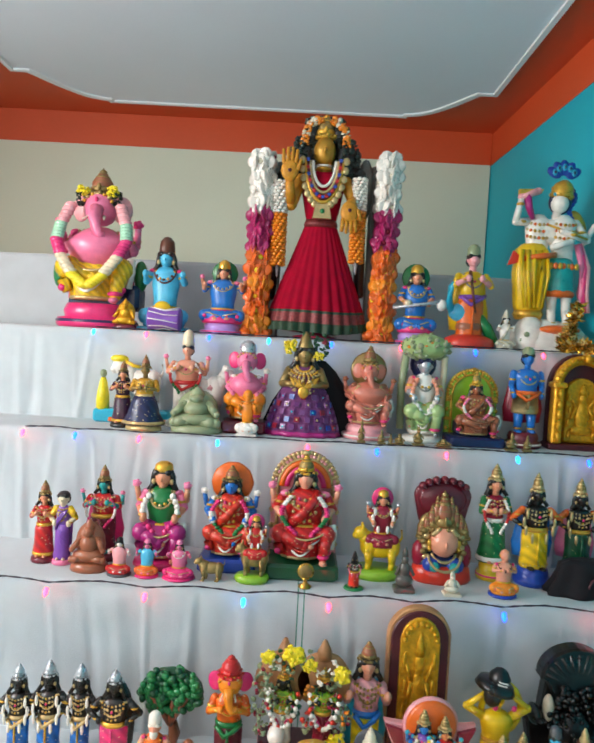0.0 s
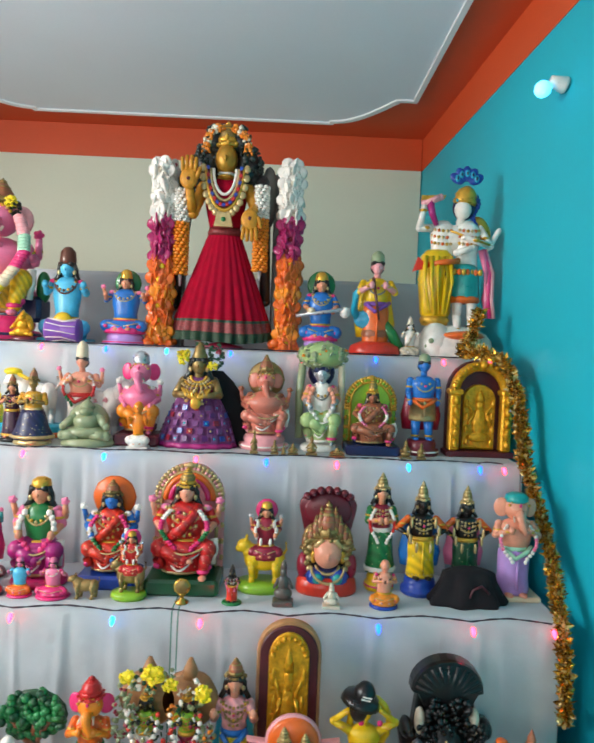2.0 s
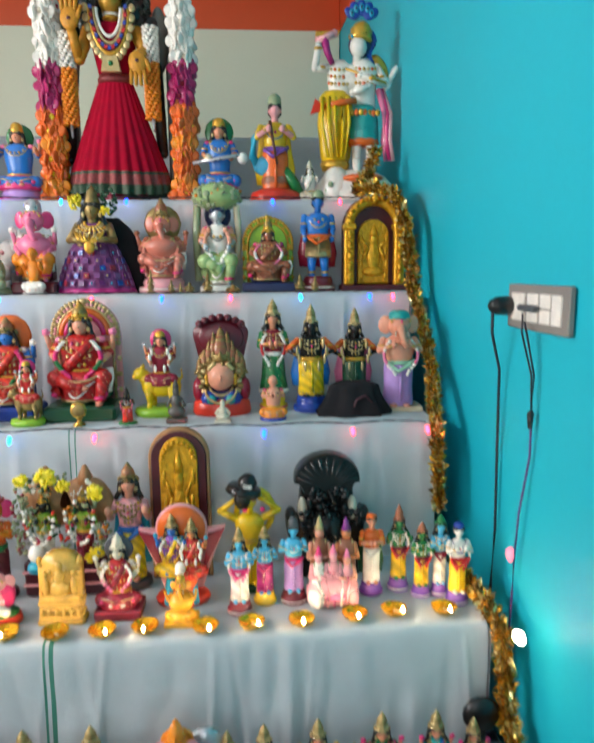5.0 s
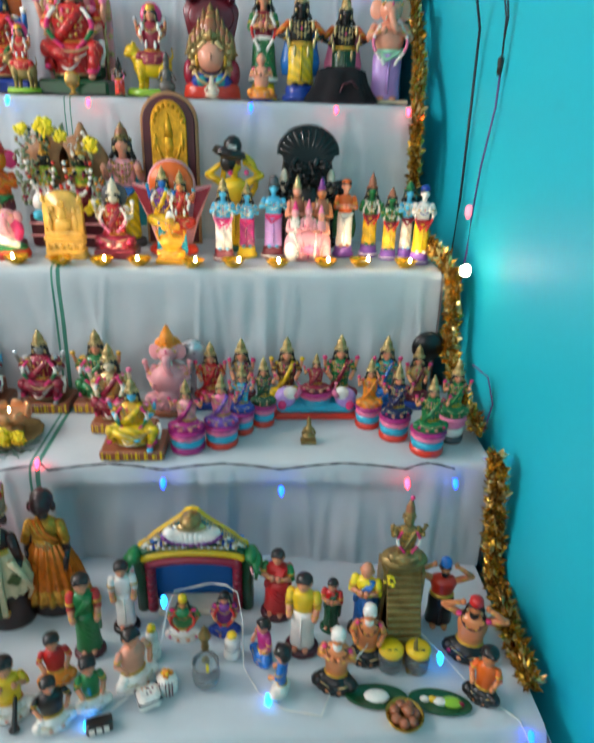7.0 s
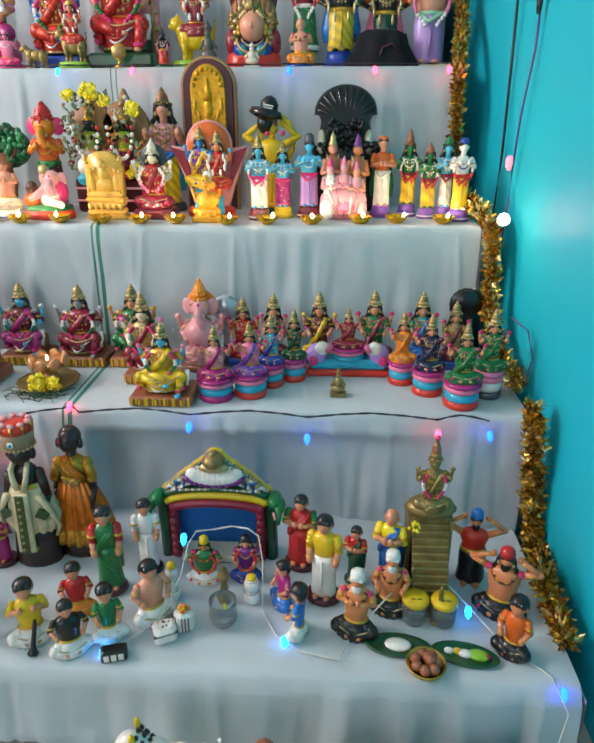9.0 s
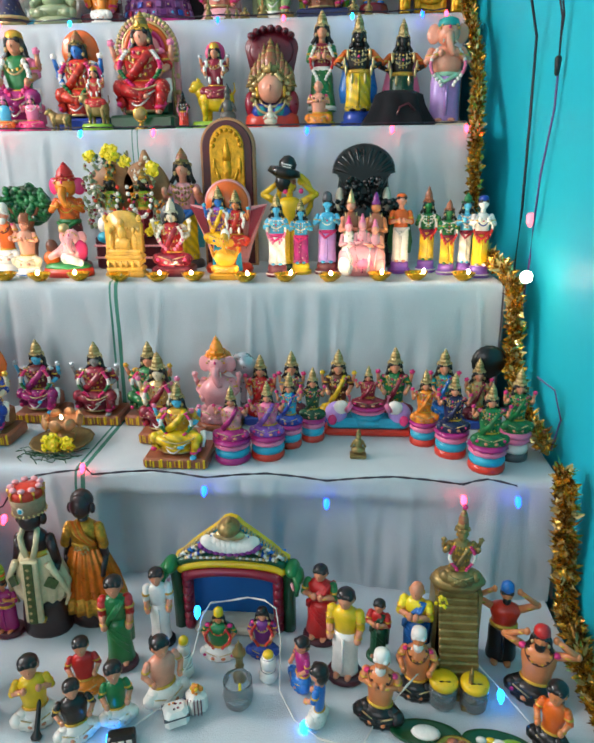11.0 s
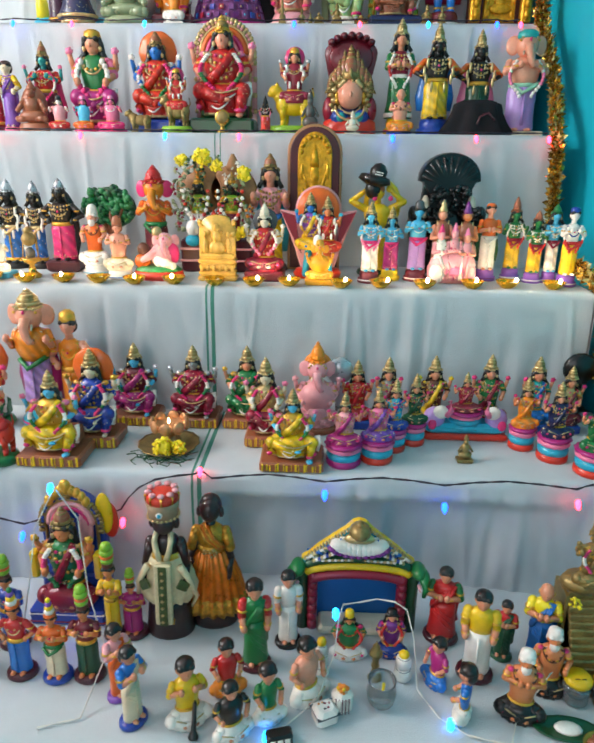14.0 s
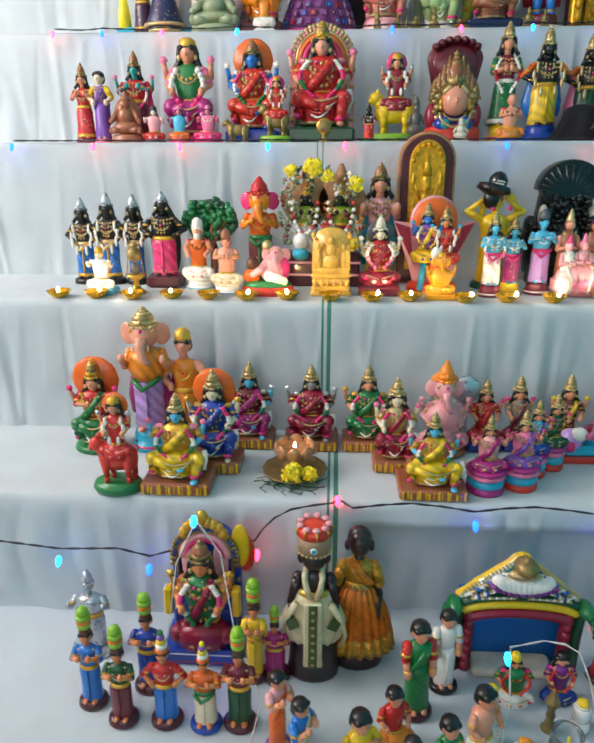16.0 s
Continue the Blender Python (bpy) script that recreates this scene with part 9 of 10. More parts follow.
place(stack_pots(0.058, 0.031, 2), "pot_tower", (0.592, 0.578, 0.304), "white pot with a yellow lid", "pots")
place(parcel(0.041, 0.041, False), "gift_box", (0.461, 0.490, 0.304), "flat white box with dotted lid", "box")
place(parcel(0.052, 0.034, True), "gift_box", (0.488, 0.513, 0.304), "white and maroon striped box with orange sweets", "box")
place(standing_lamp(0.080, 0.027), "brass_lamp", (0.545, 0.575, 0.304), "small brass standing lamp", "lamp")
place(glass_pot(0.051, 0.048), "glass_bowl", (0.551, 0.525, 0.304), "clear glass bowl on the cloth", "bowl")
place(stair_shrine(0.304, 0.075), "stair_shrine", (0.895, 0.617, 0.304), "golden idol on top of a ribbed golden stair", "shrine")
# on the floor in front of the stand
place(painted_cow(0.177, 0.144), "animal_figurine", (0.512, 0.310, 0.163), "white painted cow figurine with a beaded collar", "figurine")
place(egg_pot(0.129, 0.040), "egg_ornament", (0.637, 0.330, 0.163), "brown egg-shaped ornament on a green stand", "ornament", group="egg ornaments")
place(egg_pot(0.121, 0.044), "egg_ornament", (0.852, 0.330, 0.163), "brown egg-shaped ornament on a green stand", "ornament", group="egg ornaments")
place(three_heads(0.124, 0.117), "carving", (0.752, 0.310, 0.163), "brown carved group of three seated elders", "carving")
place(relief_block(0.137, 0.025, "navyg", "navyg"), "dark_idol", (0.860, 0.270, 0.163), "dark blue glazed idol on the floor", "idol", group="dark glazed idols")
place(relief_block(0.115, 0.034, "navyg", "navyg"), "dark_idol", (0.895, 0.320, 0.163), "dark blue glazed idol on the floor", "idol", group="dark glazed idols")
place(relief_block(0.105, 0.036, "navyg", "navyg"), "dark_idol", (0.935, 0.345, 0.163), "dark blue glazed idol on the floor", "idol", group="dark glazed idols")
place(relief_block(0.102, 0.052, "navyg", "navyg"), "dark_idol", (0.984, 0.360, 0.163), "dark blue glazed idol on the floor", "idol", group="dark glazed idols")
place(relief_block(0.093, 0.055, "navyg", "navyg"), "dark_idol", (1.023, 0.330, 0.163), "dark blue glazed idol on the floor", "idol", group="dark glazed idols")


# ---------------------------------------------------------------- the great dressed doll on the top step
def great_doll():
    at = Vector((0.172, 2.12, 1.774))
    s = Shape()
    silk = surface("crimson_silk", "a00628", 0.8, 0, 0.16, 40, 0.3)
    silk.node_tree.nodes["Principled BSDF"].inputs["Specular IOR Level"].default_value = 0.12
    border = surface("green_zari_border", "1c3a20", 0.5, 0.1, 0.3, 120, 0.5)
    zari = surface("red_gold_zari", "7c2c2c", 0.45, 0.2, 0.5, 160, 0.5)
    H = 0.735
    # stand and skirt with deep pleats
    s.lathe([(0.07, 0), (0.075, 0.01), (0.02, 0.02), (0.018, 0.3)], "crimson")
    n = 150

    def ring(r, z, deep):
        return [(r * (1 + deep * abs(math.sin(13 * a))) * math.cos(a), 0.55 * r * (1 + deep * abs(math.sin(13 * a))) * math.sin(a), z + deep * 0.09 * max(0, 0.25 - z) * (math.cos(2 * a) + 0.6 * math.sin(3 * a + 1)) * 1.4) for a in (2 * math.pi * j / n for j in range(n))]

    rows = [(0.14, 0.026, 0.2), (0.142, 0.05, 0.2), (0.14, 0.055, 0.18), (0.136, 0.086, 0.15), (0.136, 0.094, 0.14), (0.108, 0.2, 0.08), (0.078, 0.29, 0.06), (0.055, 0.36, 0.03), (0.05, 0.375, 0.02)]
    mats = [border, border, zari, border, silk, silk, silk, silk]
    for k in range(len(rows) - 1):
        v = ring(*rows[k]) + ring(*rows[k + 1])
        s.add(v, [(j, (j + 1) % n, n + (j + 1) % n, n + j) for j in range(n)], mats[k])
    s.lathe([(0.052, 0.365), (0.056, 0.375), (0.05, 0.39)], zari, sy=0.7)
    # bodice, shoulders, neck and head
    s.lathe([(0.048, 0.385), (0.056, 0.42), (0.066, 0.47), (0.07, 0.51), (0.055, 0.535), (0.022, 0.55)], silk, sy=0.6)
    gold_skin = surface("gilded_face", "b8862a", 0.35, 0.35, 0.2, 50, 0.3)
    s.limb((0, -0.005, 0.54), (0, -0.008, 0.575), 0.022, 0.021, gold_skin)
    s.ball((0, -0.022, 0.605), (0.036, 0.037, 0.047), gold_skin)
    s.ball((0, -0.058, 0.6), (0.006, 0.008, 0.011), gold_skin, small=True)
    s.ball((0, 0.02, 0.615), (0.055, 0.045, 0.055), "black")
    for e in (-1, 1):
        s.ball((e * 0.066, 0.005, 0.592), (0.042, 0.034, 0.058), "black")
        s.ball((e * 0.088, 0.008, 0.55), (0.03, 0.024, 0.04), "black", small=True)
    for z in (0.552, 0.562, 0.572):
        s.lathe([(0.024, z - 0.005), (0.0295, z), (0.024, z + 0.005)], ("white", "gold")[int(z * 1000) // 10 % 2], c=(0, -0.008, 0), seg=18)
    crown_on(s, 0.648, 0.034, H, "gold")
    rng = random.Random(12)
    for e in (-1, 1):
        s.scatter((e * 0.07, 0.0, 0.585), (0.042, 0.034, 0.072), 130, 0.009, "navyleaf", rng, 0.5)
        s.scatter((e * 0.046, 0.0, 0.675), (0.026, 0.022, 0.045), 50, 0.008, "navyleaf", rng, 0.5)
    for e in (-1, 1):
        for k in range(9):
            f = k / 8
            m = "ivory" if k in (2, 3, 6) else "saffron"
            s.scatter((e * (0.022 + 0.046 * math.sin(f * 1.5)), -0.02, 0.705 - 0.075 * f * f), (0.011, 0.011, 0.01), 12, 0.007, m, rng)
        s.ball((e * 0.045, 0.0, 0.67), (0.026, 0.024, 0.04), "black")
        s.limb((e * 0.02, 0.02, 0.72), (e * 0.055, 0.022, 0.68), 0.014, 0.014, "black")
    # necklace of red and blue stones in gold, and a pendant
    for r, dz, thick, m in ((0.046, 0.1, 0.006, "palegold"), (0.058, 0.13, 0.007, "gold"), (0.036, 0.08, 0.005, "white"), (0.052, 0.115, 0.008, "maroon")):
        pts = [(r * math.cos(math.pi * k / 14), -0.052, 0.568 - math.sin(math.pi * k / 14) * dz) for k in range(15)]
        s.tube(pts, thick, m, 6)
    for k in range(17):
        a = math.pi * k / 16
        s.box((0.052 * math.cos(a), -0.062, 0.568 - math.sin(a) * 0.115), (0.0105, 0.006, 0.011), ("royal", "red")[k % 2], 0.2, (0, math.degrees(a), 0))
        s.ball((0.069 * math.cos(a), -0.054, 0.568 - math.sin(a) * 0.146), (0.0115, 0.004, 0.013), "palegold", small=True)
    s.slab([(-0.03, 0.385), (0.03, 0.385), (0.022, 0.43), (-0.022, 0.43)], -0.064, -0.05, "palegold")
    s.ball((0, -0.066, 0.408), (0.008, 0.004, 0.008), "green", small=True)
    # the arms: one raised in blessing, one lowered; large golden hands
    hand = surface("turmeric_hand", "c8871e", 0.5, 0.1, 0.2, 120, 0.5)
    s.limb((-0.072, -0.01, 0.515), (-0.1, -0.03, 0.43), 0.022, 0.018, hand)
    s.limb((-0.1, -0.03, 0.43), (-0.108, -0.075, 0.5), 0.017, 0.014, hand)
    s.ball((-0.108, -0.085, 0.525), (0.028, 0.011, 0.034), hand)
    s.limb((0.072, -0.01, 0.515), (0.1, -0.03, 0.45), 0.022, 0.018, hand)
    s.limb((0.1, -0.03, 0.45), (0.085, -0.075, 0.43), 0.017, 0.014, hand)
    s.ball((0.085, -0.085, 0.405), (0.028, 0.011, 0.034), hand)
    for k in range(4):
        s.limb((-0.127 + 0.0125 * k, -0.085, 0.55), (-0.13 + 0.0145 * k, -0.083, 0.595 - 0.006 * abs(k - 1.5)), 0.0068, 0.0055, hand)
        s.limb((0.066 + 0.0125 * k, -0.085, 0.38), (0.064 + 0.0145 * k, -0.085, 0.34 + 0.005 * abs(k - 1.5)), 0.0068, 0.0055, hand)
    s.limb((-0.083, -0.086, 0.53), (-0.074, -0.086, 0.556), 0.007, 0.006, hand)
    s.limb((0.112, -0.086, 0.41), (0.12, -0.086, 0.385), 0.007, 0.006, hand)
    for p in ((-0.108, -0.097, 0.522), (0.085, -0.097, 0.408)):
        s.ball(p, (0.006, 0.002, 0.006), "wine", small=True)
    # strings of blossom on each side: silver-white above, marigold below
    for e, zt in ((-1, 0.5), (1, 0.52)):
        x0 = e * 0.135 if e < 0 else 0.118
        for k in range(26):
            z = zt - 0.0105 * k
            m = "white" if k < 10 else "saffron"
            for j in range(7):
                a = 2 * math.pi * j / 7 + k * 0.6
                s.ball((x0 + 0.019 * math.cos(a), -0.03 + 0.019 * math.sin(a), z), (0.0085, 0.0085, 0.006), m, (0, 0, 0), small=True)
        s.limb((x0, -0.03, zt - 0.27), (x0, -0.03, zt - 0.3), 0.006, 0.003, "silver")
        s.limb((x0 - e * 0.005, 0.01, zt + 0.02), (x0 + e * 0.02, 0.01, zt - 0.36), 0.03, 0.016, "black")
        s.ball((x0 + e * 0.02, 0.015, zt - 0.02), (0.03, 0.02, 0.1), "stone")
    for e in (-1, 1):
        s.ball((e * 0.07, -0.02, 0.04), (0.03, 0.02, 0.018), "crimson", small=True)
    return s.thing("dressed_doll", at, "tall gilded doll in a pleated crimson skirt, garlanded", "doll")


great_doll()


def flower_garland(x, y, z0, z1, seed):
    """A thick garland in bands: white on top, magenta, then orange, made of open flowers."""
    s = Shape()
    rng = random.Random(seed)
    L = z1 - z0
    def rosette(c, r, out, petal, heart):
        """An open flower that faces the way out (degrees round the garland): two whorls of petals and a heart."""
        o = radians(out)
        for whorl, (q, lift) in enumerate(((1.0, 0.0), (0.6, 0.006))):
            for j in range(6):
                a = 2 * math.pi * j / 6 + whorl * 0.5 + rng.uniform(-0.15, 0.15)
                u, v = q * r * 0.62 * math.cos(a), q * r * 0.62 * math.sin(a)
                s.ball((c[0] + u * math.cos(o) + lift * math.sin(o), c[1] + u * math.sin(o) - lift * math.cos(o), c[2] + v), (r * 0.5 * q, 0.005, r * 0.46 * q), petal, (rng.uniform(-22, 22), rng.uniform(-22, 22), out), small=True)
        s.ball((c[0] + 0.009 * math.sin(o), c[1] - 0.009 * math.cos(o), c[2]), (r * 0.2, r * 0.16, r * 0.2), heart, small=True)

    k, z = 0, z1 - 0.02
    while z > z0 + 0.02:
        f = (z1 - z) / L
        petal, heart = ("white", "ivory") if f < 0.27 else (("fuchsia", "crimson") if f < 0.52 else (("orange", "lemon") if k % 3 else ("saffron", "orange")))
        for out in (-80, -8, 62):
            o = radians(out + rng.uniform(-15, 15) + 18 * (k % 2))
            rosette((0.024 * math.sin(o), -0.022 * math.cos(o), z - z0 + rng.uniform(-0.008, 0.008)), rng.uniform(0.036, 0.046), math.degrees(o), petal, heart)
        k, z = k + 1, z - 0.042
    s.tube([(0, 0, 0.02), (0, 0, L)], 0.016, "orange", 8)
    s.scatter((0.0, 0, L + 0.005), (0.03, 0.02, 0.012), 10, 0.012, "crimson", rng)
    s.scatter((0.0, -0.01, 0.02), (0.045, 0.03, 0.018), 22, 0.016, "orange", rng)
    return s.thing("flower_garland", (x, y, z0), "thick cloth flower garland, white, magenta and orange", "garland", "flower garlands")


flower_garland(-0.022, 2.1, 1.774, 2.345, 1)
flower_garland(0.382, 2.1, 1.774, 2.36, 2)
# the dark cloth-wrapped posts that carry the garlands
for x in (0.028, 0.345):
    Shape().box((x, 2.15, 1.774 + 0.29), (0.035, 0.03, 0.58), "stone", 0.2).thing("garland_post", (0, 0, 0), "dark cloth-wrapped post behind a garland", "post", "garland posts")

# ---------------------------------------------------------------- oil lamps along the fourth step
flame_mat = glow("lamp_flame", "ffdcae", 520)
lamp_brass = surface("yellow_brass", "d8a624", 0.25, 0.8, 0.2, 60, 0.2)


def diya(x, y, lit=True, turn=0.0):
    d = holder("oil_lamp", (x, y, 0.853), "small yellow brass oil lamp with a lit wick" if lit else "small yellow brass oil lamp, unlit", "lamp", "oil lamps on the step", turn=turn)
    Shape().lathe([(0.011, 0), (0.014, 0.003), (0.022, 0.009), (0.0255, 0.016), (0.027, 0.0175), (0.0245, 0.0165), (0.02, 0.011), (0.004, 0.009)], lamp_brass, seg=20, ripple=0.05, lobes=5).part("bowl", d)
    wick = Shape().limb((0, 0, 0.01), (0.008, -0.021, 0.018), 0.0016, 0.0013, "ivory").part("wick", d, "white cotton wick")
    if lit:
        Shape().lathe([(0.0016, 0), (0.0033, 0.003), (0.0027, 0.006), (0.0006, 0.0095)], flame_mat, c=(0.008, -0.021, 0.018), seg=8).part("flame", wick, "small bright flame")


LAMPS = [-0.42, -0.336, -0.25, -0.163, -0.08, 0.006, 0.096, 0.193, 0.283, 0.365, 0.484, 0.575, 0.675, 0.785, 0.868, 0.972]
for k, x in enumerate(LAMPS):
    diya(x, 1.161 + (0.02 if k > 12 else 0.0) + 0.005 * math.sin(k * 2.3), k not in (4, 7), 20 * math.sin(k * 1.9))

# ---------------------------------------------------------------- the lamp with the tray of flowers
tray = holder("lotus_lamp", (0.128, 0.915, 0.552), "brass lotus lamp with lit wick in a flower tray", "lamp")
s = Shape()
s.lathe([(0.03, 0), (0.05, 0.004), (0.062, 0.014), (0.064, 0.016), (0.058, 0.014), (0.04, 0.008), (0.005, 0.007)], "oldbrass", seg=28, ripple=0.03, lobes=14)
s.part("tray", tray)
copper = surface("copper_brass", "c48e62", 0.35, 0.45, 0.25, 60, 0.2)
s = Shape()
s.lathe([(0.02, 0), (0.022, 0.008), (0.012, 0.016), (0.012, 0.022), (0.03, 0.034), (0.038, 0.046), (0.034, 0.046), (0.02, 0.036), (0.003, 0.033)], copper, seg=24)
lotus = s.part("lotus_bowl", tray, "brass bowl with petal rim", (0, 0.012, 0.008))
for k in range(8):
    a = 2 * math.pi * k / 8
    Shape().ball((0.036 * math.cos(a), 0.036 * math.sin(a), 0.046), (0.013, 0.006, 0.014), copper, (0, 0, math.degrees(a) + 90)).part("petal", lotus)
Shape().lathe([(0.001, 0), (0.0028, 0.003), (0.0024, 0.007), (0.0006, 0.012)], glow("wick_flame", "ffd6a0", 45), c=(0, -0.004, 0.056), seg=8).part("flame", tray, "small bright flame", (0, 0.012, 0.0))
rng = random.Random(21)
for q, (x, r) in enumerate(((0.0, 0.02), (0.032, 0.014))):
    s = Shape().ball((0, 0, 0), (r * 0.8, r * 0.6, r * 0.8), "lemon")
    s.scatter((0, 0, 0), (r, r * 0.8, r), 60, r * 0.22, "lemon", rng)
    s.part("marigold", tray, "yellow chrysanthemum head", (x, -0.045, 0.026))
s = Shape()
for k in range(46):
    a = rng.uniform(0, 6.3)
    p = Vector((rng.uniform(-0.06, 0.05), -0.055 + rng.uniform(-0.02, 0.02), 0.004 + rng.uniform(0, 0.008)))
    s.tube([p, p + Vector((0.02 * math.cos(a), 0.012 * math.sin(a), 0.004)), p + Vector((0.035 * math.cos(a + 0.4), 0.02 * math.sin(a + 0.4), 0.0))], 0.0011, "darkgreen", 4)
s.part("herb_tuft", tray, "dark green dried sprigs")

# ---------------------------------------------------------------- jars, leaf plates and sweets on the lowest step
for x, y in ((0.868, 0.55), (0.915, 0.548)):
    j = holder("glass_jar", (x, y, 0.304), "clear jar with a yellow lid", "jar", "glass jars")
    Shape().lathe([(0.019, 0), (0.021, 0.003), (0.022, 0.03), (0.02, 0.037), (0.0185, 0.036), (0.02, 0.03), (0.019, 0.004), (0.002, 0.003)], glass("clear_glass", "e8eef0"), seg=20).part("jar_body", j)
    s = Shape().lathe([(0.02, 0), (0.022, 0.003), (0.022, 0.009), (0.018, 0.013), (0.002, 0.0145)], "yellow", seg=20)
    lid = s.part("lid", j, "yellow plastic lid", (0, 0, 0.037))
    for k in range(3):
        Shape().box((-0.009 + 0.009 * k, -0.0135, 0.0118), (0.006, 0.002, 0.002), "black", 0.1).part("lettering_bar", lid)
    for k in range(2):
        Shape().box((-0.005 + 0.01 * k, -0.009, 0.0138), (0.007, 0.002, 0.0015), "black", 0.1).part("lettering_bar", lid)


def leaf_plate(x, y, turn, kinds):
    p = holder("leaf_plate", (x, y, 0.304), "green moulded leaf with small offerings of food", "plate", "leaf plates", turn=turn)
    s = Shape().lathe([(0.03, 0), (0.042, 0.002), (0.046, 0.006), (0.044, 0.008), (0.036, 0.005), (0.003, 0.004)], "darkgreen", sx=1.15, sy=0.52, seg=24)
    s.part("leaf", p)
    for k, (dx, m, r) in enumerate(kinds):
        Shape().ball((dx, 0.002 * (k % 2), 0.007), (r, r * 0.6, 0.006), m).part("food", p)


leaf_plate(0.835, 0.488, -5, [(0.0, "white", 0.022)])
leaf_plate(0.938, 0.475, -12, [(-0.025, "white", 0.008), (-0.012, "yellow", 0.008), (0.0, "white", 0.012), (0.02, "lime", 0.018), (0.034, "crimson", 0.006)])
b = holder("sweet_bowl", (0.873, 0.448, 0.304), "brass bowl of brown round sweets", "bowl")
Shape().lathe([(0.015, 0), (0.026, 0.006), (0.031, 0.016), (0.029, 0.016), (0.022, 0.008), (0.002, 0.005)], "brass", seg=22).part("bowl", b)
for k in range(9):
    a = 2 * math.pi * k / 7
    r = 0.0165 if k < 7 else 0.006
    Shape().ball((r * math.cos(a), r * math.sin(a), 0.016 + (0.005 if k > 6 else 0)), (0.0095, 0.0095, 0.008), "clay", small=True).part("sweet", b)
# the pipe and the small toy instruments in front of the seated villagers
Shape().lathe([(0.007, 0), (0.0085, 0.004), (0.004, 0.012), (0.0032, 0.05), (0.0015, 0.055)], "black", tilt=(-28, 0, 0)).thing("toy_pipe", (0.262, 0.445, 0.305), "small black toy pipe", "instrument")
s = Shape().box((0, 0, 0.011), (0.04, 0.02, 0.022), "black", 0.15)
for k in range(3):
    s.box((-0.011 + 0.011 * k, -0.0105, 0.011), (0.008, 0.002, 0.011), "white", 0.1)
s.thing("toy_squeezebox", (0.392, 0.447, 0.304), "small black and white toy squeezebox", "instrument", turn=15)

# ---------------------------------------------------------------- string lights
wire = surface("dark_wire", "241c2c", 0.5, 0, 0.2, 200, 0.2)
pale_wire = surface("white_wire", "d8d6cc", 0.5, 0, 0.1, 200, 0.2)
BULB = dict(blue=glow("blue_bulb", "0a38ff", 15, "2f6dff"), pink=glow("pink_bulb", "ff2038", 20, "ff6f88"), cyan=glow("cyan_bulb", "108cff", 14, "40c0f0"), warm=glow("warm_bulb", "ffe6bd", 24, "fff4e0"))


def twisted(s, pts, r, mat):
    """Two wires twisted round each other along a path."""
    dense = []
    for a, b in zip(pts, pts[1:]):
        a, b = Vector(a), Vector(b)
        n = max(2, int((b - a).length / 0.012))
        dense += [a.lerp(b, k / n) for k in range(n)]
    dense.append(Vector(pts[-1]))
    for side in (0, math.pi):
        s.tube([p + Vector((0, math.cos(k * 1.1 + side), math.sin(k * 1.1 + side))) * r for k, p in enumerate(dense)], r, mat, 5)


def bulb_shape(mat):
    return Shape().lathe([(0.003, 0), (0.0054, 0.005), (0.0048, 0.014), (0.001, 0.02)], mat, tilt=(150, 0, 0), seg=8)


def light_string(pts, bulbs, label, r=0.0016, mat=None):
    ob = holder("string_light", pts[0], label, "string lights", "string lights")
    o = Vector(pts[0])
    s = Shape()
    twisted(s, [tuple(Vector(p) - o) for p in pts], r, mat or wire)
    s.part("wire", ob)
    for x, y, z, c in bulbs:
        bulb_shape(BULB[c]).part("bulb", ob, c + " glowing bulb", tuple(Vector((x, y, z)) - o))


def swag(xs, y, z):
    """Points of a wire that lies along a step's edge, dipping over it at each bulb."""
    pts = []
    for k, x in enumerate(xs):
        pts.append((x, y - 0.004, z + 0.004))
        if k < len(xs) - 1:
            for q, d in ((0.25, 0.01), (0.5, 0.018), (0.75, 0.01)):
                pts.append((x + (xs[k + 1] - x) * q, y + d, z + 0.004))
    return pts


for k, xs, cols in ((5, [-0.5, -0.34, -0.15, 0.03, 0.22, 0.43, 0.655, 0.86, 1.0], ["cyan", "pink", "blue", "cyan", "blue", "pink", "blue", "pink", "pink"]),
                    (4, [-0.6, -0.46, -0.29, -0.08, 0.16, 0.345, 0.53, 0.72, 0.91, 0.975], ["pink", "blue", "pink", "cyan", "pink", "blue", "pink", "cyan", "blue", "pink"]),
                    (3, [-0.62, -0.41, -0.19, 0.03, 0.22, 0.41, 0.61, 0.82, 1.0], ["blue", "pink", "pink", "cyan", "pink", "pink", "blue", "pink", "pink"])):
    y, z, xr = STEPS[k]
    y -= 0.022
    drop = 0.004
    light_string(swag(xs, y, z), [(x, y - 0.014, z - drop, c) for x, c in zip(xs, cols)], "dark twisted wire with small coloured bulbs along the step edge", 0.0012)
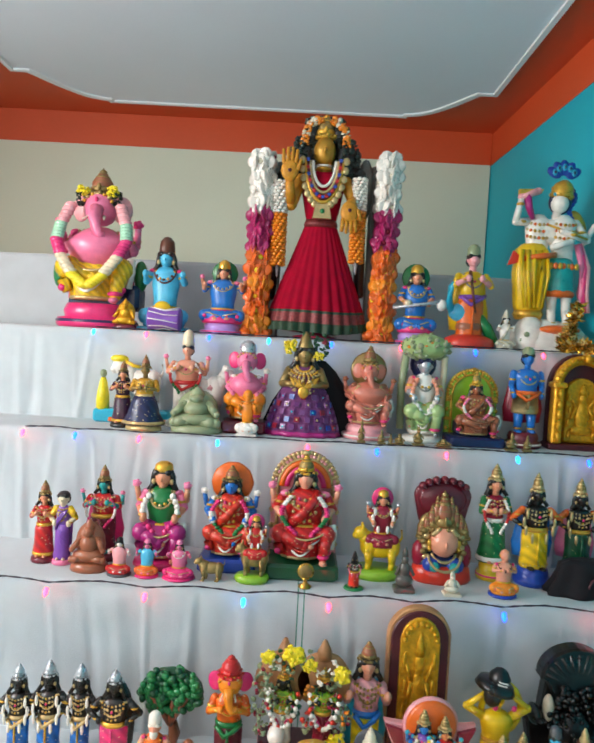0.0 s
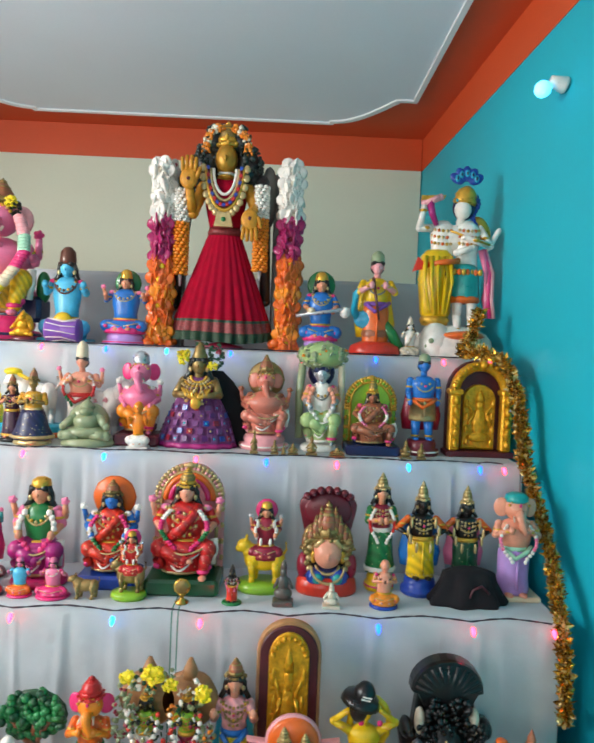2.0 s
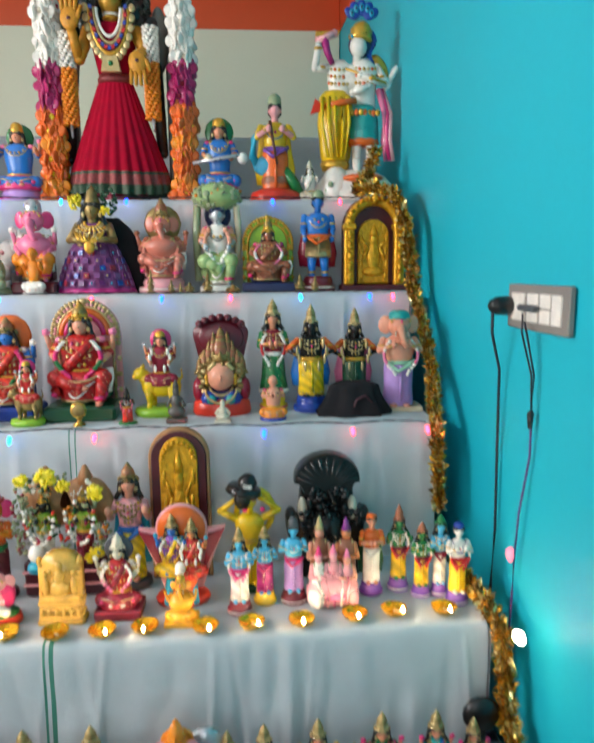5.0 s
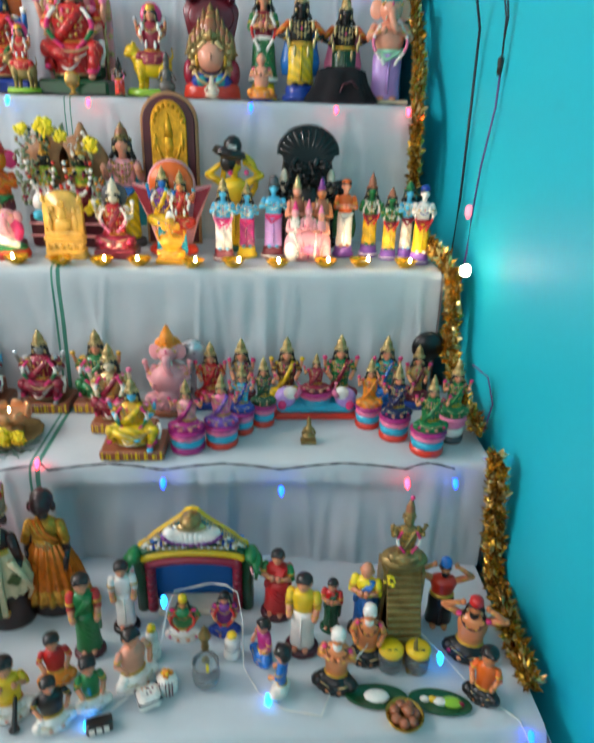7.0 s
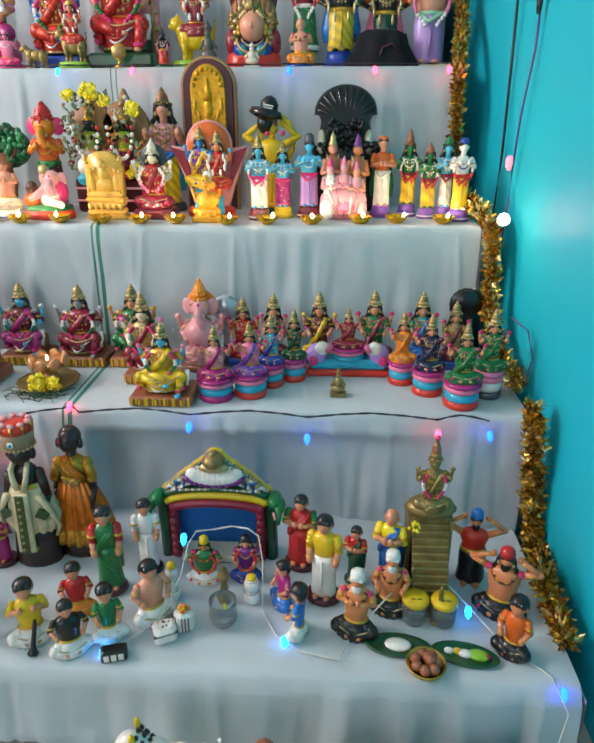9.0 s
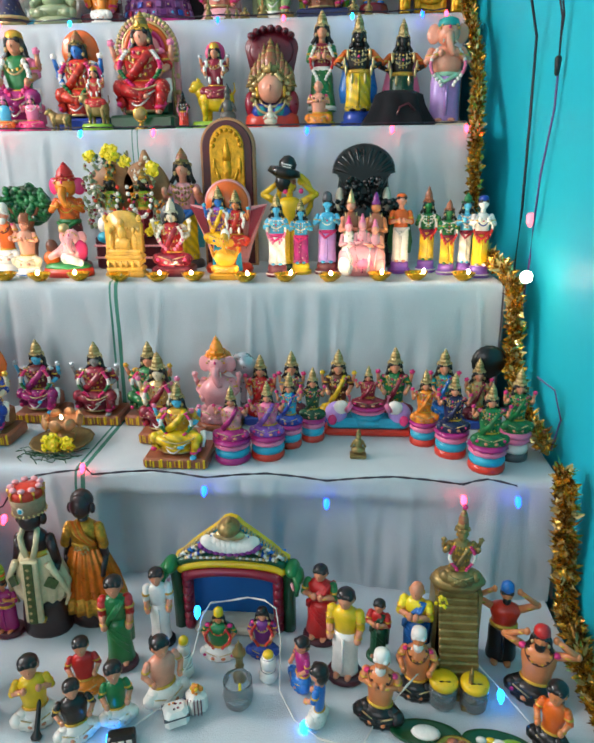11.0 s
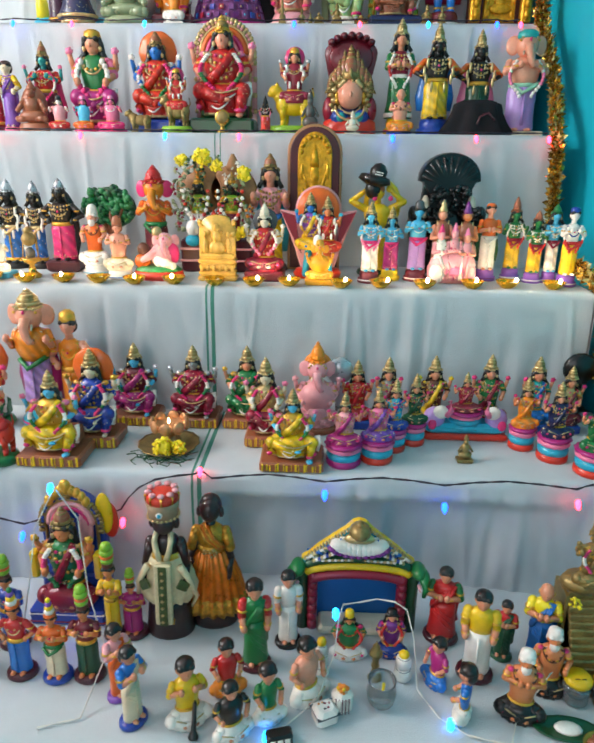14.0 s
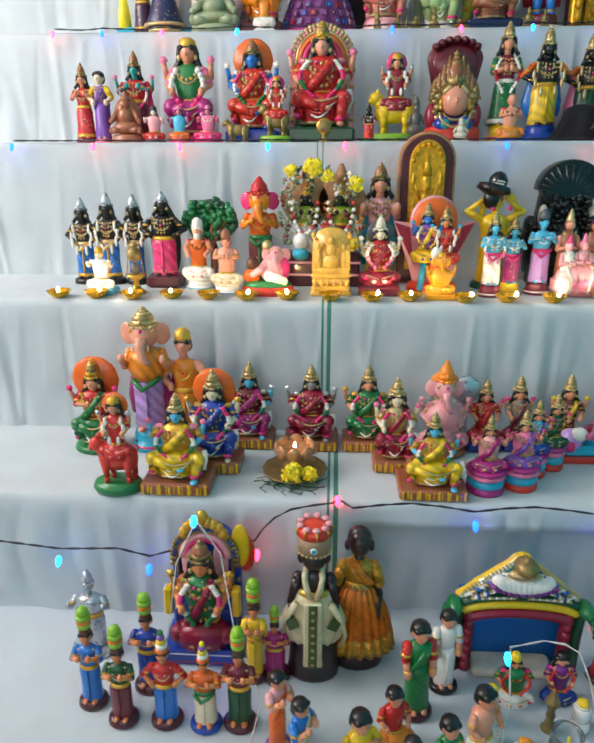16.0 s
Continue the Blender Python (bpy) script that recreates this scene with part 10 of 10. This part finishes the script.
# on the second step the wire lies along the edge, then sags down the hanging cloth behind the throne figurine
y, z = STEPS[1][0] - 0.022, STEPS[1][1]
sag_wire = [(-0.5, y - 0.02, z - 0.07), (-0.3, y - 0.022, z - 0.09), (-0.19, y - 0.022, z - 0.085), (-0.13, y - 0.024, z - 0.098), (-0.08, y - 0.022, z - 0.082), (0.0, y - 0.02, z - 0.07), (0.05, y - 0.02, z - 0.066), (0.064, y - 0.02, z - 0.06),
            (0.08, y - 0.018, z - 0.035), (0.1, y - 0.014, z - 0.015), (0.13, y - 0.008, z + 0.0), (0.17, y, z + 0.005), (0.205, y + 0.008, z + 0.006), (0.215, y + 0.02, z + 0.007), (0.225, y + 0.01, z + 0.006)]
light_string(sag_wire + swag([0.24, 0.455, 0.68, 0.925, 1.02], y, z),
             [(-0.3, y - 0.03, z - 0.1, "cyan"), (-0.13, y - 0.032, z - 0.11, "blue"), (0.07, y - 0.03, z - 0.072, "pink"), (0.213, y + 0.02, z + 0.014, "pink"), (0.455, y - 0.014, z - 0.008, "blue"), (0.68, y - 0.016, z - 0.026, "blue"), (0.925, y - 0.014, z - 0.012, "pink"), (1.02, y - 0.014, z - 0.012, "blue")],
             "dark twisted wire with small coloured bulbs, sagging down the cloth", 0.0012)
# thin white wire with tiny lamps among the villagers
white_pts = [(0.38, 0.46, 0.312), (0.4, 0.47, 0.311), (0.45, 0.51, 0.325), (0.475, 0.56, 0.37), (0.482, 0.6, 0.405), (0.49, 0.63, 0.408), (0.52, 0.645, 0.402), (0.55, 0.65, 0.406), (0.58, 0.642, 0.408), (0.6, 0.63, 0.402), (0.61, 0.6, 0.37),
             (0.613, 0.55, 0.31), (0.64, 0.5, 0.308), (0.68, 0.47, 0.308), (0.74, 0.455, 0.31), (0.76, 0.5, 0.31), (0.83, 0.56, 0.35), (0.9, 0.6, 0.37), (0.955, 0.56, 0.33), (1.0, 0.5, 0.31), (1.06, 0.44, 0.308), (1.075, 0.4, 0.28), (1.06, 0.39, 0.17)]
light_string(white_pts, [(0.476, 0.6, 0.426, "cyan"), (0.372, 0.455, 0.316, "cyan"), (0.655, 0.49, 0.318, "cyan"), (0.955, 0.55, 0.335, "cyan"), (1.07, 0.42, 0.31, "blue")], "thin white wire with tiny cyan lamps", 0.0009, pale_wire)
light_string([(-0.075, 0.6, 0.32), (-0.06, 0.63, 0.42), (-0.05, 0.66, 0.52), (-0.02, 0.69, 0.585), (0.02, 0.68, 0.53), (0.05, 0.62, 0.42), (0.1, 0.55, 0.36), (0.08, 0.47, 0.308), (0.02, 0.45, 0.308)], [(-0.02, 0.68, 0.6, "cyan"), (0.01, 0.6, 0.36, "blue")], "thin white wire with tiny lamps over the throne figurine", 0.0009, pale_wire)
light_string([(0.62, 0.3, 0.24), (0.66, 0.28, 0.25), (0.72, 0.26, 0.22), (0.75, 0.26, 0.215), (0.8, 0.27, 0.25), (0.85, 0.29, 0.26), (0.9, 0.3, 0.22), (0.98, 0.32, 0.2)], [(0.66, 0.277, 0.25, "warm")], "thin white wire trailing over the floor figurines", 0.0011, pale_wire)

# ---------------------------------------------------------------- gold tinsel down the stand's right-hand end
tin = surface("gold_tinsel", "d8a83c", 0.2, 0.75, 0.45, 200, 0.1)
tin2 = surface("bronze_tinsel", "8a6428", 0.24, 0.7, 0.4, 200, 0.1)
tin3 = surface("pale_tinsel", "f0dc98", 0.16, 0.7, 0.3, 200, 0.1)


def tinsel(path, radius, count, seed, label):
    rng = random.Random(seed)
    path = [Vector(p) for p in path]
    cum = [0.0]
    for a, b in zip(path, path[1:]):
        cum.append(cum[-1] + (b - a).length)
    s = Shape()
    s.tube(path, radius * 0.25, tin2, 6)
    for k in range(count):
        d = rng.uniform(0, cum[-1])
        i = max(j for j in range(len(cum)) if cum[j] <= d)
        i = min(i, len(path) - 2)
        p = path[i].lerp(path[i + 1], (d - cum[i]) / (cum[i + 1] - cum[i]))
        out = Vector((rng.gauss(0, 1), rng.gauss(0, 1), rng.gauss(0, 1) - 0.25)).normalized()
        tip = p + out * radius * rng.uniform(0.3, 1.05)
        side = out.cross(Vector((rng.gauss(0, 1), rng.gauss(0, 1), rng.gauss(0, 1)))).normalized() * rng.uniform(0.0028, 0.0075)
        mid = p.lerp(tip, 0.6) + Vector((0, 0, -0.004))
        lift = out.cross(side).normalized() * 0.0012
        s.add([p, mid + side, tip, mid - side, mid + lift], [(0, 1, 4), (1, 2, 4), (2, 3, 4), (3, 0, 4)], (tin, tin, tin2, tin3)[k % 4], True)
    return s.thing("tinsel_garland", (0, 0, 0), label, "tinsel", "tinsel garlands")


tinsel([(0.98, 2.0, 1.93), (0.955, 1.98, 1.86), (0.91, 1.94, 1.795), (0.95, 1.88, 1.8), (1.005, 1.83, 1.775), (1.022, 1.765, 1.67), (1.036, 1.735, 1.51)], 0.031, 2250, 31, "gold foil tinsel draped over the arch shrine")
tinsel([(1.036, 1.735, 1.51), (1.05, 1.66, 1.4), (1.045, 1.56, 1.3), (1.03, 1.47, 1.21), (1.026, 1.425, 1.12), (1.028, 1.42, 1.03), (1.03, 1.42, 0.99)], 0.027, 2700, 32, "gold foil tinsel hanging down the step ends")
tinsel([(1.03, 1.25, 0.905), (1.055, 1.18, 0.885), (1.07, 1.12, 0.85), (1.072, 1.1, 0.775), (1.07, 1.08, 0.69), (1.085, 1.0, 0.61), (1.1, 0.9, 0.585)], 0.03, 2550, 33, "bronze and gold foil tinsel below the lamps")
tinsel([(1.09, 0.775, 0.6), (1.1, 0.765, 0.53), (1.105, 0.76, 0.46), (1.115, 0.755, 0.38), (1.118, 0.74, 0.33), (1.105, 0.6, 0.325), (1.1, 0.5, 0.318)], 0.032, 2700, 34, "gold foil tinsel trailing to the lowest step")
# the bright bulb in the tinsel, and the one high on the wall
s = Shape().lathe([(0.008, 0), (0.0125, 0.01), (0.009, 0.022), (0.001, 0.03)], BULB["warm"], tilt=(90, 0, 0))
ob = s.thing("bulb", (1.068, 1.05, 0.886), "small bright white bulb in the tinsel", "bulb")
ob = holder("wall_bulb", (right_x(1.74) - 0.0, 1.74, 2.506), "blue-lit bulb in a white wall holder", "lamp")
Shape().lathe([(0.02, 0), (0.022, 0.006), (0.016, 0.03), (0.013, 0.045)], "white", tilt=(0, -75, 0)).part("bulb_holder", ob)
Shape().ball((-0.062, 0, -0.012), 0.022, glow("blue_white_bulb", "4fc4ff", 3, "bfeaff")).part("bulb", ob, "round glowing bulb")

# ---------------------------------------------------------------- switch plate, plugs and hanging wires on the turquoise wall
px = right_x(1.12)
plate = holder("switch_plate", (px, 1.13, 1.485), "grey switch plate with white switches and two plugs", "switch plate")
plate.rotation_euler = (0, 0, radians(2.3))
Shape().box((-0.006, 0, 0), (0.012, 0.225, 0.085), surface("grey_plate", "857f7a", 0.5, 0, 0.08), 0.2).part("plate_frame", plate)
for k, (yy, zz, a, bb) in enumerate(((0.064, 0, 0.05, 0.052), (0.006, 0.014, 0.04, 0.025), (0.006, -0.014, 0.04, 0.025), (-0.04, 0.014, 0.035, 0.025), (-0.04, -0.014, 0.035, 0.025), (-0.078, 0, 0.03, 0.053))):
    Shape().box((-0.0135, yy, zz), (0.006, a, bb), "white", 0.2).part("switch", plate)
Shape().lathe([(0.016, 0), (0.019, 0.006), (0.018, 0.03), (0.012, 0.042), (0.006, 0.046)], "gloss", tilt=(0, -90, 0)).part("plug", plate, "black round plug", (-0.015, 0.092, 0.0))
Shape().box((-0.022, 0.01, 0.0), (0.016, 0.06, 0.012), "slate", 0.25).part("plug", plate, "slim dark plug")


def wall_wire(pts, label, r=0.002, mat=None):
    s = Shape()
    s.tube([(right_x(y) - d, y, z) for y, z, d in pts], r, mat or wire, 6)
    return s.thing("hanging_wire", (0, 0, 0), label, "wire", "wires on the wall")


wall_wire([(1.225, 1.475, 0.05), (1.235, 1.43, 0.045), (1.26, 1.35, 0.015), (1.27, 1.2, 0.008), (1.265, 1.0, 0.006), (1.27, 0.86, 0.008), (1.25, 0.7, 0.01)], "black mains wire hanging from the plug", 0.0032)
wall_wire([(1.14, 1.475, 0.03), (1.14, 1.44, 0.03), (1.13, 1.36, 0.012), (1.125, 1.27, 0.01)], "thin doubled wire to the string lights")
wall_wire([(1.135, 1.46, 0.028), (1.12, 1.36, 0.012), (1.125, 1.28, 0.012)], "thin wire beside it")
wall_wire([(1.125, 1.28, 0.01), (1.13, 1.2, 0.007), (1.15, 1.08, 0.012), (1.16, 0.98, 0.012), (1.165, 0.9, 0.01), (1.15, 0.8, 0.02)], "twisted purple wire of the string lights", 0.0024, surface("purple_wire", "5a3f78", 0.5))
Shape().limb((0, 0, 0.012), (0, 0, -0.012), 0.007, 0.005, "black").thing("wire_joint", (right_x(1.125) - 0.012, 1.125, 1.275), "small black wire joint", "connector")
s = Shape().lathe([(0.005, 0), (0.009, 0.006), (0.0085, 0.02), (0.003, 0.03)], glow("rose_bulb", "ff7f95", 1.2, "e890a0"), tilt=(180, 0, 0))
s.thing("bulb", (right_x(1.16) - 0.018, 1.165, 1.0), "rose-pink bulb on the hanging wire", "bulb")
s = Shape().tube([(1.09, 0.97, 0.7), (1.12, 0.95, 0.68), (1.128, 0.92, 0.63), (1.11, 0.9, 0.575)], 0.0018, surface("purple_wire", "5a3f78", 0.5), 6)
s.thing("hanging_wire", (0, 0, 0), "loop of purple wire by the tinsel", "wire", "wires on the wall")

# unseen tube light added high on the left-hand wall, for light from above
tl = holder("added_tube_light", (LEFT + 0.05, 1.0, 2.45), "added long white tube light on a wall batten, out of view", "lamp")
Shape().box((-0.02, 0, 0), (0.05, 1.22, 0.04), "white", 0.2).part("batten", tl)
Shape().tube([(0.03, -0.58, 0), (0.03, 0.58, 0)], 0.014, glow("added_tube_glow", "eef6ff", 12), 10).part("tube", tl, "glowing tube of the added light")
